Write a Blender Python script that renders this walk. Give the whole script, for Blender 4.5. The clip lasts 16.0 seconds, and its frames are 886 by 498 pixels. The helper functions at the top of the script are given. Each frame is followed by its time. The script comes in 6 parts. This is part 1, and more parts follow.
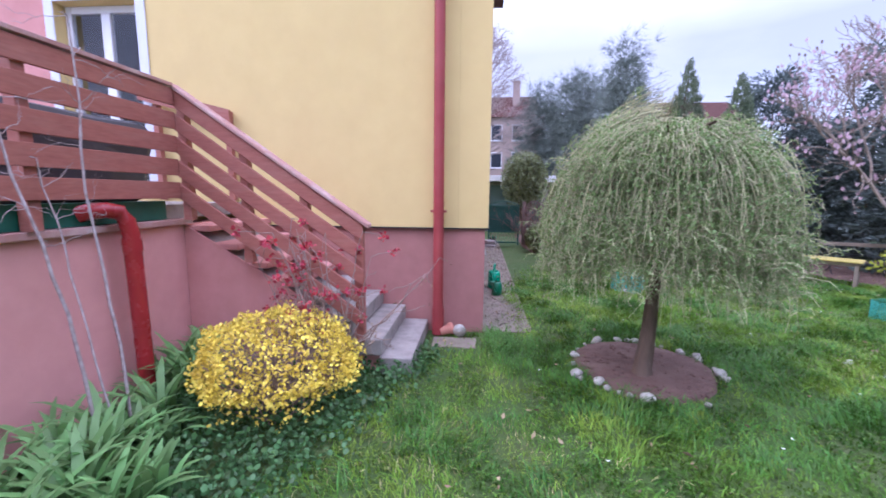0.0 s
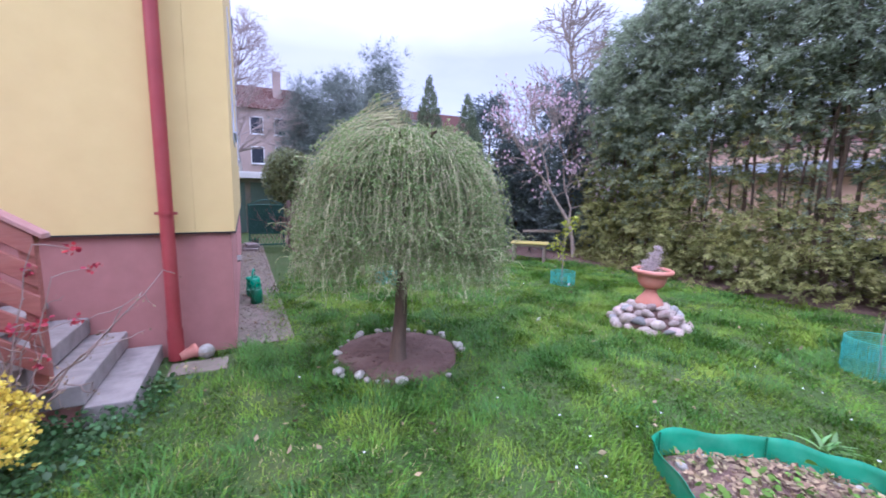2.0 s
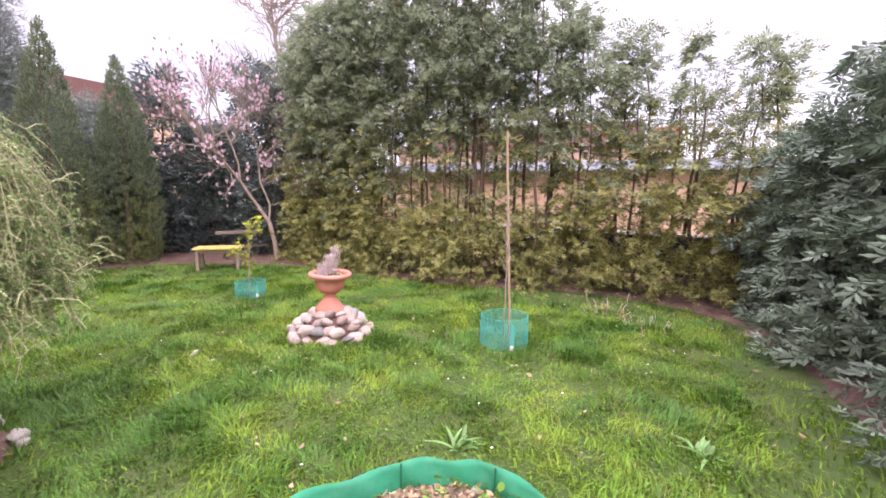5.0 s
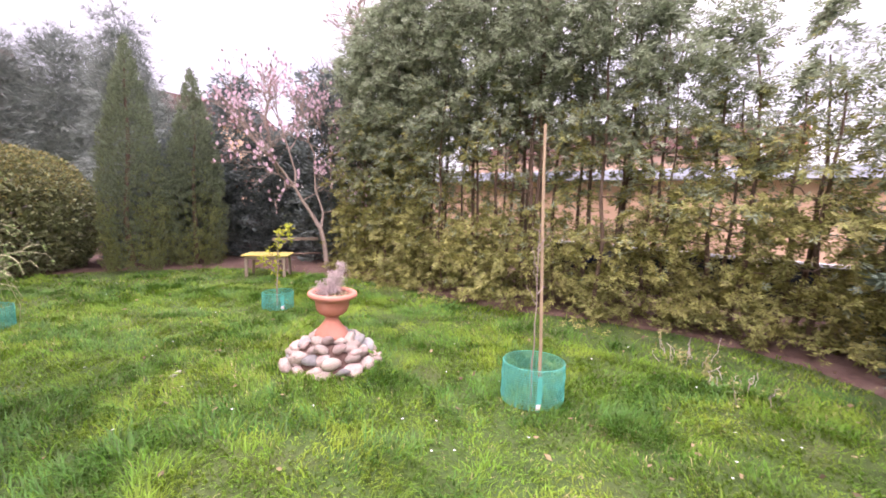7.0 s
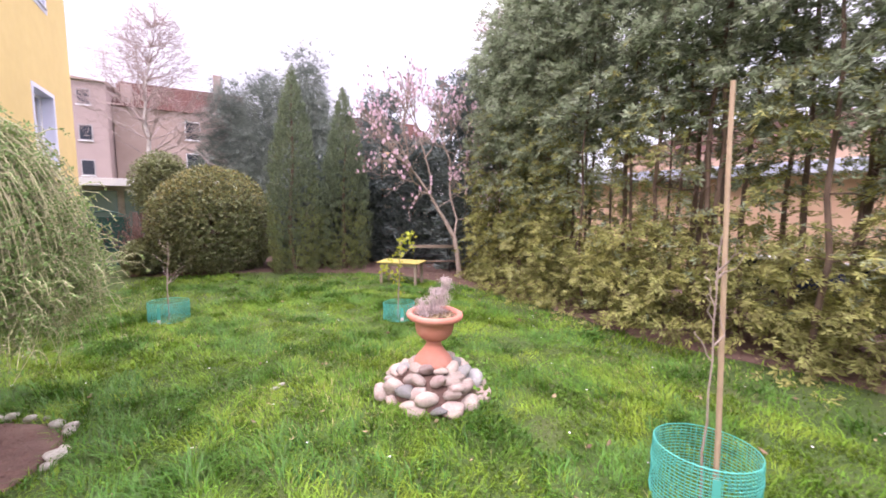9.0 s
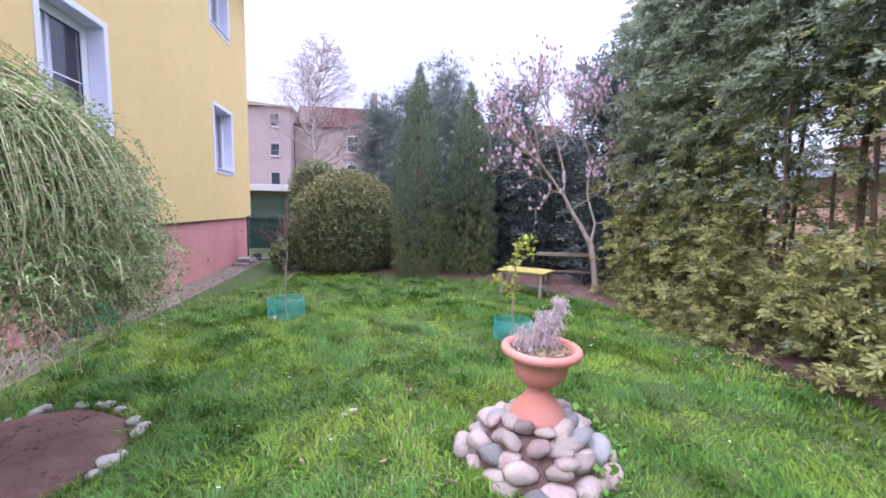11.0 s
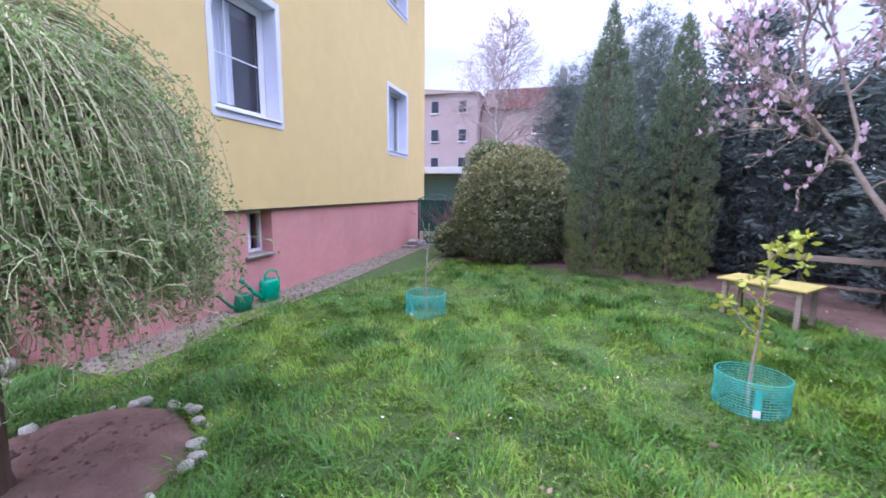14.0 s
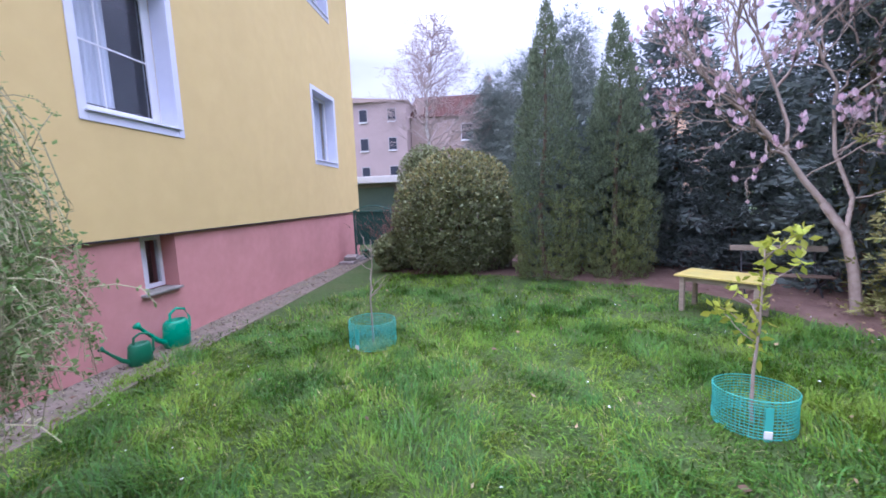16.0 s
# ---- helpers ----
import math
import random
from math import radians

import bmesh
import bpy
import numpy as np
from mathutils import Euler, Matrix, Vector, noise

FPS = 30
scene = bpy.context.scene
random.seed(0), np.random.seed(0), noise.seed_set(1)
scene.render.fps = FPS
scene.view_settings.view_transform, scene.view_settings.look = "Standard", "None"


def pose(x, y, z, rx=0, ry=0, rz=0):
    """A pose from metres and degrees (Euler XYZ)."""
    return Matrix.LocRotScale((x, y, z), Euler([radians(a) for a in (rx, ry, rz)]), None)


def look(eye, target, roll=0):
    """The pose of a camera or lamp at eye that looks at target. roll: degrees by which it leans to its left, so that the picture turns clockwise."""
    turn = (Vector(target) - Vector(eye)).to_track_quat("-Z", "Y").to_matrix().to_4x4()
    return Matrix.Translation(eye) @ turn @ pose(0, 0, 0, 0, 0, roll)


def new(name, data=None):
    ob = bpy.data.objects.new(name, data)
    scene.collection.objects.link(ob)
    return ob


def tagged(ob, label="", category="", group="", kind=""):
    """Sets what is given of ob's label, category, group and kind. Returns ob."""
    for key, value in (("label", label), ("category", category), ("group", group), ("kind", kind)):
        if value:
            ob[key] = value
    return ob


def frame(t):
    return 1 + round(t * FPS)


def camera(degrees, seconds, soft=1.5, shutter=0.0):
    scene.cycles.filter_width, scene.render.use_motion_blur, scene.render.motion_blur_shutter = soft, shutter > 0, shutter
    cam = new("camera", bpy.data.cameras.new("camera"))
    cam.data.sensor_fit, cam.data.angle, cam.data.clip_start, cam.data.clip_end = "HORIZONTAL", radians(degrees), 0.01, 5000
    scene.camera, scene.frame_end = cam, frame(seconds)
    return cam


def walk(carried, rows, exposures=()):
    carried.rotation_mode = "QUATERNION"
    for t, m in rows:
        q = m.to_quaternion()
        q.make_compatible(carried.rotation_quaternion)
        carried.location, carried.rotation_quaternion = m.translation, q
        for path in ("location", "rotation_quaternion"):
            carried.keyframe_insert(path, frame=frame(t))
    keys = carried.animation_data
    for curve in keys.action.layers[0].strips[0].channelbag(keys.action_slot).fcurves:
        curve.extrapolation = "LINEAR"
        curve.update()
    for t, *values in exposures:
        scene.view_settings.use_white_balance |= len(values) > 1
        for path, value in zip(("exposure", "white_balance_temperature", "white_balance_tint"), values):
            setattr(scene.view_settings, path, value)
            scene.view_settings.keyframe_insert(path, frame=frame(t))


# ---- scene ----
cam = camera(94.8, 16.0, soft=1.7, shutter=0.25)
PATH = [
    (0, (-0.066, -4.91, 1.709), (-0.242, -2.937, 1.438), 0.5),
    (0.5, (-0.012, -4.897, 1.715), (0.075, -2.918, 1.44), 0.4),
    (1, (0.053, -4.88, 1.717), (0.407, -2.931, 1.442), 0.4),
    (1.5, (0.101, -4.87, 1.717), (0.727, -2.99, 1.443), 0.6),
    (2, (0.141, -4.889, 1.722), (1.009, -3.107, 1.455), 0.8),
    (2.5, (0.255, -4.866, 1.74), (1.359, -3.219, 1.48), 0.9),
    (3, (0.427, -4.779, 1.736), (1.75, -3.302, 1.478), 1.0),
    (3.5, (0.619, -4.739, 1.747), (2.149, -3.476, 1.494), 0.9),
    (4, (0.768, -4.792, 1.76), (2.48, -3.793, 1.497), 0.4),
    (4.2, (0.866, -4.797, 1.756), (2.617, -3.87, 1.482), 0.9),
    (6.3, (1.974, -4.929, 1.774), (3.717, -3.988, 1.502), 1.0),
    (6.5, (2.098, -4.934, 1.752), (3.791, -3.899, 1.498), 0.9),
    (7, (2.396, -4.919, 1.763), (3.926, -3.652, 1.53), 1.8),
    (7.5, (2.617, -4.86, 1.747), (4.026, -3.463, 1.502), 1.7),
    (8, (2.813, -4.75, 1.744), (4.112, -3.246, 1.514), 1.1),
    (8.5, (2.975, -4.65, 1.758), (4.138, -3.038, 1.536), 0.7),
    (9, (3.185, -4.528, 1.747), (4.159, -2.795, 1.53), 0.7),
    (9.5, (3.373, -4.376, 1.753), (4.138, -2.54, 1.535), 1.4),
    (9.7, (3.447, -4.322, 1.726), (4.155, -2.464, 1.509), 1.2),
    (11.8, (3.947, -3.37, 1.643), (4.075, -1.385, 1.436), 0.9),
    (12, (3.972, -3.282, 1.655), (4.054, -1.296, 1.43), 0.8),
    (12.5, (3.997, -3.064, 1.639), (4.004, -1.079, 1.395), 0.2),
    (13, (4.01, -2.82, 1.63), (3.934, -0.838, 1.37), -0.3),
    (13.5, (4.046, -2.573, 1.613), (3.765, -0.612, 1.339), -0.3),
    (14, (4.098, -2.345, 1.587), (3.57, -0.437, 1.303), 0.7),
    (14.5, (4.07, -2.15, 1.58), (3.407, -0.289, 1.267), 0.3),
    (15, (3.959, -1.971, 1.582), (3.355, -0.084, 1.31), -1.1),
    (15.5, (3.834, -1.816, 1.586), (3.431, 0.129, 1.349), -2.1),
    (16, (3.846, -1.751, 1.589), (3.618, 0.221, 1.341), -2.2),
]
EXPOSURES = [(0.0, -0.13, 5100, 33), (1.5, -0.13, 5100, 31), (2.9, -0.08, 4950, 34), (3.5, 0.03, 5700, 33), (4.2, 0.18, 6200, 34), (6.4, 0.43, 6550, 39), (9.2, 0.38, 6350, 34), (12.0, 0.1, 5150, 32), (14.5, 0.15, 5150, 32), (16.0, 0.05, 5150, 32)]
walk(cam, [(t, look(eye, target, roll)) for t, eye, target, roll in PATH],
     exposures=EXPOSURES)

# ---- world, sun, exposure ----
world = bpy.data.worlds.new("overcast_sky")
scene.world = world
world.use_nodes = True
wt = world.node_tree
wt.nodes.clear()


def wnode(kind, **inputs):
    n = wt.nodes.new(kind)
    for k, v in inputs.items():
        n.inputs[k].default_value = v
    return n


SUN_EL, SUN_AZ = radians(42), radians(238)
sky = wnode("ShaderNodeTexSky")
sky.sky_type, sky.sun_disc, sky.sun_elevation, sky.sun_rotation = "NISHITA", False, SUN_EL, SUN_AZ
coord = wnode("ShaderNodeTexCoord")
sep = wnode("ShaderNodeSeparateXYZ")
wt.links.new(coord.outputs["Generated"], sep.inputs[0])
flat = wnode("ShaderNodeMapping")
flat.inputs["Scale"].default_value = (1.0, 1.0, 2.6)
wt.links.new(coord.outputs["Generated"], flat.inputs["Vector"])
cloud = wnode("ShaderNodeTexNoise", Scale=2.3, Detail=6.0, Roughness=0.55)
wt.links.new(flat.outputs[0], cloud.inputs["Vector"])
ramp = wnode("ShaderNodeValToRGB")
ramp.color_ramp.elements[0].position, ramp.color_ramp.elements[0].color = 0.38, (0.86, 0.86, 0.90, 1)
ramp.color_ramp.elements[1].position, ramp.color_ramp.elements[1].color = 0.60, (1.03, 1.015, 1.03, 1)
wt.links.new(cloud.outputs["Fac"], ramp.inputs[0])
# overcast: the zenith is brighter than the horizon
lift = wnode("ShaderNodeMapRange")
lift.inputs["From Min"].default_value, lift.inputs["From Max"].default_value = 0.30, 1.0
lift.inputs["To Min"].default_value, lift.inputs["To Max"].default_value = 0.87, 5.2
wt.links.new(sep.outputs["Z"], lift.inputs["Value"])
bg_cloud = wnode("ShaderNodeBackground")
wt.links.new(ramp.outputs[0], bg_cloud.inputs["Color"])
wt.links.new(lift.outputs[0], bg_cloud.inputs["Strength"])
bg_sky = wnode("ShaderNodeBackground", Strength=0.05)
wt.links.new(sky.outputs[0], bg_sky.inputs["Color"])
add = wnode("ShaderNodeAddShader")
wt.links.new(bg_cloud.outputs[0], add.inputs[0])
wt.links.new(bg_sky.outputs[0], add.inputs[1])
wout = wnode("ShaderNodeOutputWorld")
wt.links.new(add.outputs[0], wout.inputs["Surface"])

sun_data = bpy.data.lights.new("sun", "SUN")
sun_data.energy, sun_data.angle, sun_data.color = 1.5, radians(36), (1.0, 0.94, 0.86)
sun = new("sun", sun_data)
sun_dir = Vector((math.sin(SUN_AZ) * math.cos(SUN_EL), math.cos(SUN_AZ) * math.cos(SUN_EL), math.sin(SUN_EL)))
sun.matrix_basis = look(sun_dir * 60, (0, 0, 0))


# ---- materials ----
def material(name, base, rough=0.7, second=None, scale=6.0, stain=None, stain_scale=1.2, stain_amount=0.5, bump=0.0, bump_scale=60.0,
             metal=0.0, island=0.0, piece=0.0, spec=0.4, translucent=0.0, stretch=(1, 1, 1), see=0.0):
    """A surface with grain, larger stains, fine relief and, for leaves and pieces, a tone of their own."""
    m = bpy.data.materials.new(name)
    m.use_nodes = True
    nt = m.node_tree
    bsdf = nt.nodes["Principled BSDF"]
    bsdf.inputs["Roughness"].default_value = rough
    bsdf.inputs["Metallic"].default_value = metal
    bsdf.inputs["Specular IOR Level"].default_value = spec
    tc = nt.nodes.new("ShaderNodeTexCoord")
    mp = nt.nodes.new("ShaderNodeMapping")
    mp.inputs["Scale"].default_value = stretch
    nt.links.new(tc.outputs["Object"], mp.inputs["Vector"])

    def noise_node(s, detail=5.0, r=0.6):
        n = nt.nodes.new("ShaderNodeTexNoise")
        n.inputs["Scale"].default_value, n.inputs["Detail"].default_value, n.inputs["Roughness"].default_value = s, detail, r
        nt.links.new(mp.outputs[0], n.inputs["Vector"])
        return n

    def mix(a, b, fac, blend="MIX"):
        x = nt.nodes.new("ShaderNodeMix")
        x.data_type, x.blend_type = "RGBA", blend
        for sock, v in ((x.inputs[6], a), (x.inputs[7], b), (x.inputs[0], fac)):
            if isinstance(v, (tuple, list)):
                sock.default_value = (*v[:3], 1)
            elif isinstance(v, float):
                sock.default_value = v
            else:
                nt.links.new(v, sock)
        return x.outputs[2]

    def spread(value, lo, hi, to0, to1):
        r = nt.nodes.new("ShaderNodeMapRange")
        for k, v in (("From Min", lo), ("From Max", hi), ("To Min", to0), ("To Max", to1)):
            r.inputs[k].default_value = v
        nt.links.new(value, r.inputs["Value"])
        return r.outputs[0]

    second = second or tuple(c * 0.82 for c in base)
    col = mix(base, second, spread(noise_node(scale).outputs["Fac"], 0.35, 0.68, 0.0, 1.0))
    if stain:
        col = mix(col, stain, spread(noise_node(stain_scale, 6.0, 0.65).outputs["Fac"], 0.45, 0.72, 0.0, stain_amount))
    tone = None
    if island:
        tone = nt.nodes.new("ShaderNodeNewGeometry").outputs["Random Per Island"]
        amount = island
    elif piece:
        tone = nt.nodes.new("ShaderNodeObjectInfo").outputs["Random"]
        amount = piece
    if tone is not None:
        hsv = nt.nodes.new("ShaderNodeHueSaturation")
        nt.links.new(col, hsv.inputs["Color"])
        nt.links.new(spread(tone, 0, 1, 1 - amount, 1 + amount), hsv.inputs["Value"])
        nt.links.new(spread(tone, 0, 1, 0.5 - 0.03 * amount, 0.5 + 0.03 * amount), hsv.inputs["Hue"])
        col = hsv.outputs[0]
    nt.links.new(col, bsdf.inputs["Base Color"])
    nt.links.new(spread(noise_node(scale * 1.7).outputs["Fac"], 0.3, 0.7, max(rough - 0.1, 0.02), min(rough + 0.1, 1)), bsdf.inputs["Roughness"])
    if bump:
        b = nt.nodes.new("ShaderNodeBump")
        b.inputs["Strength"].default_value, b.inputs["Distance"].default_value = 1.0, bump
        nt.links.new(noise_node(bump_scale, 4.0, 0.7).outputs["Fac"], b.inputs["Height"])
        nt.links.new(b.outputs[0], bsdf.inputs["Normal"])
    if translucent:
        tr = nt.nodes.new("ShaderNodeBsdfTranslucent")
        nt.links.new(col, tr.inputs["Color"])
        ms = nt.nodes.new("ShaderNodeMixShader")
        ms.inputs[0].default_value = translucent
        nt.links.new(bsdf.outputs[0], ms.inputs[1])
        nt.links.new(tr.outputs[0], ms.inputs[2])
        last = ms
        if see:
            last = nt.nodes.new("ShaderNodeMixShader")
            last.inputs[0].default_value = see
            nt.links.new(ms.outputs[0], last.inputs[1])
            nt.links.new(nt.nodes.new("ShaderNodeBsdfTransparent").outputs[0], last.inputs[2])
        nt.links.new(last.outputs[0], nt.nodes["Material Output"].inputs["Surface"])
    return m


M = {}
M["yellow"] = material("yellow_render", (0.69, 0.535, 0.225), 0.9, (0.655, 0.50, 0.21), 3.0, (0.60, 0.46, 0.195), 0.5, 0.35, 0.0012, 220)
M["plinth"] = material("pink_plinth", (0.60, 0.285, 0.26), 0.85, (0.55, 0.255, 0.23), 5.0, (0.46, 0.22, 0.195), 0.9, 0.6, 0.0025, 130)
# same pink, lighter for the terrace wall, darker for the front: light by facing
M["terracewall"] = material("lit_pink_render", (0.66, 0.335, 0.305), 0.88, (0.61, 0.30, 0.27), 5.0, (0.52, 0.26, 0.23), 0.9, 0.5, 0.0025, 130)
M["shadeplinth"] = material("shaded_pink_plinth", (0.43, 0.20, 0.175), 0.88, (0.38, 0.175, 0.15), 5.0, (0.33, 0.165, 0.135), 1.1, 0.6, 0.0025, 130)
M["brownred"] = material("red_brown_board", (0.37, 0.135, 0.10), 0.6, (0.29, 0.10, 0.074), 9.0, (0.38, 0.19, 0.15), 2.5, 0.45, 0.0012, 30, stretch=(1, 1, 6))
M["pipe"] = material("red_brown_pipe", (0.34, 0.055, 0.055), 0.42, (0.29, 0.045, 0.045), 4.0, (0.38, 0.11, 0.10), 3.0, 0.3)
M["redpipe"] = material("glossy_red_pipe", (0.33, 0.03, 0.03), 0.25, None, 4.0)
M["cap"] = material("rail_cap", (0.42, 0.23, 0.20), 0.65, (0.34, 0.17, 0.145), 8.0, (0.58, 0.46, 0.43), 4.0, 0.8, 0.001, 60)
M["white"] = material("white_frame", (0.78, 0.79, 0.82), 0.4, (0.74, 0.75, 0.79), 5.0)
M["surround"] = material("white_surround", (0.70, 0.72, 0.82), 0.8, (0.66, 0.68, 0.79), 4.0, None, bump=0.001, bump_scale=200)
M["dark"] = material("dark_gap", (0.03, 0.03, 0.035), 0.6)
M["curtain"] = material("white_curtain", (0.72, 0.73, 0.76), 0.9, (0.6, 0.61, 0.66), 3.0, stretch=(8, 8, 0.3))
M["room"] = material("dim_room_wall", (0.30, 0.27, 0.24), 0.9)
M["tarp"] = material("green_tarp", (0.02, 0.13, 0.085), 0.4, (0.015, 0.10, 0.07), 4.0, bump=0.006, bump_scale=5)
M["stonestep"] = material("weathered_step", (0.33, 0.30, 0.275), 0.9, (0.22, 0.195, 0.18), 7.0, (0.42, 0.375, 0.34), 3.0, 0.8, 0.004, 45)
M["concrete"] = material("pale_concrete", (0.30, 0.28, 0.25), 0.9, (0.22, 0.20, 0.175), 5.0, (0.15, 0.15, 0.10), 1.5, 0.8, 0.004, 50)
M["soil"] = material("garden_soil", (0.17, 0.10, 0.078), 0.95, (0.10, 0.06, 0.048), 14.0, (0.24, 0.16, 0.125), 3.5, 0.8, 0.03, 22)
M["turf"] = material("turf", (0.065, 0.115, 0.022), 0.95, (0.045, 0.08, 0.018), 10.0, (0.11, 0.115, 0.045), 1.6, 0.6, 0.02, 40)
M["grass"] = material("grass_blade", (0.135, 0.265, 0.022), 0.6, (0.245, 0.345, 0.036), 1.4, (0.055, 0.155, 0.02), 1.0, 1.0, island=0.45, translucent=0.28, spec=0.25)
M["straw"] = material("dry_grass_blade", (0.42, 0.38, 0.17), 0.7, (0.33, 0.33, 0.12), 3.0, island=0.3, translucent=0.2)
M["lush"] = material("lush_grass_blade", (0.058, 0.16, 0.02), 0.55, (0.10, 0.225, 0.028), 2.5, island=0.45, translucent=0.25)
M["terracotta"] = material("terracotta", (0.53, 0.215, 0.15), 0.8, (0.48, 0.185, 0.125), 7.0, (0.58, 0.33, 0.27), 4.0, 0.5, 0.0012, 150)
M["stone"] = material("field_stone", (0.50, 0.43, 0.36), 0.88, (0.38, 0.33, 0.29), 11.0, (0.43, 0.30, 0.255), 3.0, 0.8, 0.008, 50, piece=0.28)
M["pinkstone"] = material("pinkish_field_stone", (0.46, 0.34, 0.30), 0.88, (0.36, 0.26, 0.23), 11.0, (0.50, 0.46, 0.40), 3.0, 0.7, 0.008, 50, piece=0.35)
M["greystone"] = material("blue_grey_field_stone", (0.35, 0.34, 0.33), 0.88, (0.26, 0.255, 0.25), 11.0, (0.30, 0.32, 0.24), 3.0, 0.6, 0.008, 50, piece=0.35)
M["whitestone"] = material("pale_edging_stone", (0.50, 0.48, 0.42), 0.85, (0.36, 0.33, 0.28), 12.0, (0.22, 0.22, 0.14), 6.0, 0.8, 0.003, 60, piece=0.2)
M["pebble"] = material("pebbles", (0.29, 0.25, 0.20), 0.85, (0.20, 0.165, 0.13), 20.0, island=0.4)
M["litter"] = material("leaf_litter", (0.28, 0.18, 0.11), 0.8, (0.22, 0.19, 0.10), 8.0, island=0.5)
M["cage"] = material("turquoise_plastic_mesh", (0.12, 0.62, 0.52), 0.4, (0.10, 0.56, 0.47), 4.0, translucent=0.35)
M["net"] = material("green_net", (0.03, 0.42, 0.23), 0.55, (0.02, 0.35, 0.19), 6.0, (0.14, 0.50, 0.32), 5.0, 0.6, translucent=0.3, see=0.28)
M["tag"] = material("white_tag", (0.8, 0.8, 0.78), 0.5)
M["pole"] = material("weathered_pole", (0.40, 0.30, 0.19), 0.8, (0.31, 0.23, 0.15), 12.0, bump=0.001, bump_scale=60, stretch=(4, 4, 1))
M["tabletop"] = material("mossy_yellow_board", (0.52, 0.43, 0.11), 0.7, (0.44, 0.38, 0.12), 6.0, (0.35, 0.34, 0.10), 3.0, 0.6, 0.001, 60)
M["oldwood"] = material("weathered_wood", (0.36, 0.30, 0.23), 0.85, (0.26, 0.21, 0.16), 9.0, (0.2, 0.17, 0.13), 2.5, 0.5, 0.0015, 40, stretch=(1, 5, 5))
M["metal"] = material("dark_iron", (0.06, 0.06, 0.065), 0.5, metal=0.6)
M["bark"] = material("brown_bark", (0.17, 0.115, 0.08), 0.95, (0.10, 0.07, 0.05), 14.0, (0.22, 0.17, 0.13), 4.0, 0.5, 0.012, 35, stretch=(1, 1, 0.3))
M["palebark"] = material("grey_pale_bark", (0.36, 0.29, 0.24), 0.9, (0.27, 0.21, 0.17), 14.0, (0.45, 0.40, 0.35), 5.0, 0.5, 0.004, 40)
M["birchbark"] = material("birch_bark", (0.55, 0.52, 0.48), 0.85, (0.3, 0.26, 0.24), 5.0)
M["twig"] = material("thin_twigs", (0.33, 0.24, 0.20), 0.9, (0.26, 0.19, 0.16), 6.0)
M["redtwig"] = material("reddish_brown_twigs", (0.27, 0.16, 0.14), 0.9, (0.20, 0.12, 0.10), 6.0)
M["birchtwig"] = material("pinkish_birch_twigs", (0.42, 0.34, 0.32), 0.9, (0.34, 0.27, 0.25), 6.0)
M["weep_twig"] = material("pale_hanging_twig", (0.45, 0.42, 0.24), 0.8, (0.36, 0.35, 0.20), 5.0, island=0.3)
M["weep_leaf"] = material("young_pale_leaf", (0.19, 0.30, 0.10), 0.6, (0.27, 0.365, 0.13), 3.0, island=0.35, translucent=0.45)
M["spray"] = material("dark_cypress_spray", (0.305, 0.36, 0.23), 0.65, (0.22, 0.265, 0.17), 1.2, island=0.5, translucent=0.45, spec=0.3)
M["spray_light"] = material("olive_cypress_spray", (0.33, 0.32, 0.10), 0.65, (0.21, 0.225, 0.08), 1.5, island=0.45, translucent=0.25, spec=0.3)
M["spray_blue"] = material("blue_green_cypress_spray", (0.20, 0.265, 0.19), 0.6, (0.15, 0.205, 0.15), 1.5, island=0.45, translucent=0.2, spec=0.3)
M["thuja"] = material("thuja_spray", (0.20, 0.25, 0.15), 0.6, (0.15, 0.195, 0.12), 1.5, island=0.4, translucent=0.3, spec=0.3)
M["darkfir"] = material("dark_fir_spray", (0.17, 0.21, 0.19), 0.6, (0.125, 0.16, 0.15), 1.5, island=0.4, translucent=0.2, spec=0.3)
M["box"] = material("clipped_bush_leaf", (0.24, 0.26, 0.12), 0.4, (0.17, 0.195, 0.09), 2.0, island=0.5, translucent=0.2)
M["box_new"] = material("bronze_young_leaf", (0.36, 0.32, 0.13), 0.55, (0.29, 0.26, 0.105), 2.0, island=0.4, translucent=0.25)
M["pine"] = material("pine_needles", (0.20, 0.235, 0.20), 0.6, (0.155, 0.19, 0.165), 0.6, island=0.4, translucent=0.15)
M["yellowleaf"] = material("yellow_blossom", (0.86, 0.72, 0.12), 0.6, (0.80, 0.62, 0.07), 8.0, island=0.3, translucent=0.3)
M["petal"] = material("pink_magnolia_petal", (0.64, 0.44, 0.52), 0.55, (0.78, 0.65, 0.70), 5.0, island=0.25, translucent=0.35)
# brighter copy of thuja: the light on the lower sprays is put into colour
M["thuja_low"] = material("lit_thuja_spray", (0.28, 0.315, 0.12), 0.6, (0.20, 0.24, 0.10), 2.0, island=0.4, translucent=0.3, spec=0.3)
M["rust"] = material("dried_orange_spray", (0.50, 0.22, 0.09), 0.8, (0.36, 0.17, 0.08), 4.0, island=0.4, translucent=0.3)
M["bud"] = material("grey_bud", (0.30, 0.22, 0.20), 0.7)
M["quince"] = material("red_quince_petal", (0.42, 0.03, 0.05), 0.5, (0.48, 0.07, 0.10), 8.0, island=0.25, translucent=0.25)
M["ivy"] = material("dark_ground_leaf", (0.085, 0.18, 0.055), 0.5, (0.065, 0.145, 0.045), 6.0, island=0.45, translucent=0.2)
M["strap"] = material("iris_leaf", (0.20, 0.37, 0.12), 0.45, (0.16, 0.32, 0.10), 5.0, island=0.3, translucent=0.3)
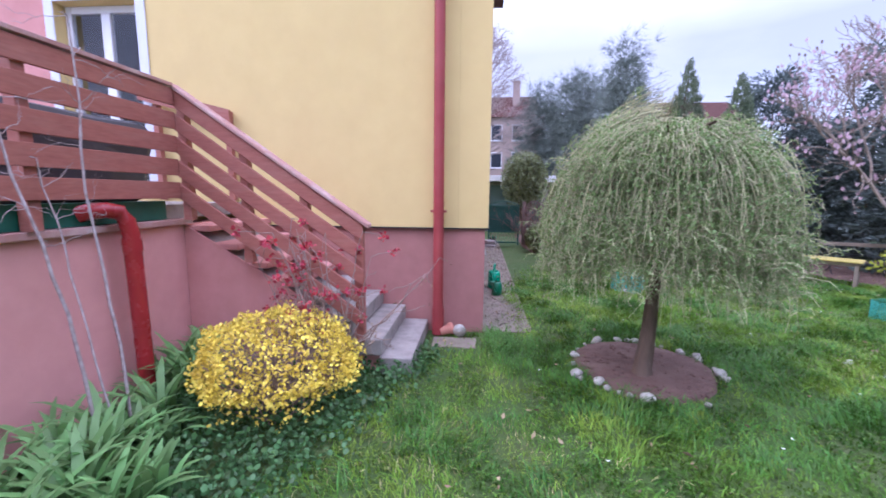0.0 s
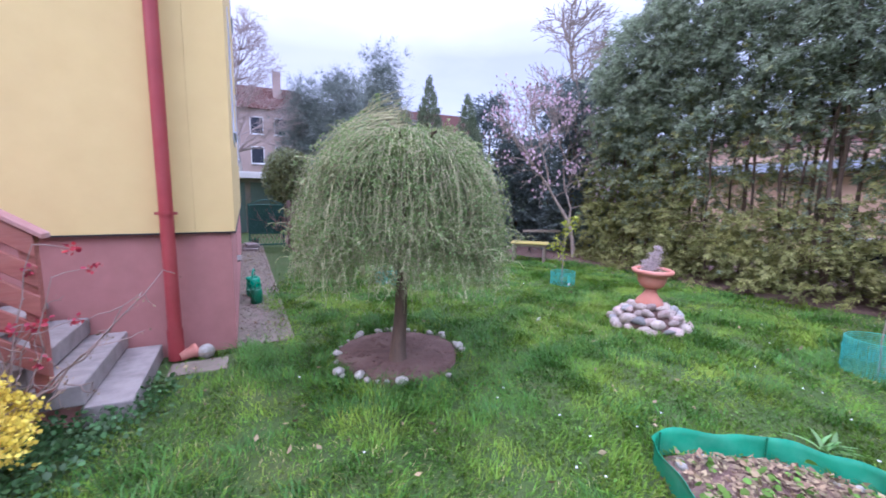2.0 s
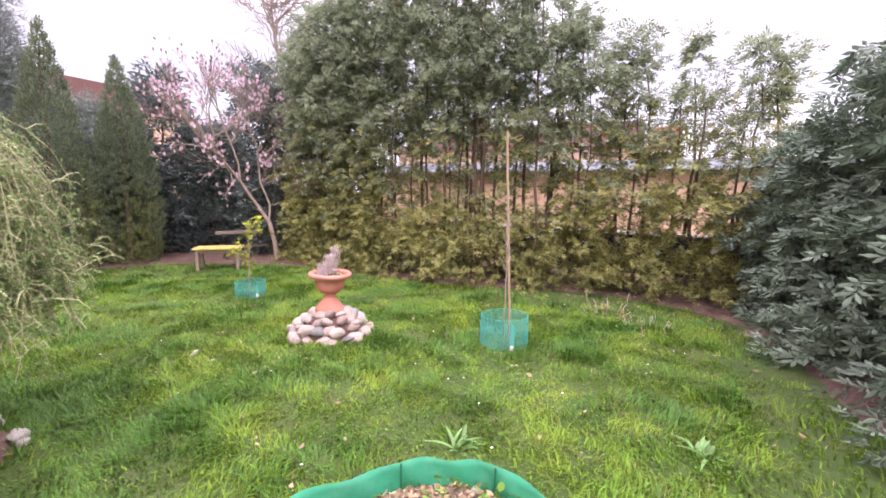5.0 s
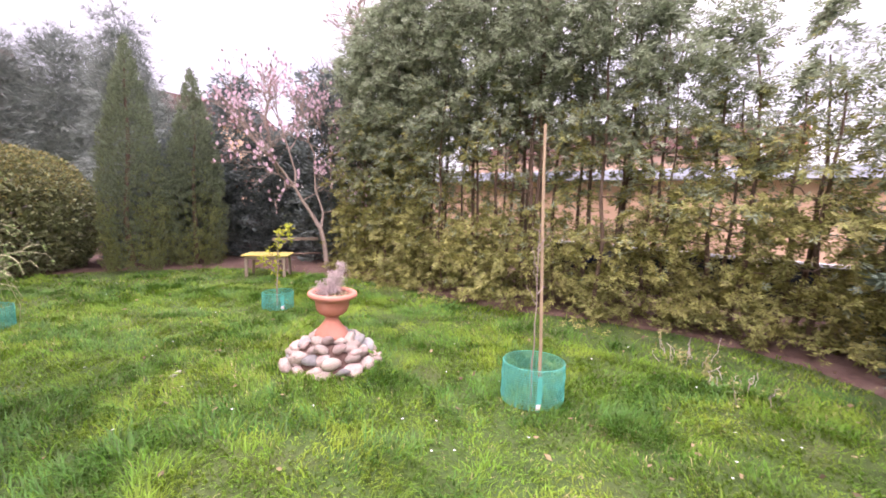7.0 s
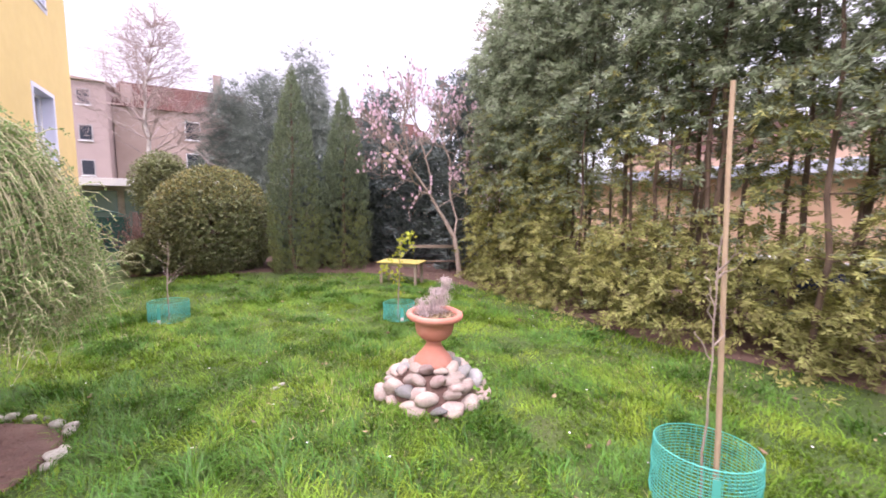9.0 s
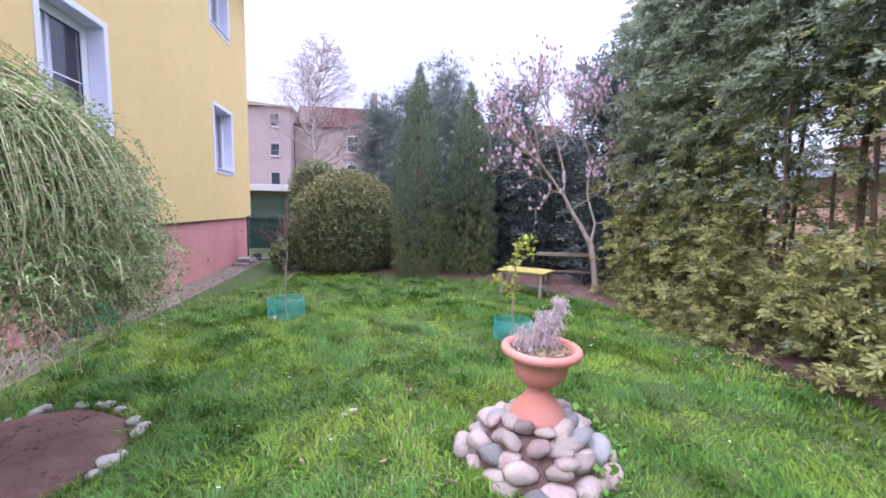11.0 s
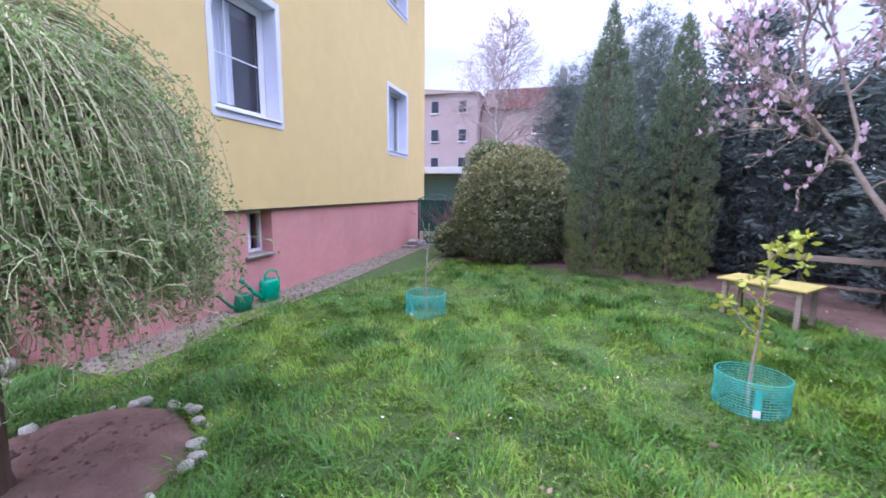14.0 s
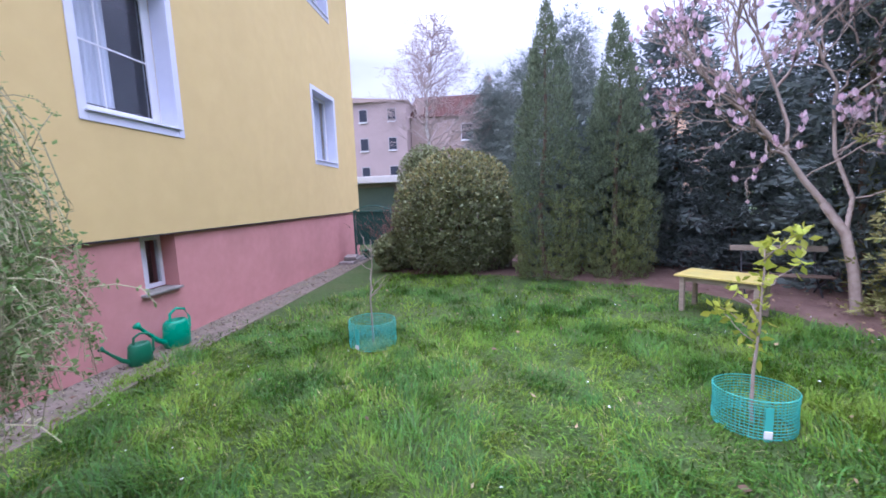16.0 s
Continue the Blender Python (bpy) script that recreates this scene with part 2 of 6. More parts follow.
M["fresh"] = material("fresh_sapling_leaf", (0.42, 0.45, 0.05), 0.5, (0.34, 0.40, 0.05), 6.0, island=0.3, translucent=0.35)
M["dead"] = material("dried_grey_plant", (0.66, 0.57, 0.55), 0.9, (0.52, 0.43, 0.40), 10.0, island=0.3, translucent=0.2)
M["can"] = material("green_plastic", (0.0, 0.30, 0.16), 0.3, (0.0, 0.26, 0.14), 4.0)
M["candark"] = material("dark_green_plastic", (0.01, 0.15, 0.07), 0.35)
M["bluebarrel"] = material("dark_blue_plastic", (0.02, 0.03, 0.09), 0.4)
M["peach"] = material("peach_house_render", (0.74, 0.50, 0.34), 0.9, (0.70, 0.46, 0.31), 1.0, (0.62, 0.43, 0.32), 0.3, 0.5, 0.003, 60)
M["greypink"] = material("grey_pink_render", (0.40, 0.31, 0.30), 0.9, (0.36, 0.28, 0.27), 0.6, (0.35, 0.28, 0.27), 0.25, 0.5)
M["brownhouse"] = material("brown_render", (0.38, 0.29, 0.26), 0.9, (0.34, 0.26, 0.23), 0.6, (0.26, 0.18, 0.15), 0.25, 0.5)
M["dimframe"] = material("greyed_window_frame", (0.42, 0.40, 0.41), 0.6, (0.36, 0.34, 0.35), 3.0)
M["tile"] = material("red_roof_tile", (0.085, 0.042, 0.036), 0.95, (0.07, 0.036, 0.03), 3.0, bump=0.02, bump_scale=8, spec=0.05)
M["orange"] = material("orange_roof_tile", (0.50, 0.20, 0.11), 0.85, (0.44, 0.17, 0.10), 3.0)
M["roofedge"] = material("pale_metal_roof", (0.55, 0.60, 0.70), 0.4, (0.48, 0.53, 0.63), 2.0)
M["gate"] = material("dark_green_paint", (0.03, 0.11, 0.085), 0.5, (0.025, 0.09, 0.075), 3.0)
M["fence"] = material("grey_brown_fence", (0.22, 0.17, 0.15), 0.85, (0.16, 0.12, 0.11), 8.0, stretch=(5, 5, 1))
M["carpaint"] = material("dark_car_paint", (0.03, 0.035, 0.05), 0.2)
M["dirtpath"] = material("dirty_path", (0.26, 0.215, 0.17), 0.95, (0.18, 0.145, 0.11), 7.0, (0.12, 0.13, 0.06), 2.4, 0.9, 0.006, 45)
M["stem_pale"] = material("pale_shrub_stem", (0.46, 0.40, 0.39), 0.9, (0.28, 0.22, 0.20), 22.0)
M["clover"] = material("clover_leaf", (0.17, 0.31, 0.055), 0.7, (0.11, 0.23, 0.035), 5.0, island=0.35, translucent=0.25, spec=0.15)
M["cover"] = material("dark_grey_cover", (0.045, 0.045, 0.055), 0.6, (0.06, 0.06, 0.07), 4.0, bump=0.01, bump_scale=6)
M["garagedoor"] = material("grey_green_door", (0.10, 0.16, 0.14), 0.5, (0.085, 0.14, 0.125), 3.0)

g = bpy.data.materials.new("window_glass")
g.use_nodes = True
gb = g.node_tree.nodes["Principled BSDF"]
gb.inputs["Base Color"].default_value = (0.9, 0.95, 1.0, 1)
gb.inputs["Roughness"].default_value = 0.02
gb.inputs["Transmission Weight"].default_value = 1.0
gb.inputs["IOR"].default_value = 1.45
M["glass"] = g


# ---- mesh helpers ----
rng = np.random.default_rng(7)
LEAFY = {"crown", "blossom", "leaf_growth", "foliage", "lower_foliage", "young_growth", "bud_growth", "inner_foliage", "shrivelled_foliage", "withered_foliage", "dry_litter", "twig_curtain", "upright_mesh", "spur_growth"}


def part(name, bm, mat, parent=None, label=""):
    """One mesh object out of a bmesh or a mesh, under a thing or a part."""
    if isinstance(bm, bmesh.types.BMesh):
        me = bpy.data.meshes.new(name)
        bm.normal_update()
        bm.to_mesh(me)
        bm.free()
    else:
        me = bm
    if not me.materials:
        me.materials.append(mat)
    ob = new(name, me)
    if parent is not None:
        ob.parent = parent
    if label:
        ob["label"] = label
    if name in LEAFY:
        ob["kind"] = "stuff"
    return ob


def thing(name, at=(0, 0, 0), rz=0.0, label="", category="", group="", kind=""):
    ob = new(name)
    ob.empty_display_size = 0.1
    ob.matrix_basis = pose(*at, 0, 0, rz)
    return tagged(ob, label, category, group, kind)


def np_mesh(name, verts, faces, smooth=False):
    """A mesh from arrays of vertices and of equal-sided faces."""
    verts, faces = np.asarray(verts, np.float32), np.asarray(faces, np.int32)
    k = faces.shape[1]
    me = bpy.data.meshes.new(name)
    me.vertices.add(len(verts))
    me.vertices.foreach_set("co", verts.ravel())
    me.loops.add(faces.size)
    me.loops.foreach_set("vertex_index", faces.ravel())
    me.polygons.add(len(faces))
    me.polygons.foreach_set("loop_start", np.arange(0, faces.size, k, dtype=np.int32))
    me.polygons.foreach_set("loop_total", np.full(len(faces), k, np.int32))
    if smooth:
        me.polygons.foreach_set("use_smooth", np.ones(len(faces), bool))
    me.update(calc_edges=True)
    return me


def box(bm, x0, x1, y0, y1, z0, z1, bevel=0.0, m=None):
    made = bmesh.ops.create_cube(bm, size=1.0)["verts"]
    tr = Matrix.Translation(((x0 + x1) / 2, (y0 + y1) / 2, (z0 + z1) / 2)) @ Matrix.Diagonal((x1 - x0, y1 - y0, z1 - z0, 1))
    bmesh.ops.transform(bm, matrix=(m @ tr) if m else tr, verts=made)
    if bevel:
        edges = {e for v in made for e in v.link_edges}
        bmesh.ops.bevel(bm, geom=list(edges), offset=bevel, segments=2, affect="EDGES", profile=0.5)
    return bm


def a_box(x0, x1, y0, y1, z0, z1, bevel=0.0, m=None):
    return box(bmesh.new(), x0, x1, y0, y1, z0, z1, bevel, m)


def lathe(profile, n=40, smooth=True):
    """A turned shape from (radius, height) pairs."""
    a = np.linspace(0, 2 * np.pi, n, endpoint=False)
    v = np.array([[r * np.cos(t), r * np.sin(t), z] for r, z in profile for t in a])
    f = [[i * n + j, i * n + (j + 1) % n, (i + 1) * n + (j + 1) % n, (i + 1) * n + j] for i in range(len(profile) - 1) for j in range(n)]
    return np_mesh("turned", v, f, smooth)


def frames_along(p):
    t = np.gradient(p, axis=0)
    t /= np.linalg.norm(t, axis=1, keepdims=True) + 1e-9
    ref = np.where(np.abs(t[:, 2:3]) > 0.9, [[1.0, 0, 0]], [[0, 0, 1.0]])
    u = np.cross(t, ref)
    u /= np.linalg.norm(u, axis=1, keepdims=True) + 1e-9
    return u, np.cross(t, u)


def tubes(paths, sides=5):
    """Vertices and quads of tapered tubes: paths of (points, radii)."""
    vs, fs, off = [], [], 0
    a = np.linspace(0, 2 * np.pi, sides, endpoint=False)
    for p, r in paths:
        p = np.asarray(p, float)
        r = np.broadcast_to(np.asarray(r, float), (len(p),))
        u, w = frames_along(p)
        ring = p[:, None] + r[:, None, None] * (np.cos(a)[None, :, None] * u[:, None] + np.sin(a)[None, :, None] * w[:, None])
        vs.append(ring.reshape(-1, 3))
        i, j = np.meshgrid(np.arange(len(p) - 1), np.arange(sides), indexing="ij")
        k = (j + 1) % sides
        fs.append(np.stack([i * sides + j, i * sides + k, (i + 1) * sides + k, (i + 1) * sides + j], -1).reshape(-1, 4) + off)
        off += len(p) * sides
    return np.concatenate(vs), np.concatenate(fs)


def tube_mesh(name, paths, sides=5):
    return np_mesh(name, *tubes(paths, sides), smooth=True)


THIN = (np.array([[0, 0, 0], [0.45, 0.07, 0.06], [1, 0, -0.06], [0.45, -0.07, 0.06]]), np.array([[0, 1, 2], [0, 2, 3]]))
LEAF = (np.array([[0, 0, 0], [0.5, 0.27, 0.07], [1, 0, -0.05], [0.5, -0.27, 0.07]]), np.array([[0, 1, 2], [0, 2, 3]]))
ROUND = (np.array([[0, 0, 0], [0.35, 0.42, 0.08], [0.8, 0.36, 0.02], [1, 0, -0.06], [0.8, -0.36, 0.02], [0.35, -0.42, 0.08]]),
         np.array([[0, 1, 2], [0, 2, 3], [0, 3, 4], [0, 4, 5]]))


def fan(lobes, spread_deg, width):
    v, f = [], []
    for i, a in enumerate(np.radians(np.linspace(-spread_deg, spread_deg, lobes))):
        ln = 1.0 - 0.45 * abs(a) / np.radians(spread_deg)
        s = 0.25 * (1 - abs(a) / np.radians(spread_deg))
        d, n = np.array([np.cos(a), np.sin(a)]), np.array([-np.sin(a), np.cos(a)])
        b = np.array([s, 0.0])
        for q, z in ((b, 0), (b + d * 0.5 * ln + n * width, 0.03), (b + d * ln * 0.95, -0.07), (b + d * 0.5 * ln - n * width, 0.03)):
            v.append([q[0], q[1], z + 0.02 * ((i * 37) % 5 - 2)])
        f += [[4 * i, 4 * i + 1, 4 * i + 2], [4 * i, 4 * i + 2, 4 * i + 3]]
    return np.array(v), np.array(f)


SPRAY = fan(5, 78, 0.105)
SPRAY_SMALL = fan(3, 62, 0.14)
SCALY = fan(5, 84, 0.135)
TUFT_V = np.array([[c for c in p] for k in range(7) for p in (
    (0, 0.028, 0), (0, -0.028, 0), (math.cos(0.9 * math.sin(k * 2.4)), 0.85 * math.sin(k * 2.4), 0.75 * math.cos(k * 2.4)))])
TUFT = (TUFT_V, np.arange(21).reshape(7, 3))


def leaves(name, pos, along, size, shape=LEAF, roll=None, flat=0.6):
    """Many leaves in one mesh: where they sit, which way they point, how long they are."""
    n = len(pos)
    along = along / (np.linalg.norm(along, axis=1, keepdims=True) + 1e-9)
    side = np.cross(along, rng.normal(size=(n, 3)) * (1 - flat) + np.array([0, 0, 1.0]) * flat)
    side /= np.linalg.norm(side, axis=1, keepdims=True) + 1e-9
    up = np.cross(side, along) * -1
    tv, tf = shape
    size = np.broadcast_to(np.asarray(size, float), (n,))[:, None, None]
    v = pos[:, None] + size * (tv[None, :, :1] * along[:, None] + tv[None, :, 1:2] * side[:, None] + tv[None, :, 2:] * up[:, None])
    f = tf[None] + (np.arange(n) * len(tv))[:, None, None]
    return np_mesh(name, v.reshape(-1, 3), f.reshape(-1, 3))


def wander(a, b, n=8, sway=0.05, sag=0.0):
    """A crooked line from a to b."""
    a, b = np.asarray(a, float), np.asarray(b, float)
    t = np.linspace(0, 1, n)[:, None]
    off = np.cumsum(rng.normal(size=(n, 3)), 0) * sway / math.sqrt(n)
    off -= t * off[-1]
    off[0] = 0
    p = a + (b - a) * t + off
    p[:, 2] += sag * (4 * t[:, 0] * (1 - t[:, 0]))
    return p


def grow(start, direction, length, radius, depth, spread_, paths, tips, kids=3, up=0.15):
    """A branching limb."""
    d = np.asarray(direction, float)
    d /= np.linalg.norm(d)
    end = np.asarray(start) + d * length
    p = wander(start, end, 6, length * 0.09)
    paths.append((p, np.linspace(radius, radius * 0.62, 6)))
    if depth == 0:
        tips.append((p[-1], d))
        return
    for k in range(kids):
        q = p[-1] if k < 2 else p[3]
        nd = d + rng.normal(size=3) * spread_ + np.array([0, 0, up])
        grow(q, nd, length * rng.uniform(0.55, 0.8), radius * rng.uniform(0.5, 0.65), depth - 1, spread_, paths, tips, kids, up)


def ground_z(x, y):
    """The lawn lies a little higher away from the house."""
    t = np.clip((np.asarray(x, float) - 0.7) / 3.0, 0, 1)
    return 0.05 * t * t * (3 - 2 * t)


def wall(axis, at, depth, u0, u1, z0, z1, holes):
    """A wall with openings through it. axis 'x': it stands at x = at and runs along y; 'y': at y = at, along x. The inner side is at + depth."""
    us = sorted({u0, u1, *(c for h in holes for c in h[:2])})
    zs = sorted({z0, z1, *(c for h in holes for c in h[2:])})
    bm = bmesh.new()

    def pt(u, z, d):
        return (at + d, u, z) if axis == "x" else (u, at + d, z)

    def quad(*ps):
        bm.faces.new([bm.verts.new(p) for p in ps])

    for a, b in zip(us, us[1:]):
        for c, d in zip(zs, zs[1:]):
            if any(h[0] <= a and b <= h[1] and h[2] <= c and d <= h[3] for h in holes):
                continue
            quad(pt(a, c, 0), pt(b, c, 0), pt(b, d, 0), pt(a, d, 0))
            quad(pt(a, c, depth), pt(a, d, depth), pt(b, d, depth), pt(b, c, depth))
    for a, b, c, d in [*holes, (u0, u1, z0, z1)]:
        for p, q in (((a, c), (b, c)), ((b, c), (b, d)), ((b, d), (a, d)), ((a, d), (a, c))):
            quad(pt(*p, 0), pt(*q, 0), pt(*q, depth), pt(*p, depth))
    bmesh.ops.remove_doubles(bm, verts=bm.verts, dist=1e-5)
    bmesh.ops.recalc_face_normals(bm, faces=bm.faces)
    return bm


# ---- ground ----
def make_ground():
    xs = np.unique(np.concatenate([np.linspace(-260, -14, 12), np.linspace(-14, 22, 121), np.linspace(22, 260, 12)]))
    ys = np.unique(np.concatenate([np.linspace(-260, -14, 12), np.linspace(-14, 20, 115), np.linspace(20, 300, 14)]))
    X, Y = np.meshgrid(xs, ys, indexing="ij")
    Z = ground_z(X, Y) + 0.015 * np.sin(X * 1.7 + 0.4) * np.sin(Y * 1.3) * (X > 0.8) * (X < 12) * (np.abs(Y) < 12)
    v = np.stack([X, Y, Z], -1).reshape(-1, 3)
    ny = len(ys)
    i, j = np.meshgrid(np.arange(len(xs) - 1), np.arange(ny - 1), indexing="ij")
    f = np.stack([i * ny + j, (i + 1) * ny + j, (i + 1) * ny + j + 1, i * ny + j + 1], -1).reshape(-1, 4)
    ob = part("ground", np_mesh("ground", v, f, True), M["turf"])
    return tagged(ob, "uneven garden lawn ground with thin and mossy spots", "ground", kind="structure")


make_ground()


def soil_patch(name, outline, z, label):
    """A bed of bare soil, slightly heaped in the middle."""
    bm = bmesh.new()
    outline = np.asarray(outline, float)
    c = outline.mean(0)
    rings = []
    for s in (1.0, 0.92, 0.7, 0.45, 0.2):
        rings.append([bm.verts.new((*(c + (p - c) * s), z + 0.035 * (1 - s * s) + rng.uniform(-0.008, 0.008) - (0.05 if s == 1.0 else 0))) for p in outline])
    for a, b in zip(rings, rings[1:]):
        for i in range(len(outline)):
            j = (i + 1) % len(outline)
            bm.faces.new((a[i], a[j], b[j], b[i]))
    bm.faces.new(rings[-1])
    for f in bm.faces:
        f.smooth = True
    return tagged(part(name, bm, M["soil"]), label, "soil", kind="structure")


def ellipse(cx, cy, rx, ry, n=36, wob=0.04):
    a = np.linspace(0, 2 * np.pi, n, endpoint=False)
    k = 1 + wob * np.sin(3 * a + 1) + wob * 0.6 * np.sin(5 * a)
    return np.stack([cx + rx * k * np.cos(a), cy + ry * k * np.sin(a)], -1)


BED = (1.55, -0.95, 0.66, 0.70)
soil_patch("tree_bed_soil", ellipse(*BED), 0.05, "bare reddish-brown soil round the weeping tree")


def hedge_soil():
    """A band of soil under the hedges, between the lawn's edge and the far side."""
    edge = [(1.35, 8.6), (1.45, 6.9), (2.3, 6.5), (3.3, 6.25), (4.2, 5.85), (5.3, 5.4), (6.1, 5.1), (6.9, 4.3), (7.45, 3.1), (7.8, 1.6), (7.9, 0.0), (7.95, -1.4), (8.25, -2.6),
            (8.5, -4.0), (8.4, -5.2), (7.8, -5.85), (6.4, -6.05), (5.2, -6.3), (3.2, -6.8), (0.5, -7.2)]
    far = [(1.35, 12), (2, 12), (3, 12), (4, 12), (5, 12), (6, 12), (8, 12), (11, 11), (12, 6), (12, 3), (12, 0), (12, -1.4), (12, -3), (12, -5), (12, -7), (12, -11), (8, -11), (6, -11), (3.2, -11), (0.5, -11)]
    e, f = np.array(edge, float), np.array(far, float)
    t = np.linspace(0, len(edge) - 1, 120)
    k = np.arange(len(edge))
    e = np.stack([np.interp(t, k, e[:, c]) for c in (0, 1)], -1) + rng.normal(size=(120, 2)) * 0.035
    f = np.stack([np.interp(t, k, f[:, c]) for c in (0, 1)], -1)
    s = np.array([0, 0.04, 0.1, 0.2, 0.4, 1.0])
    xy = e[:, None] + (f - e)[:, None] * s[None, :, None]
    z = ground_z(xy[..., 0], xy[..., 1]) + np.array([-0.03, 0.015, 0.025, 0.03, 0.03, 0.03]) + rng.uniform(0, 0.012, xy.shape[:2])
    v = np.concatenate([xy, z[..., None]], -1).reshape(-1, 3)
    i, j = np.meshgrid(np.arange(119), np.arange(5), indexing="ij")
    q = np.stack([i * 6 + j, i * 6 + j + 1, (i + 1) * 6 + j + 1, (i + 1) * 6 + j], -1).reshape(-1, 4)
    tagged(part("hedge_bed_soil", np_mesh("hedge_bed_soil", v, q, True), M["soil"]), "dry brown soil under the hedge trees", "soil", kind="structure")


hedge_soil()

# ---- the house ----
H_TOP = 8.2
house = thing("house", label="yellow rendered house with a pink plinth and white window surrounds", category="house")
L_HOLES = [(1.89, 3.06, 2.55, 4.14), (7.2, 8.42, 2.54, 4.08), (7.2, 8.42, 6.02, 7.56)]
part("wall", wall("x", 0.04, -0.36, -0.04, 10.0, 1.30, H_TOP, L_HOLES), M["yellow"], house, "yellow rendered long side wall")
D_HOLE = (-5.30, -4.22, 1.66, 3.98)
part("wall", wall("y", -0.04, 0.36, -5.42, -0.322, 1.30, H_TOP, [D_HOLE]), M["yellow"], house, "yellow rendered front wall")
part("wall", a_box(-9.5, -5.424, -0.04, 0.32, 1.30, H_TOP), M["plinth"], house, "dull pink front wall")
part("wall", a_box(-9.5, -0.32, 9.64, 10.0, 1.30, H_TOP), M["yellow"], house, "yellow rendered end wall")
part("wall", a_box(-9.5, -9.14, 0.33, 9.63, 1.30, H_TOP), M["yellow"], house, "yellow rendered end wall")
part("plinth", wall("x", 0.0, -0.35, 0.0, 9.96, -0.3, 1.296, [(2.33, 2.84, 0.64, 1.28)]), M["plinth"], house, "pink rendered plinth")
part("plinth", a_box(-9.5, -0.352, 0.0, 0.34, -0.3, 1.296), M["shadeplinth"], house, "pink rendered plinth in a darker tone for the shaded front")
# added skin carries the front's painted shade over the side plinth's end
part("plinth", a_box(-0.352, -0.001, -0.004, -0.0005, -0.3, 1.284), M["shadeplinth"], house, "thin skin in the shaded front tone at the plinth corner")
part("drip_edge", a_box(-0.3, 0.052, -0.036, 10.01, 1.285, 1.299), M["dark"], house, "dark drip edge under the render")
part("drip_edge", a_box(-5.4, -0.31, -0.052, 0.3, 1.285, 1.299), M["dark"], house)
rb = bmesh.new()
for p in ((-10.1, -0.6), (0.6, -0.6), (0.6, 10.6), (-10.1, 10.6)):
    rb.verts.new((*p, H_TOP))
rb.verts.ensure_lookup_table()
ra, rc = rb.verts.new((-4.7, 2.5, 12.2)), rb.verts.new((-4.7, 7.5, 12.2))
v4 = list(rb.verts)[:4]
for fcs in ((v4[0], v4[1], ra), (v4[1], v4[2], rc, ra), (v4[2], v4[3], rc), (v4[3], v4[0], ra, rc), (v4[3], v4[2], v4[1], v4[0])):
    rb.faces.new(fcs)
part("roof", rb, M["tile"], house)


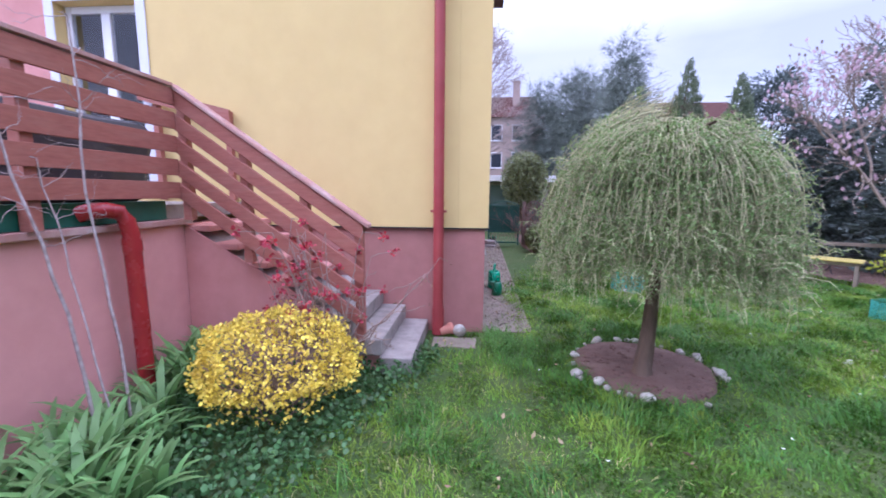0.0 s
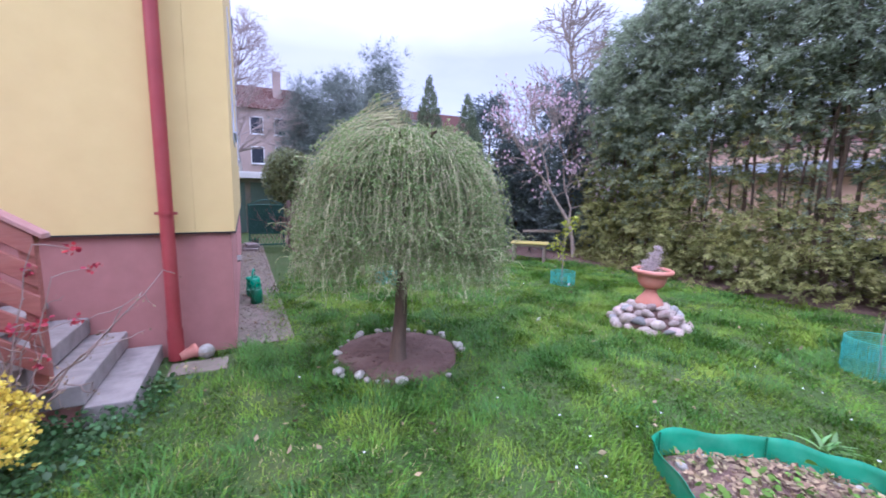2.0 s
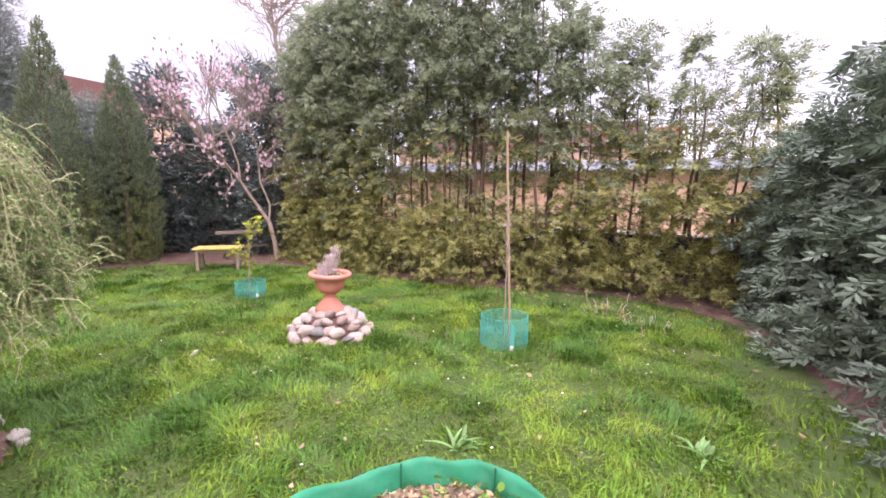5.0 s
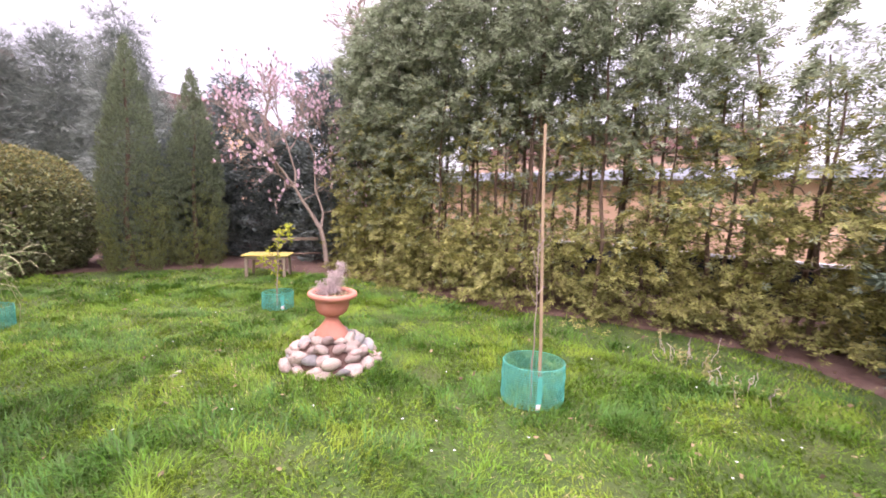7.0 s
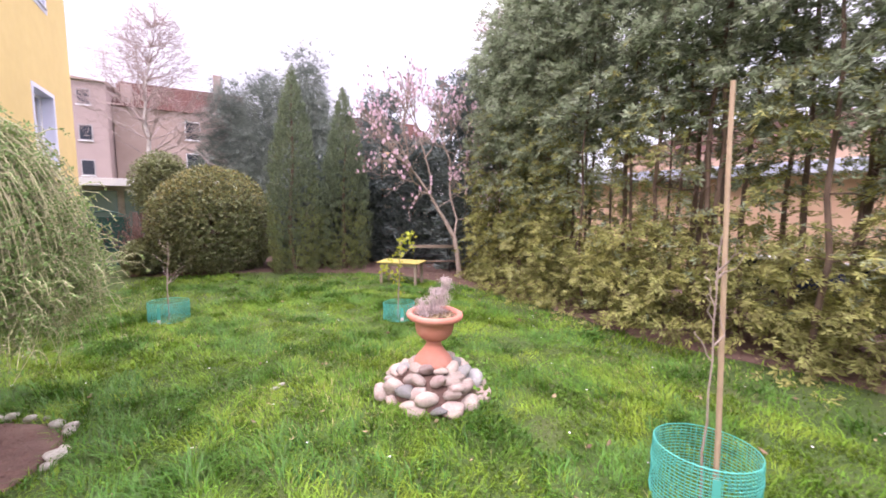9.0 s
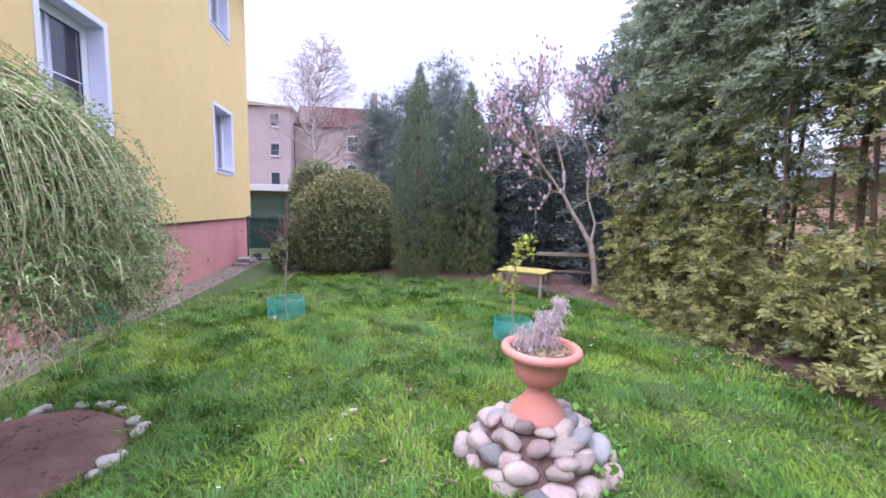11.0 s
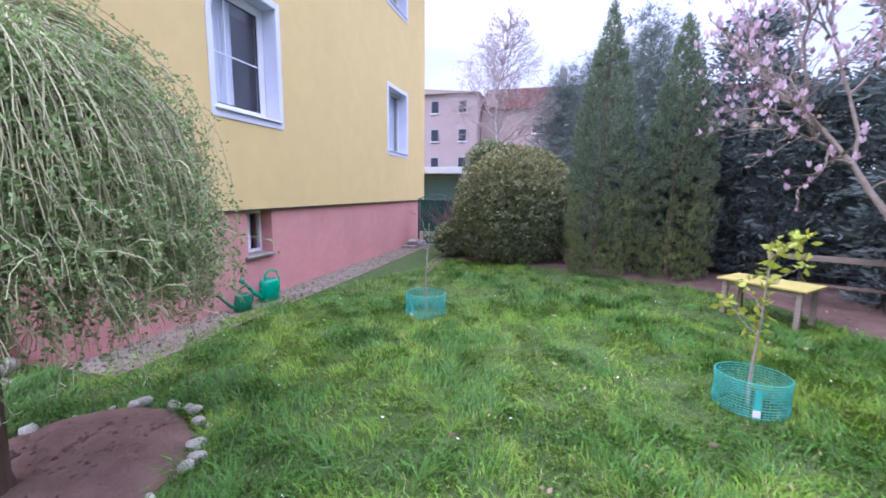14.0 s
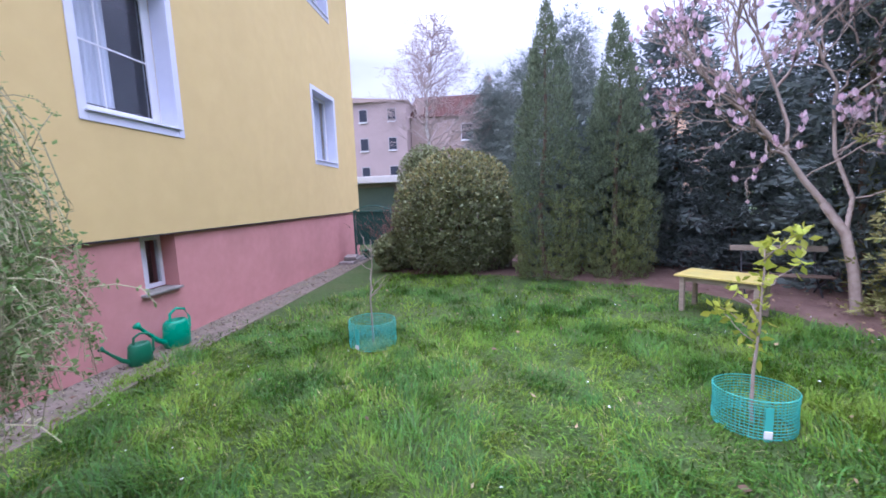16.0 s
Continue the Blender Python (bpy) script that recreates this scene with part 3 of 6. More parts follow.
def side_window(y0, y1, z0, z1, bars):
    """A deep-set window in the long wall: painted surround, frame, sash, glass, glazing bars, sill and a curtain behind."""
    f = 0.125 if bars else 0.06
    w = part("window", a_box(-0.235, -0.170, y0 + 0.003, y0 + f, z0 + 0.003, z1 - 0.003, 0.006), M["white"], house, "white framed window in a deep pale reveal")
    fr = bmesh.new()
    box(fr, -0.235, -0.170, y1 - f, y1 - 0.003, z0 + 0.003, z1 - 0.003, 0.006)
    box(fr, -0.233, -0.172, y0 + f, y1 - f, z1 - f, z1 - 0.003, 0.006)
    box(fr, -0.233, -0.172, y0 + f, y1 - f, z0 + 0.003, z0 + f, 0.006)
    part("frame", fr, M["white"], w)
    a, b, c, d = y0 + f + 0.002, y1 - f - 0.002, z0 + f + 0.002, z1 - f - 0.002
    part("pane", a_box(-0.206, -0.200, a, b, c, d), M["glass"], w).visible_shadow = False
    if bars:
        zm, ym = c + (d - c) * 0.47, a + (b - a) * 0.34
        part("glazing_bar", a_box(-0.197, -0.184, a, b, zm, zm + 0.02, 0.003), M["white"], w)
        part("glazing_bar", a_box(-0.196, -0.185, ym, ym + 0.02, c, zm - 0.001, 0.003), M["white"], w)
        part("glazing_bar", a_box(-0.196, -0.185, ym, ym + 0.02, zm + 0.021, d, 0.003), M["white"], w)
        sash = bmesh.new()
        for q in ((a, a + 0.012, c, d), (b - 0.012, b, c, d), (a + 0.012, b - 0.012, c, c + 0.012), (a + 0.012, b - 0.012, d - 0.012, d)):
            box(sash, -0.199, -0.186, *q)
        part("glazing_seal", sash, M["dark"], w, "thin dark glazing seal")
    # reveal lining and the flat painted band round the opening
    rv = bmesh.new()
    for q in ((y0 - 0.003, y0 + 0.002, z0, z1), (y1 - 0.002, y1 + 0.003, z0, z1), (y0, y1, z1 - 0.002, z1 + 0.003)):
        box(rv, -0.169, 0.043, *q)
    part("reveal", rv, M["surround"], w, "pale blue-white painted reveal")
    sr = bmesh.new()
    box(sr, 0.041, 0.053, y0 - 0.09, y0, z0 - 0.09, z1 + 0.09, 0.003)
    box(sr, 0.041, 0.053, y1, y1 + 0.09, z0 - 0.09, z1 + 0.09, 0.003)
    box(sr, 0.041, 0.053, y0 + 0.001, y1 - 0.001, z1 + 0.001, z1 + 0.09, 0.003)
    box(sr, 0.041, 0.053, y0 + 0.001, y1 - 0.001, z0 - 0.09, z0 - 0.001, 0.003)
    part("surround", sr, M["surround"], w, "flat pale painted surround")
    part("window_sill", a_box(-0.168, 0.085, y0 - 0.03, y1 + 0.03, z0 + 0.001, z0 + 0.022, 0.004), M["surround"], w)
    v = []
    n = 40
    half = y0 + (y1 - y0) * (0.52 if bars else 0.9)
    for i in range(n):
        y = y0 + 0.05 + (half - y0) * i / (n - 1)
        v += [(-0.30 + 0.018 * math.sin(i * 1.3), y, z0), (-0.30 + 0.018 * math.sin(i * 1.3), y, z1)]
    part("curtain", np_mesh("curtain", v, [[2 * i, 2 * i + 2, 2 * i + 3, 2 * i + 1] for i in range(n - 1)], True), M["curtain"], w, "thin white curtain")


side_window(*L_HOLES[0], True)
side_window(*L_HOLES[1], False)
side_window(*L_HOLES[2], False)
part("inner_wall", a_box(-1.9, -1.8, 0.4, 9.6, 1.3, 8.1), M["room"], house)
part("floor_slab", a_box(-1.8, -0.34, 0.4, 9.6, 1.8, 2.0), M["room"], house)
part("floor_slab", a_box(-1.8, -0.34, 0.4, 9.6, 4.7, 4.9), M["room"], house)

# basement window
bw = part("basement_window", a_box(-0.25, -0.19, 2.333, 2.38, 0.65, 1.277, 0.004), M["white"], house, "small white basement window with a stone sill")
bf = bmesh.new()
box(bf, -0.25, -0.19, 2.79, 2.837, 0.65, 1.277, 0.004)
box(bf, -0.248, -0.192, 2.38, 2.79, 1.22, 1.277, 0.004)
box(bf, -0.248, -0.192, 2.38, 2.79, 0.65, 0.70, 0.004)
box(bf, -0.246, -0.188, 2.52, 2.60, 0.70, 1.22, 0.004)
part("frame", bf, M["white"], bw)
part("pane", a_box(-0.222, -0.216, 2.382, 2.518, 0.702, 1.218), M["glass"], bw).visible_shadow = False
part("pane", a_box(-0.222, -0.216, 2.602, 2.788, 0.702, 1.218), M["glass"], bw).visible_shadow = False
part("window_sill", a_box(-0.18, 0.06, 2.26, 2.83, 0.615, 0.645, 0.006), M["concrete"], bw, "rough grey stone sill")
part("red_handle", a_box(-0.20, -0.185, 2.33, 2.36, 0.70, 0.80, 0.004), M["redpipe"], bw)
part("cellar_wall", a_box(-1.2, -1.1, 0.4, 9.6, -0.2, 1.28), M["room"], house)

# terrace door
door = part("door", a_box(-5.297, -5.22, 0.10, 0.17, 1.663, 3.977, 0.006), M["white"], house, "white glazed terrace door with a deep white reveal")
df = bmesh.new()
for q in ((-4.30, -4.223, 1.663, 3.977), (-5.22, -4.30, 3.89, 3.977), (-4.82, -4.70, 1.663, 3.89), (-5.22, -4.82, 1.663, 1.80), (-4.70, -4.30, 1.663, 1.80), (-5.22, -4.82, 3.25, 3.36)):
    box(df, q[0], q[1], 0.102, 0.168, q[2], q[3], 0.006)
part("frame", df, M["white"], door)
for a, b, c, d in ((-5.218, -4.822, 1.802, 3.248), (-5.218, -4.822, 3.362, 3.888), (-4.698, -4.302, 1.802, 3.888)):
    part("pane", a_box(a, b, 0.13, 0.136, c, d), M["glass"], door).visible_shadow = False
dr = bmesh.new()
box(dr, -4.219, -4.10, -0.056, -0.043, 1.62, 4.08, 0.003)
box(dr, -5.42, -5.301, -0.056, -0.043, 1.62, 4.08, 0.003)
box(dr, -5.30, -4.22, -0.056, -0.043, 3.981, 4.08, 0.003)
part("surround", dr, M["surround"], door, "flat pale painted surround")
part("inner_wall", a_box(-9.1, -1.95, 2.2, 2.3, 1.3, 8.1), M["room"], house)

# downpipe
dp = part("downpipe", tube_mesh("downpipe", [(np.array([[-0.545, -0.155, z] for z in (0.02, 0.5, 1.0, 1.52, 2.5, 4, 6, 8.1)]), 0.062)], 20), M["pipe"], house, "dull red metal rainwater downpipe")
for z in (1.50, 4.6):
    pb = bmesh.new()
    bmesh.ops.create_cone(pb, cap_ends=True, segments=20, radius1=0.07, radius2=0.07, depth=0.035, matrix=Matrix.Translation((-0.545, -0.155, z)))
    box(pb, -0.64, -0.45, -0.165, -0.145, z - 0.012, z + 0.012)
    box(pb, -0.555, -0.535, -0.09, -0.045, z - 0.012, z + 0.012)
    part("bracket", pb, M["pipe"], dp)
part("shoe", tube_mesh("shoe", [(np.array([[-0.545, -0.155, 0.34], [-0.545, -0.155, 0.02]]), 0.072)], 20), M["pipe"], dp)

# ---- terrace and stairs ----
RY, X_END, X_TOP = -1.345, -1.10, -2.82
terrace = thing("terrace", label="raised terrace on a pink rendered wall beside the house", category="terrace")
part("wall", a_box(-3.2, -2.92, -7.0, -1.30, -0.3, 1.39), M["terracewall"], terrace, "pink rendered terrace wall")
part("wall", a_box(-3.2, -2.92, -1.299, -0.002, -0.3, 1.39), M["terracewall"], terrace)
part("wall", a_box(-9.4, -3.21, -7.0, -6.7, -0.3, 1.39), M["plinth"], terrace)
part("coping", a_box(-3.24, -2.86, -7.03, -1.15, 1.393, 1.447, 0.008), M["cap"], terrace, "red-brown coping board")
part("deck", a_box(-9.4, -2.95, -6.99, -0.06, 1.45, 1.58), M["stonestep"], terrace)
tarp = part("green_sheet", a_box(-2.945, -2.915, -6.5, -1.42, 1.450, 1.62, 0.006), M["tarp"])
tagged(tarp, "dark green plastic sheet strip hung along the terrace edge", "plastic sheet")

stairs = thing("stairs", label="weathered stone stairs rising beside the house wall", category="stairs")
RISE, GO = 0.175, 0.2825
for i in range(8):
    x1 = -0.68 - i * GO
    z = 0.155 + i * RISE
    part("step", a_box(x1 - GO - 0.03, x1, -1.28 if i < 3 else -1.20, -0.005 if i else -0.02, z - (0.16 if i < 3 else 0.06), z, 0.012), M["stonestep"] if i < 4 else M["plinth"], stairs)
for y0, y1, za, zb, mt in ((-1.195, -0.06, 1.35, 0.12, "stonestep"), (-1.21, -1.196, 1.39, 0.26, "plinth")):
    st = bmesh.new()
    vs = [st.verts.new((x, y0, z)) for x, z in ((-1.0, -0.1), (-2.915, -0.1), (-2.915, za), (-1.0, zb))]
    ws = [st.verts.new((v.co.x, y1, v.co.z)) for v in vs]
    st.faces.new(vs), st.faces.new(ws[::-1])
    for i in range(4):
        st.faces.new((vs[i], ws[i], ws[(i + 1) % 4], vs[(i + 1) % 4]))
    part("stair_core" if mt == "stonestep" else "cheek_wall", st, M[mt], stairs, "" if mt == "stonestep" else "pink rendered wall under the stairs")

rail = thing("wooden_railing", label="red-brown painted wooden board railing along stairs and terrace", category="railing")
R_TOP = 2.638
SL = (R_TOP - 1.45) / (X_END - X_TOP)


def slope_board(off, h, y0, y1, mat, name, x0=X_TOP, x1=X_END):
    """A board that runs down parallel with the stairs; off is below the top line."""
    bm = bmesh.new()
    a, b = R_TOP - off - (x0 - X_TOP) * SL, R_TOP - off - (x1 - X_TOP) * SL
    q = [bm.verts.new((x, y, z)) for y in (y0, y1) for x, z in ((x0, a - h), (x1, b - h), (x1, b), (x0, a))]
    for f in ((0, 1, 2, 3), (7, 6, 5, 4), (0, 4, 5, 1), (1, 5, 6, 2), (2, 6, 7, 3), (3, 7, 4, 0)):
        bm.faces.new([q[i] for i in f])
    bmesh.ops.bevel(bm, geom=list(bm.edges), offset=0.004, segments=1, affect="EDGES")
    return part(name, bm, mat, rail)


for i in range(5):
    slope_board(0.03 + i * 0.205, 0.145, RY - 0.03, RY, M["brownred"], "board")
    part("board", a_box(X_TOP - 0.002, X_TOP + 0.026, -6.9, RY - 0.032, R_TOP - 0.03 - i * 0.205 - 0.145, R_TOP - 0.03 - i * 0.205, 0.004), M["brownred"], rail)
slope_board(-0.015, 0.035, RY - 0.05, RY + 0.09, M["cap"], "handrail", X_TOP - 0.02, X_END + 0.05)
part("handrail", a_box(X_TOP - 0.09, X_TOP + 0.045, -6.95, RY - 0.055, R_TOP - 0.02, R_TOP + 0.012, 0.005), M["cap"], rail)
for f in (0.03, 0.36, 0.68, 0.97):
    x = X_TOP + (X_END - X_TOP) * f
    top = R_TOP - 0.04 - (x - X_TOP) * SL
    part("post", a_box(x - 0.04, x + 0.04, RY + 0.002, RY + 0.08, top - 1.12, top, 0.005), M["brownred"], rail)
for y in (-2.6, -3.9, -5.2, -6.5):
    part("post", a_box(X_TOP - 0.085, X_TOP - 0.004, y - 0.04, y + 0.04, 1.449, R_TOP - 0.022, 0.005), M["brownred"], rail)
inner = thing("wall_handrail", label="sloping red-brown handrail board against the house wall", category="railing")
ib = bmesh.new()
iq = [ib.verts.new((x, y, z)) for y in (-0.165, -0.13) for x, z in ((-4.2, 2.52 + 0.4 * SL), (-3.05, 2.52), (-3.05, 2.67), (-4.2, 2.67 + 0.4 * SL))]
for f in ((0, 1, 2, 3), (7, 6, 5, 4), (0, 4, 5, 1), (1, 5, 6, 2), (2, 6, 7, 3), (3, 7, 4, 0)):
    ib.faces.new([iq[i] for i in f])
part("board", ib, M["brownred"], inner)
part("post", a_box(-3.13, -3.06, -0.128, -0.06, 1.60, 2.66, 0.005), M["brownred"], inner)
part("post", a_box(-4.05, -3.98, -0.128, -0.06, 1.60, 2.75, 0.005), M["brownred"], inner)

bend = [(-2.93, -2.24, 1.535), (-2.86, -2.19, 1.56), (-2.81, -2.13, 1.565), (-2.775, -2.06, 1.545), (-2.757, -2.02, 1.48), (-2.75, -2.00, 1.38), (-2.745, -1.995, 0.9), (-2.74, -1.99, 0.4), (-2.74, -1.99, 0.0)]
rp = thing("drain_pipe", label="glossy dark red drainpipe bending down from the terrace edge", category="pipe")
part("pipe", tube_mesh("pipe", [(np.array(bend), 0.06)], 20), M["redpipe"], rp)
part("collar", tube_mesh("collar", [(np.array([(-2.75, -2.0, 1.34), (-2.748, -1.998, 1.24)]), 0.067)], 20), M["redpipe"], rp)

# covered furniture on the terrace
cv = bmesh.new()
box(cv, -4.55, -3.35, -2.9, -1.0, 1.603, 2.38, 0.12)
bmesh.ops.subdivide_edges(cv, edges=cv.edges, cuts=3, use_grid_fill=True)
for v in cv.verts:
    if v.co.z > 1.63:
        v.co += Vector((noise.noise(v.co * 2.3), noise.noise(v.co * 2.3 + Vector((9, 0, 0))), noise.noise(v.co * 2.3 + Vector((0, 9, 0))))) * 0.06
tagged(part("covered_furniture", cv, M["cover"]), "garden furniture under a dark grey cover on the terrace", "covered furniture")

# path along the long wall
path = part("pavement", a_box(0.004, 0.56, 0.02, 9.9, -0.1, 0.012), M["dirtpath"])
tagged(path, "weathered concrete path with gravel along the house wall", "path", kind="structure")
kerb = thing("kerb", label="narrow pale concrete edging strip of the path", category="kerb", kind="structure")
for i in range(10):
    part("kerb_stone", a_box(0.563, 0.61, 0.03 + i * 0.985, 1.0 + i * 0.985, -0.1, 0.018 + rng.uniform(-0.006, 0.006), 0.006), M["dirtpath"], kerb)


def rock(seed, n=2):
    """A rounded, uneven stone of unit size."""
    bm = bmesh.new()
    bmesh.ops.create_icosphere(bm, subdivisions=n, radius=0.5)
    for v in bm.verts:
        v.co *= 1 + 0.36 * noise.noise(v.co * 1.7 + Vector((seed * 3.1, seed, 0))) + 0.08 * noise.noise(v.co * 5 + Vector((seed, 0, seed)))
    cuts = np.random.default_rng(seed + 100)
    for _ in range(9):
        nrm = Vector(cuts.normal(size=3)).normalized()
        lim = cuts.uniform(0.30, 0.43)
        for v in bm.verts:
            over = v.co.dot(nrm) - lim
            if over > 0:
                v.co -= nrm * over * 0.9
    for f in bm.faces:
        f.smooth = True
    me = bpy.data.meshes.new("stone")
    bm.to_mesh(me)
    bm.free()
    return me


ROCKS = [rock(s) for s in range(7)]
for k, me in enumerate(ROCKS):
    me.materials.append(M[("stone", "pinkstone", "stone", "greystone", "stone", "stone", "pinkstone")[k]])
PALE = [rock(s + 20) for s in range(5)]
for me in PALE:
    me.materials.append(M["whitestone"])


def scatter_blobs(name, pts, sizes, mat, label, category):
    """Loose grit as low faceted lumps in one mesh."""
    base = np.array([[1, 0, 0], [0, 1, 0], [-1, 0, 0], [0, -1, 0], [0, 0, 0.7], [0, 0, -0.4]])
    tri = np.array([[0, 1, 4], [1, 2, 4], [2, 3, 4], [3, 0, 4], [1, 0, 5], [2, 1, 5], [3, 2, 5], [0, 3, 5]])
    n = len(pts)
    a = rng.uniform(0, 6.28, n)
    R = np.stack([np.stack([np.cos(a), -np.sin(a), 0 * a], -1), np.stack([np.sin(a), np.cos(a), 0 * a], -1), np.stack([0 * a, 0 * a, 1 + 0 * a], -1)], 1)
    k = base[None] * rng.uniform(0.6, 1.2, (n, 6, 3))
    v = np.einsum("nij,nkj->nki", R, k) * np.asarray(sizes)[:, None, None] + np.asarray(pts)[:, None]
    f = tri[None] + (np.arange(n) * 6)[:, None, None]
    return tagged(part(name, np_mesh(name, v.reshape(-1, 3), f.reshape(-1, 3)), mat), label, category, kind="stuff")


n = 500
a_, r_ = rng.uniform(0, 6.28, n), np.sqrt(rng.random(n))
scatter_blobs("soil_clods", np.stack([BED[0] + 0.62 * r_ * np.cos(a_), BED[1] + 0.66 * r_ * np.sin(a_), 0.045 + 0.038 * (1 - r_ ** 2)], -1), rng.uniform(0.006, 0.026, n), M["soil"],
              "crumbs and clods of dry soil on the tree bed", "soil")
n = 2000
scatter_blobs("gravel", np.stack([rng.uniform(0.02, 0.56, n), rng.uniform(0.03, 9.6, n), np.full(n, 0.016)], -1), rng.uniform(0.006, 0.02, n), M["pebble"],
              "loose grey and brown pebbles strewn on the path", "gravel")


# ---- weeping tree ----
def weeping_tree():
    tr = thing("weeping_tree", (1.46, -1.17, 0.03), label="small weeping tree with pale green leaves on hanging twigs", category="tree")
    hub = np.array([0.10, 0.0, 1.90])
    tp = np.array([[0, 0, -0.05], [0.0, -0.01, 0.12], [0.03, 0, 0.45], [0.05, 0.01, 0.8], [0.09, 0.0, 1.3], [0.11, 0, 1.7], [0.12, 0, 1.98]])
    limbs = [(tp, np.array([0.115, 0.085, 0.068, 0.06, 0.058, 0.06, 0.045]))]
    for k in range(14):
        a = k * 2.4
        e = hub + np.array([math.cos(a) * 0.55, math.sin(a) * 0.55, rng.uniform(0.15, 0.35)])
        limbs.append((wander(hub - [0, 0, rng.uniform(0, 0.35)], e, 6, 0.05, 0.12), np.linspace(0.03, 0.01, 6)))
    part("trunk", tube_mesh("trunk", limbs, 8), M["bark"], tr, "rough brown trunk")
    strands, lp, ld, ls, spur_p, spur_d = [], [], [], [], [], []
    N = 1350
    for i in range(N):
        rope, k = divmod(i, 4)
        if k == 0:
            rope_a, rope_layer = rope * 2.39996 + rng.normal() * 0.2, rng.uniform(0.45, 1.0) ** 0.55
            rope_phi = rng.uniform(28, 92) if rng.random() < 0.5 else rng.uniform(70, 95)
        a = rope_a + rng.normal() * 0.07
        d = np.array([math.cos(a), math.sin(a)])
        layer = rope_layer * rng.uniform(0.96, 1.05) * (1 + 0.33 * max(0.0, math.cos(a - 1.95)) ** 2)
        if rng.random() < (0.22 if math.cos(a - 1.8) > 0.8 else 0.06):
            layer *= rng.uniform(1.03, 1.14)
        drift = rng.normal() * (0.16 if rng.random() < 0.8 else 0.5) * d[::-1] * [-1, 1]
        phi1 = math.radians(rope_phi + rng.normal() * 3)
        phi0 = math.radians(rng.uniform(2, 25))
        low = 0.74 + 0.26 * rng.random() + rng.exponential(0.10)
        if phi1 < 0.9:
            low += rng.uniform(0.2, 1.0)
        t = np.linspace(0, 1, 12)
        ph = phi0 + (phi1 - phi0) * np.clip(t / 0.45, 0, 1)
        R, Hh, zc = 0.90 * layer, 0.86 * layer, 1.41
        rad = R * np.sin(ph)
        z = zc + Hh * np.cos(ph) + 0.05 * np.sin(ph * 2)
        hang = np.clip((t - 0.42) / 0.58, 0, 1)
        z = z - max(z[-1] - low, 0.1) * hang ** 1.1
        rad = rad * (1 + 0.02 * hang) + 0.05 * hang * (phi1 < 1.2)
        p = np.stack([hub[0] + d[0] * rad, hub[1] + d[1] * rad, z], -1)
        p[:, :2] += np.cumsum(rng.normal(size=(12, 2)) * 0.024, 0) + drift * hang[:, None] ** 1.5 * 0.5
        strands.append((p, np.linspace(0.0032, 0.0016, 12)))
        m = 58
        s = 0.08 + 0.92 * rng.beta(1.15, 1.6, m)
        q = np.stack([np.interp(s, t, p[:, c]) for c in range(3)], -1)
        lp.append(q + rng.normal(size=q.shape) * 0.014)
        dr = rng.normal(size=(m, 3)) * 0.8 + np.array([d[0] * 0.4, d[1] * 0.4, 0.1])
        ld.append(dr)
        ls.append(rng.uniform(0.014, 0.033, m))
        sp = rng.uniform(0.2, 1.0, 24)
        spur_p.append(np.stack([np.interp(sp, t, p[:, c]) for c in range(3)], -1))
        spur_d.append(rng.normal(size=(24, 3)) * [1, 1, 0.35])
        for j in rng.integers(2, 11, 3):
            e = p[j] + np.array([d[0], d[1], 0.25]) * rng.uniform(0.02, 0.10) + rng.normal(size=3) * 0.05
            w = np.stack([p[j], (p[j] + e) / 2 + [0, 0, 0.015], e, e + (e - p[j]) * 0.25 - [0, 0, 0.06]])
            strands.append((w, np.linspace(0.003, 0.0015, 4)))
            s2 = rng.random(12)
            lp.append(np.stack([np.interp(s2, np.linspace(0, 1, 4), w[:, c]) for c in range(3)], -1))
            ld.append(rng.normal(size=(12, 3)))
            ls.append(rng.uniform(0.014, 0.030, 12))
    part("twig_curtain", tube_mesh("twig_curtain", strands, 3), M["weep_twig"], tr, "pale hanging twigs")
    sp = np.concatenate(spur_p)
    part("spur_growth", leaves("spur_growth", sp, np.concatenate(spur_d), rng.uniform(0.015, 0.04, len(sp)), THIN, flat=0.2), M["weep_twig"], tr, "short pale side spurs")
    part("crown", leaves("crown", np.concatenate(lp), np.concatenate(ld), np.concatenate(ls), LEAF, flat=0.3), M["weep_leaf"], tr, "umbrella crown of tiny young leaves")


weeping_tree()
for k in range(40):
    a = k / 40 * 2 * math.pi + rng.normal() * 0.03
    deg = math.degrees(a) % 360
    if 250 < deg < 285 and k % 2 or 290 < deg < 318 or 120 < deg < 200 and k % 2:
        continue
    s = rng.uniform(0.04, 0.12)
    if rng.random() < 0.16:
        continue
    off = rng.normal() * 0.025
    x, y = BED[0] + (BED[2] + 0.02 + off) * math.cos(a), BED[1] + (BED[3] + 0.02 + off) * math.sin(a)
    ob = new("edging_stone", PALE[k % 5])
    ob.matrix_basis = pose(x, y, 0.025 + s * 0.28, rng.uniform(-20, 20), rng.uniform(-20, 20), rng.uniform(0, 360)) @ Matrix.Diagonal((s * 1.25, s, s * 0.85, 1))
    tagged(ob, "pale rounded stone edging the tree bed", "stone", "stones round the tree bed")

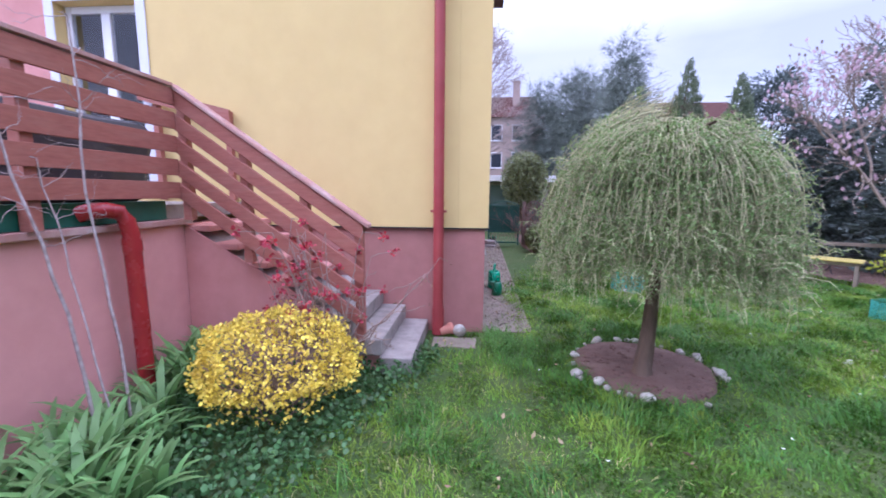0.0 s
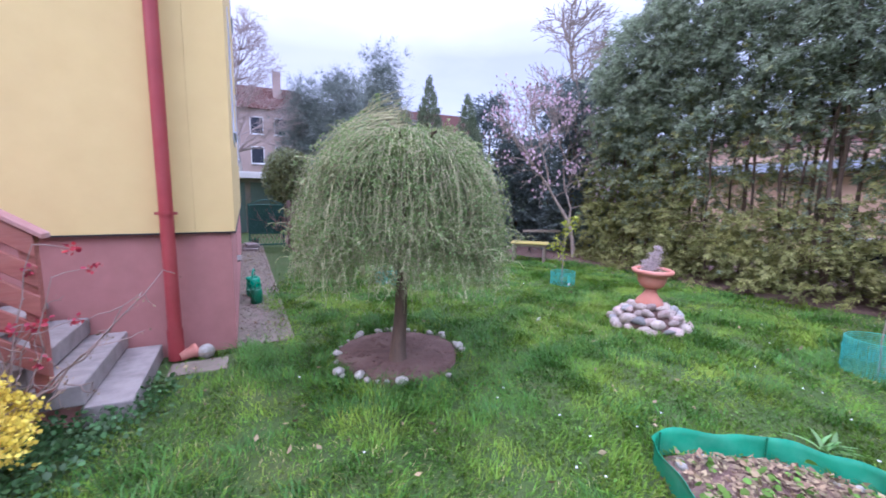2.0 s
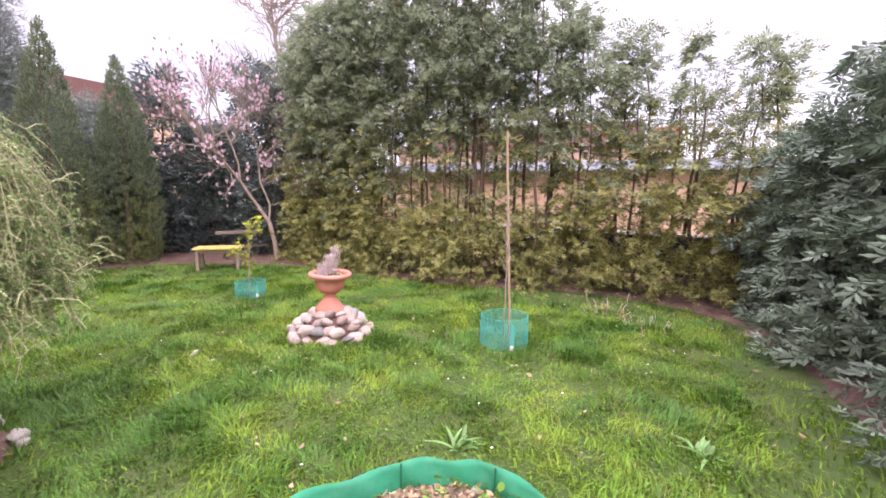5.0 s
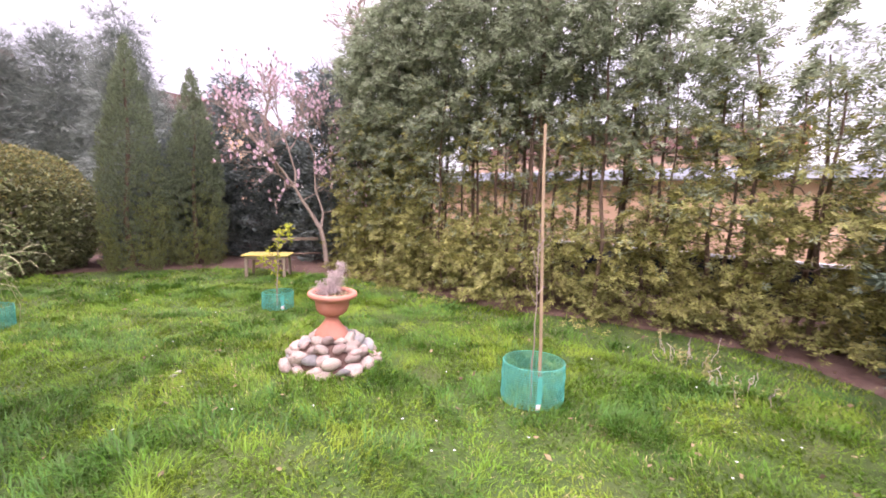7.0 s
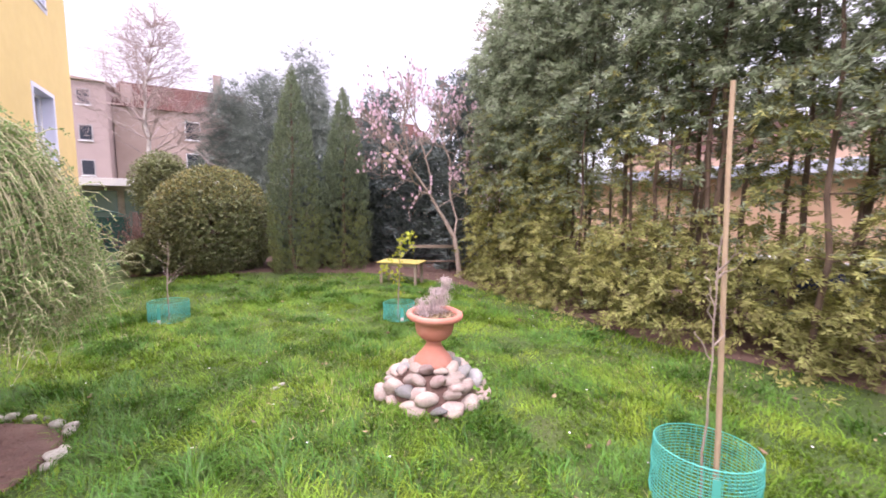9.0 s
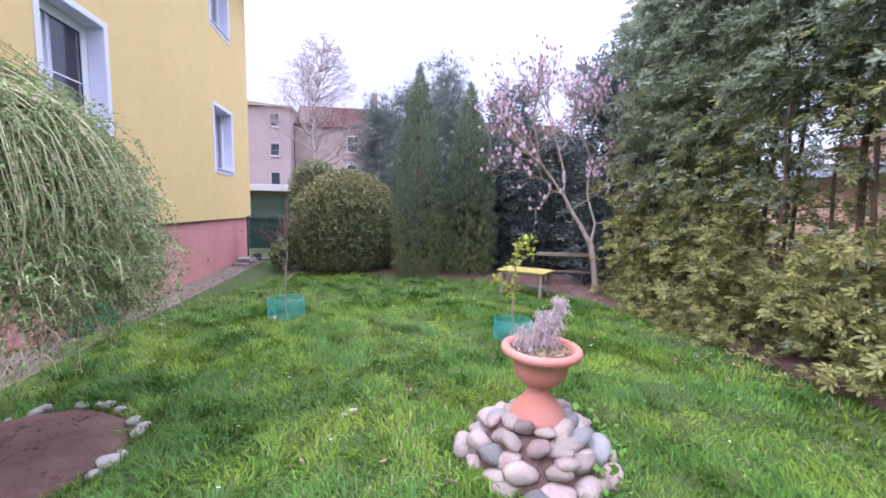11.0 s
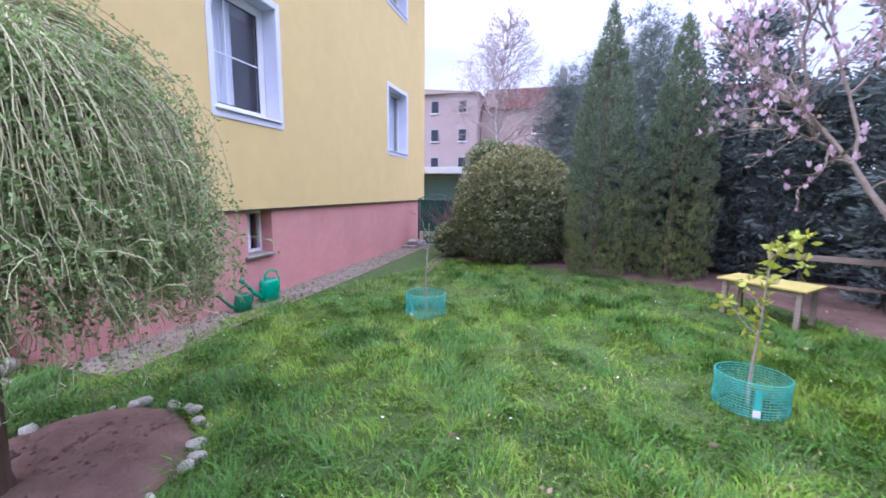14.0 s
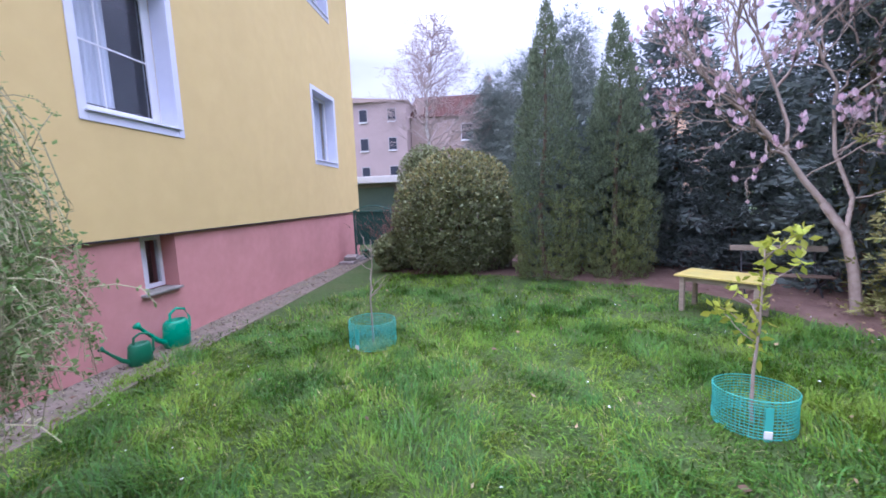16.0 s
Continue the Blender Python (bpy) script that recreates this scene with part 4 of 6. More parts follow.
# ---- urn on its stone mound ----
UX, UY = 4.855, -1.40
gz = float(ground_z(UX, UY))
for ring, (rr, zz, cnt, size) in enumerate(((0.44, 0.05, 22, 0.145), (0.365, 0.14, 19, 0.145), (0.28, 0.215, 15, 0.14), (0.185, 0.265, 9, 0.13))):
    for k in range(cnt):
        a = (k + 0.5 * ring) / cnt * 2 * math.pi + rng.normal() * 0.10
        s = size * rng.uniform(0.85, 1.4)
        rr_k = rr * rng.uniform(0.9, 1.06)
        ob = new("mound_stone", ROCKS[(k * 3 + ring) % 7])
        ob.matrix_basis = (pose(UX + rr_k * math.cos(a), UY + rr_k * math.sin(a), gz + zz + rng.normal() * 0.015, rng.uniform(-25, 25), rng.uniform(-25, 25), math.degrees(a) + rng.uniform(-25, 25))
                           @ Matrix.Diagonal((s * rng.uniform(0.8, 1.15), s * 1.2, s * rng.uniform(0.55, 0.8), 1)))
        tagged(ob, "rounded beige field stone heaped under the urn", "stone", "stones of the urn mound")
wa = rng.uniform(-1.2, 0.9, 130)
wr = rng.uniform(0.40, 0.58, 130)
wp = np.stack([UX + wr * np.cos(wa), UY + wr * np.sin(wa), gz + rng.uniform(0.03, 0.17, 130)], -1)
tagged(part("mound_weeds", leaves("mound_weeds", wp, rng.normal(size=wp.shape) * [1, 1, 0.5] + [0, 0, 0.25], rng.uniform(0.025, 0.06, 130), ROUND, flat=0.5), M["clover"]), "leafy green weeds growing at the stone mound", "weeds", kind="stuff")
core = part("mound_soil", lathe([(0.44, 0.0), (0.36, 0.13), (0.24, 0.24), (0.0, 0.30)], 24), M["soil"])
core.matrix_basis = pose(UX, UY, gz - 0.02)
tagged(core, "heap of soil under the stones", "soil", kind="structure")
urn = thing("garden_urn", (UX, UY, gz + 0.275), label="terracotta pedestal urn with a rolled rim on stones", category="urn")
urn.matrix_basis = pose(UX, UY, gz + 0.275, 1.5, 0.8, 0)
part("pedestal", lathe([(0.0, 0.0), (0.165, 0.0), (0.172, 0.015), (0.168, 0.04), (0.14, 0.085), (0.105, 0.125), (0.076, 0.165), (0.066, 0.20), (0.08, 0.222), (0.0, 0.223)], 48), M["terracotta"], urn)
part("bowl", lathe([(0.0, 0.224), (0.07, 0.224), (0.12, 0.245), (0.155, 0.285), (0.17, 0.335), (0.172, 0.38), (0.19, 0.405), (0.228, 0.418), (0.246, 0.432), (0.252, 0.450),
                    (0.246, 0.468), (0.228, 0.478), (0.208, 0.474), (0.198, 0.455), (0.19, 0.42), (0.0, 0.415)], 56), M["terracotta"], urn, "wide bowl with a rolled rim")
part("soil", lathe([(0.196, 0.425), (0.15, 0.436), (0.08, 0.445), (0.0, 0.447)], 30), M["soil"], urn)
n = 620
a, r = rng.uniform(0, 6.28, n), 0.185 * np.sqrt(rng.random(n))
part("dry_litter", leaves("dry_litter", np.stack([r * np.cos(a), r * np.sin(a), np.full(n, 0.448)], -1), rng.normal(size=(n, 3)) * [1, 1, 0.25], rng.uniform(0.012, 0.04, n), LEAF), M["litter"], urn)


def dried_plant():
    ob = thing("dried_plant", (UX, UY, gz + 0.275 + 0.445), label="withered grey plant clump standing in the urn", category="dead plant")
    # a leaning tall clump with two short side clumps
    pos, d, sz, stems = [], [], [], []
    for base, tip, w, cnt in (((0.05, 0.03, 0), (0.15, 0.05, 0.30), 0.04, 2400), ((0.0, 0.04, 0), (0.01, 0.03, 0.22), 0.034, 900), ((-0.1, 0.0, 0), (-0.12, 0.02, 0.13), 0.036, 900)):
        base, tip = np.array(base), np.array(tip)
        t = rng.random(cnt)[:, None]
        p = base + (tip - base) * t + rng.normal(size=(cnt, 3)) * w * (1.0 - 0.45 * t) * [1, 1, 0.5] + 0.02 * np.sin(t * 17 + np.array([0, 2, 4]))
        p[:, 2] = np.maximum(p[:, 2], 0.0)
        pos.append(p), d.append(rng.normal(size=(cnt, 3)) * [0.6, 0.6, 0.6] + [0.1, 0, -0.9]), sz.append(rng.uniform(0.015, 0.045, cnt))
        for _ in range(9):
            o = rng.normal(size=3) * w * [0.7, 0.7, 0]
            stems.append((wander(base + o, tip + o * 0.4 + rng.normal(size=3) * 0.015, 6, 0.015), np.linspace(0.0045, 0.002, 6)))
    part("stemwork", tube_mesh("stemwork", stems, 4), M["dead"], ob)
    part("shrivelled_foliage", leaves("shrivelled_foliage", np.concatenate(pos), np.concatenate(d), np.concatenate(sz) * 0.85, THIN, flat=0.0), M["dead"], ob)


dried_plant()


# ---- saplings in mesh cages ----
def ring_pts(r, z, n=44, squash=1.0):
    a = np.linspace(0, 2 * np.pi, n + 1)
    return np.stack([r * np.cos(a), r * squash * np.sin(a), np.full(n + 1, z)], -1)


def cage(x, y, r, h, squash, rz, label):
    c = thing("plant_cage", (x, y, float(ground_z(x, y))), rz, label, "plant guard", "mesh plant guards")
    k = int(h / 0.019)
    for i in range(k + 1):
        w = 1 + 0.02 * math.sin(i * 0.7)
        part("mesh_ring", tube_mesh("mesh_ring", [(ring_pts(r * w, 0.01 + h * i / k, 40, squash), 0.0032 if i not in (0, k) else 0.0048)], 3), M["cage"], c)
    ups = []
    m = 60
    for j in range(m):
        a = 2 * math.pi * j / m
        ups.append((np.array([[r * math.cos(a), r * squash * math.sin(a), 0.0], [r * 1.01 * math.cos(a), r * squash * math.sin(a), h / 2], [r * math.cos(a), r * squash * math.sin(a), h]]), 0.0022))
    part("upright_mesh", tube_mesh("upright_mesh", ups, 3), M["cage"], c)
    fr = part("ground_flap", a_box(-0.02, 0.02, -r * squash - 0.008, -r * squash - 0.003, 0.0, h * 0.9), M["cage"], c)
    part("label_tag", a_box(-0.025, 0.02, -r * squash - 0.016, -r * squash - 0.009, 0.02, 0.07, 0.003), M["tag"], c, "white plastic tag")
    return c


def sapling(x, y, h, leafy, label, seed):
    s = thing("sapling", (x, y, float(ground_z(x, y))), 0, label, "sapling")
    stem = wander((0, 0, -0.02), (0.03, 0.02, h), 10, 0.03)
    twigs = []
    paths = [(stem, np.linspace(0.013, 0.005, 10) * (0.6 if seed == 3 else 1.0))]
    pos, d = [], []
    for k in range(7 if leafy else 9):
        f = rng.uniform(0.45, 0.98)
        b = np.array([np.interp(f, np.linspace(0, 1, 10), stem[:, c]) for c in range(3)])
        a = k * 2.4
        e = b + np.array([math.cos(a), math.sin(a), 0.8 if seed != 3 else 1.6]) * (rng.uniform(0.12, 0.28) if seed != 3 else rng.uniform(0.05, 0.14))
        tw = wander(b, e, 6, 0.03)
        twigs.append((tw, np.linspace(0.005, 0.002, 6)))
        if leafy:
            for q in (tw[2], tw[4], tw[5], tw[5]):
                for _ in range(4):
                    pos.append(q + rng.normal(size=3) * 0.02), d.append(rng.normal(size=3) + [0, 0, 0.1])
    if leafy:
        for f in np.linspace(0.4, 1, 14):
            b = np.array([np.interp(f, np.linspace(0, 1, 10), stem[:, c]) for c in range(3)])
            for _ in range(4):
                pos.append(b + rng.normal(size=3) * 0.015), d.append(rng.normal(size=3) + [0, 0, 0.2])
    part("stem", tube_mesh("stem", paths, 5), M["palebark"], s)
    for w in twigs:
        part("twig", tube_mesh("twig", [w], 5), M["palebark"], s)
    if leafy:
        part("foliage", leaves("foliage", np.array(pos), np.array(d), rng.uniform(0.045, 0.09, len(pos)), LEAF, flat=0.4), M["fresh"], s, "fresh yellow-green leaves")
    return s


cage(2.56, 2.42, 0.26, 0.27, 0.9, -25, "low turquoise plastic mesh guard round a bare sapling")
cage(5.525, 0.95, 0.228, 0.24, 0.88, -10, "low turquoise plastic mesh guard round a leafy sapling")
cage(5.58, -3.36, 0.27, 0.335, 0.9, -50, "low turquoise plastic mesh guard round a staked sapling")
sapling(2.56, 2.42, 1.15, False, "thin bare young fruit tree in a mesh guard", 1)
sapling(5.525, 0.96, 1.15, True, "young sapling with yellow-green leaves in a mesh guard", 2)
sapling(5.52, -3.38, 1.55, False, "thin bare young tree tied to a pole", 3)
pole = part("plant_stake", tube_mesh("plant_stake", [(np.array([[5.605, -3.42, -0.05], [5.615, -3.40, 0.5], [5.65, -3.345, 1.3], [5.70, -3.29, 2.0], [5.735, -3.26, 2.45]]), np.array([0.015, 0.015, 0.014, 0.013, 0.013]))], 10), M["pole"])
tagged(pole, "tall weathered wooden pole staking a sapling", "stake")

# ---- table and bench ----
table = thing("garden_table", (6.66, 3.45, float(ground_z(6.6, 3.5))), math.degrees(math.atan2(-0.56, 0.59)), "low wooden garden table with a yellowed mossy top", "table")
for i in range(4):
    part("top_board", a_box(-0.46, 0.46, -0.29 + i * 0.146, -0.148 + i * 0.146, 0.46, 0.485, 0.004), M["tabletop"], table)
for sx in (-0.38, 0.38):
    for sy in (-0.22, 0.22):
        part("leg", a_box(sx - 0.027, sx + 0.027, sy - 0.027, sy + 0.027, -0.03, 0.458, 0.005), M["oldwood"], table)
for sy in (-0.22, 0.22):
    part("apron", a_box(-0.35, 0.35, sy - 0.012, sy + 0.012, 0.39, 0.457, 0.003), M["oldwood"], table)

bench = thing("garden_bench", (7.95, 4.56, float(ground_z(7.8, 4.5))), -20, "old folding garden bench with weathered planks and iron frame", "bench")
part("back_plank", a_box(-0.56, 0.56, -0.014, 0.014, 0.60, 0.68, 0.004), M["oldwood"], bench)
part("back_rod", tube_mesh("back_rod", [(np.array([[-0.42, -0.06, 0.42], [0.42, -0.06, 0.42]]), 0.008)], 6), M["metal"], bench)
for y in (-0.40, -0.27):
    part("seat_plank", a_box(-0.54, 0.54, y - 0.045, y + 0.045, 0.30, 0.316, 0.003), M["bark"], bench)
for sx in (-0.42, 0.42):
    part("iron_frame", tube_mesh("iron_frame", [(np.array([[sx, 0.02, 0.68], [sx, -0.10, 0.30], [sx, -0.48, -0.02]]), 0.011), (np.array([[sx, 0.0, -0.02], [sx, -0.25, 0.16], [sx, -0.50, 0.29]]), 0.011),
                                                (np.array([[sx, -0.10, 0.29], [sx, -0.50, 0.29]]), 0.010)], 6), M["metal"], bench)


# ---- magnolia ----
def magnolia():
    t = thing("magnolia_tree", (8.03, 3.29, float(ground_z(8, 3))), 0, "young magnolia with pink blossom on bare grey branches", "tree")
    paths, tips = [], []
    trunk = np.array([[0, 0, -0.05], [-0.03, 0.06, 0.5], [-0.06, 0.18, 0.95], [-0.17, 0.38, 1.30]])
    paths.append((trunk, np.array([0.065, 0.055, 0.052, 0.048])))
    left = np.array([[-0.17, 0.38, 1.30], [-0.33, 0.5, 1.6], [-0.45, 0.62, 1.9], [-0.75, 0.75, 2.35], [-1.0, 0.8, 2.6]])
    right = np.array([[-0.06, 0.18, 0.95], [0.08, 0.3, 1.35], [0.0, 0.5, 1.9], [0.1, 0.7, 2.5]])
    midl = np.array([[-0.45, 0.62, 1.9], [-0.35, 0.8, 2.3], [-0.42, 0.95, 2.8]])
    for p, r in ((left, 0.042), (right, 0.03), (midl, 0.03)):
        paths.append((p, np.linspace(r, r * 0.6, len(p))))
    for s, d, ln, rad in ((left[-1], (-0.7, 0.2, 0.9), 0.7, 0.024), (left[-1], (-0.2, -0.3, 1), 0.75, 0.022), (left[3], (-0.9, -0.4, 0.5), 0.65, 0.02), (left[2], (-0.8, -0.5, 0.35), 0.7, 0.02),
                          (midl[-1], (-0.3, 0.2, 1), 0.8, 0.022), (midl[-1], (0.4, 0.0, 1), 0.75, 0.02), (right[-1], (0.5, 0.1, 0.9), 0.6, 0.02), (right[-1], (-0.3, 0.1, 1), 0.8, 0.02),
                          (right[2], (0.9, -0.2, 0.4), 0.55, 0.016), (right[-1], (0.9, -0.3, 0.6), 0.6, 0.018), (right[1], (0.8, -0.6, 0.5), 0.6, 0.014), (left[3], (-0.3, 0.6, 1.0), 0.8, 0.02), (left[1], (0.5, -0.5, 0.5), 0.5, 0.012)):
        grow(s, d, ln * 1.14, rad, 3, 0.48, paths, tips, 4, 0.26)
    part("trunk", tube_mesh("trunk", paths, 6), M["palebark"], t, "slender forked grey-brown trunk and limbs")
    pos, d, s = [], [], []
    bp, bd = [], []
    for q, v in tips:
        if q[2] > 4.3 and rng.random() < 0.6:
            bp.append(q), bd.append(v + [0, 0, 0.6])
            continue
        if rng.random() < 0.72:
            for k in range(5):
                a = k * 1.05 + rng.random()
                pos.append(q + np.array([math.cos(a), math.sin(a), 0]) * 0.008)
                d.append(np.array([math.cos(a) * 0.33, math.sin(a) * 0.33, 1.2 + rng.random() * 0.5]))
                s.append(rng.uniform(0.055, 0.10))
        else:
            bp.append(q), bd.append(v + [0, 0, 0.6])
    part("blossom", leaves("blossom", np.array(pos), np.array(d), np.array(s), LEAF, flat=0.0), M["petal"], t, "pale pink goblet blossom")
    part("bud_growth", leaves("bud_growth", np.repeat(np.array(bp), 3, 0), np.repeat(np.array(bd), 3, 0) + rng.normal(size=(3 * len(bp), 3)) * 0.1, 0.08, LEAF, flat=0.0), M["bud"], t, "furry grey buds")


magnolia()


# ---- conifers ----
def crown_points(n, profile, height, z0, thin=None, per=20, spread_=0.10, uneven=1.0):
    """Points of sprays gathered in boughs in the outer shell of a crown, with their outward direction."""
    nb = max(int(n / per), 8)
    z = z0 + (height - z0) * rng.random(nb * 4)
    r = profile((z - z0) / (height - z0))
    keep = rng.random(len(z)) < r / r.max() * 1.1 + 0.04
    z, r = z[keep][:nb], r[keep][:nb]
    a = rng.uniform(0, 2 * np.pi, len(z))
    lump = 1 + uneven * (0.13 * np.sin(3 * a + z * 2.1) + 0.10 * np.sin(7 * a - z * 5.0))
    rr = r * lump * (0.45 + 0.55 * np.sqrt(rng.random(len(z))))
    if thin is not None:
        k = rng.random(len(z)) < thin(z)
        z, a, rr = z[k], a[k], rr[k]
    out = np.stack([np.cos(a), np.sin(a), 0 * a], -1)
    c = out * rr[:, None] + np.array([0, 0, 1.0]) * z[:, None]
    c = np.repeat(c, per, 0)
    o = np.repeat(out, per, 0)
    off = rng.normal(size=c.shape) * spread_ * [1.25, 1.25, 0.55]
    along = np.sum(off * o, 1, keepdims=True)
    p = c + off
    p[:, 2] -= 0.35 * np.clip(along[:, 0], 0, 1)
    p[:, 2] = np.maximum(p[:, 2], 0.03)
    return p, o + off * 5.0


def conifer(name, x, y, height, profile, z0, n, mat, size, label, category, group="", stems=1, per=20, bough=0.10, thin=None, rise=0.5, low=None, low_z=1.5, stem_r=0.06, shape=SPRAY, bark="bark", uneven=1.0):
    t = thing(name, (x, y, float(ground_z(x, y))), rng.uniform(0, 360), label, category, group)
    paths = []
    for k in range(stems):
        a = k * 2.2 + rng.random()
        b = np.array([math.cos(a), math.sin(a), 0]) * (0.16 * rng.uniform(0.6, 1.2) if stems > 1 else 0)
        e = b * rng.uniform(0.8, 2.0) + [0, 0, height * rng.uniform(0.72, 0.93)]
        p = wander(b - [0, 0, 0.05], e, 9, 0.12)
        paths.append((p, np.linspace(stem_r, stem_r * 0.25, 9)))
    part("trunk", tube_mesh("trunk", paths, 7), M[bark], t)
    p, out = crown_points(n, profile, height, z0, thin, per, bough, uneven)
    # sprays sit in boughs: pull them towards scattered bough ends
    d = out * 1.0 + rng.normal(size=p.shape) * 0.36 + np.array([0, 0, rise])
    s = size * rng.uniform(0.6, 1.3, len(p))
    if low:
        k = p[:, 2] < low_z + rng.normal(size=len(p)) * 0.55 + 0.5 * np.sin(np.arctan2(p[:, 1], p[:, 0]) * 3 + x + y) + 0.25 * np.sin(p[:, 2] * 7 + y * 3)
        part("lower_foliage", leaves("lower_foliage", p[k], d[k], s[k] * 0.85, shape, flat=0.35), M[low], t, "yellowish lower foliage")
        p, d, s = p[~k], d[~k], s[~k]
    part("crown", leaves("crown", p, d, s, shape, flat=0.35), M[mat], t)
    return t


def column(f):
    return np.where(f < 0.12, 0.75 + 2.0 * f, np.where(f < 0.52, 1.0, np.clip(1.0 - (np.clip(f - 0.52, 0, 1) / 0.48) ** 1.5, 0.02, 1)))


def spire(f):
    return np.clip(1.0 - f, 0.0, 1) ** 0.75 * np.clip(f / 0.08 + 0.3, 0, 1)


def flame(f):
    return np.where(f < 0.2, 0.86 + 0.7 * f, np.clip(1.0 - (np.clip(f - 0.2, 0, 1) / 0.8) ** 1.9, 0.02, 1))


def bushy(f):
    return np.where(f < 0.45, 1.0, np.clip(1.0 - (np.clip(f - 0.45, 0, 1) / 0.55) * 0.8, 0.05, 1)) * (1 + 0.22 * np.sin(f * 23))


def hedge_profile(f):
    return np.where(f < 0.7, 1.0 + 0.2 * np.clip(1 - f / 0.25, 0, 1), np.clip(1 - ((f - 0.7) / 0.3) ** 2, 0.12, 1))


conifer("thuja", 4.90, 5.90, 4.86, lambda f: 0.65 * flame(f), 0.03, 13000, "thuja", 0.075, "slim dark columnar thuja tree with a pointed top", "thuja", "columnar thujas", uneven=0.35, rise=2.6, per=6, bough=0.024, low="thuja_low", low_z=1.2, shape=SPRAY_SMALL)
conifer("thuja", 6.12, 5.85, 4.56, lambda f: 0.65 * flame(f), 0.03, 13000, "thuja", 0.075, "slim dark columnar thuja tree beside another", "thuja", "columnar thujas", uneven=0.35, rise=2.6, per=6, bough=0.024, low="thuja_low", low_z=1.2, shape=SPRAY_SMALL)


def gap_band(lo, hi, keep, base=1):
    def f(z):
        inside = np.clip((z - lo) / 0.4, 0, 1) * np.clip((hi - z) / 0.5, 0, 1)
        return (1 - (1 - keep) * inside) * np.where(z < 0.9, base, 1)
    return f


def plated_crown(n, profile, height, z0, thin=None, per=22, reach=0.42):
    """Sprays set along drooping, flattened boughs that stand out from the stem one above another."""
    nb = max(n // per, 8)
    z = z0 + (height - z0) * rng.random(nb * 4)
    r = profile((z - z0) / (height - z0))
    keep = rng.random(len(z)) < r / r.max() * 1.1 + 0.04
    z, r = z[keep][:nb], r[keep][:nb]
    a = rng.uniform(0, 2 * np.pi, len(z))
    tip = r * (1 + 0.14 * np.sin(3 * a + z * 2.1) + 0.12 * np.sin(7 * a - z * 5.0)) * rng.uniform(0.62, 1.08, len(z))
    if thin is not None:
        k = rng.random(len(z)) < thin(z)
        z, a, tip = z[k], a[k], tip[k]
    m = len(z)
    ln = np.minimum(reach * rng.uniform(0.75, 1.3, m), tip * 0.9)
    out = np.stack([np.cos(a), np.sin(a), 0 * a], -1)
    side = np.stack([-np.sin(a), np.cos(a), 0 * a], -1)
    t = rng.beta(1.5, 1.0, (m, per))
    w = rng.uniform(-1, 1, (m, per)) * (0.06 + 0.20 * (1 - t)) * (ln / 0.5)[:, None]
    drop = 0.10 * t - (0.26 * rng.uniform(0.6, 1.5, m))[:, None] * t ** 2.2 - 0.35 * np.abs(w)
    rad = (tip - ln)[:, None] + ln[:, None] * t
    p = out[:, None] * rad[..., None] + side[:, None] * w[..., None]
    p[..., 2] = z[:, None] + drop + rng.normal(size=t.shape) * 0.025
    d = out[:, None] * 0.9 + side[:, None] * (np.sign(w) * (0.9 - 0.6 * t))[..., None]
    d[..., 2] -= 0.15 + 0.75 * t ** 2
    p, d = p.reshape(-1, 3), d.reshape(-1, 3)
    p[:, 2] = np.maximum(p[:, 2], 0.04)
    return p, d + rng.normal(size=d.shape) * 0.22


def hedge_tree(x, y, height, profile, n, mat, size, label, group, stems, stem_spread, thin, low, low_z):
    """A tall cypress: several stems with dead side twigs, and drooping plates of foliage."""
    t = thing("hedge_cypress", (x, y, float(ground_z(x, y))), rng.uniform(0, 360), label, "hedge tree", group)
    paths = []
    for k in range(stems):
        a = k * 2.2 + rng.random()
        b = np.array([math.cos(a), math.sin(a), 0]) * stem_spread * rng.uniform(0.5, 1.2)
        p = wander(b - [0, 0, 0.05], b * rng.uniform(0.7, 1.5) + [0, 0, height * rng.uniform(0.72, 0.93)], 9, 0.13)
        r0 = rng.uniform(0.02, 0.048)
        paths.append((p, np.linspace(r0, r0 * 0.3, 9)))
        for j in range(6):
            q = p[rng.integers(1, 6)]
            aa = rng.uniform(0, 6.28)
            paths.append((wander(q, q + np.array([math.cos(aa), math.sin(aa), rng.uniform(-0.15, 0.2)]) * rng.uniform(0.3, 0.75), 5, 0.1), np.linspace(0.012, 0.004, 5)))
    part("trunk", tube_mesh("trunk", paths, 7), M["bark"], t)
    p, d = plated_crown(int(n * 0.5), profile, height, 0.05, thin)
    p2, d2 = crown_points(int(n * 0.5), profile, height, 0.05, thin, 24, 0.115)
    p, d = np.concatenate([p, p2]), np.concatenate([d, d2 + rng.normal(size=p2.shape) * 0.36 + [0, 0, -0.15]])
    s = size * rng.uniform(0.6, 1.3, len(p))
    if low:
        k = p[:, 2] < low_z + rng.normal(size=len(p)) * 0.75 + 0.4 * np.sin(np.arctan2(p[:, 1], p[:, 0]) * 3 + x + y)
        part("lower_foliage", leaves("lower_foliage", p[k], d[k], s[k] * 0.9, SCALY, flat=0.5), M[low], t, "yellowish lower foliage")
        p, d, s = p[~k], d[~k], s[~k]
    part("crown", leaves("crown", p, d, s, SCALY, flat=0.5), M[mat], t)
    return t


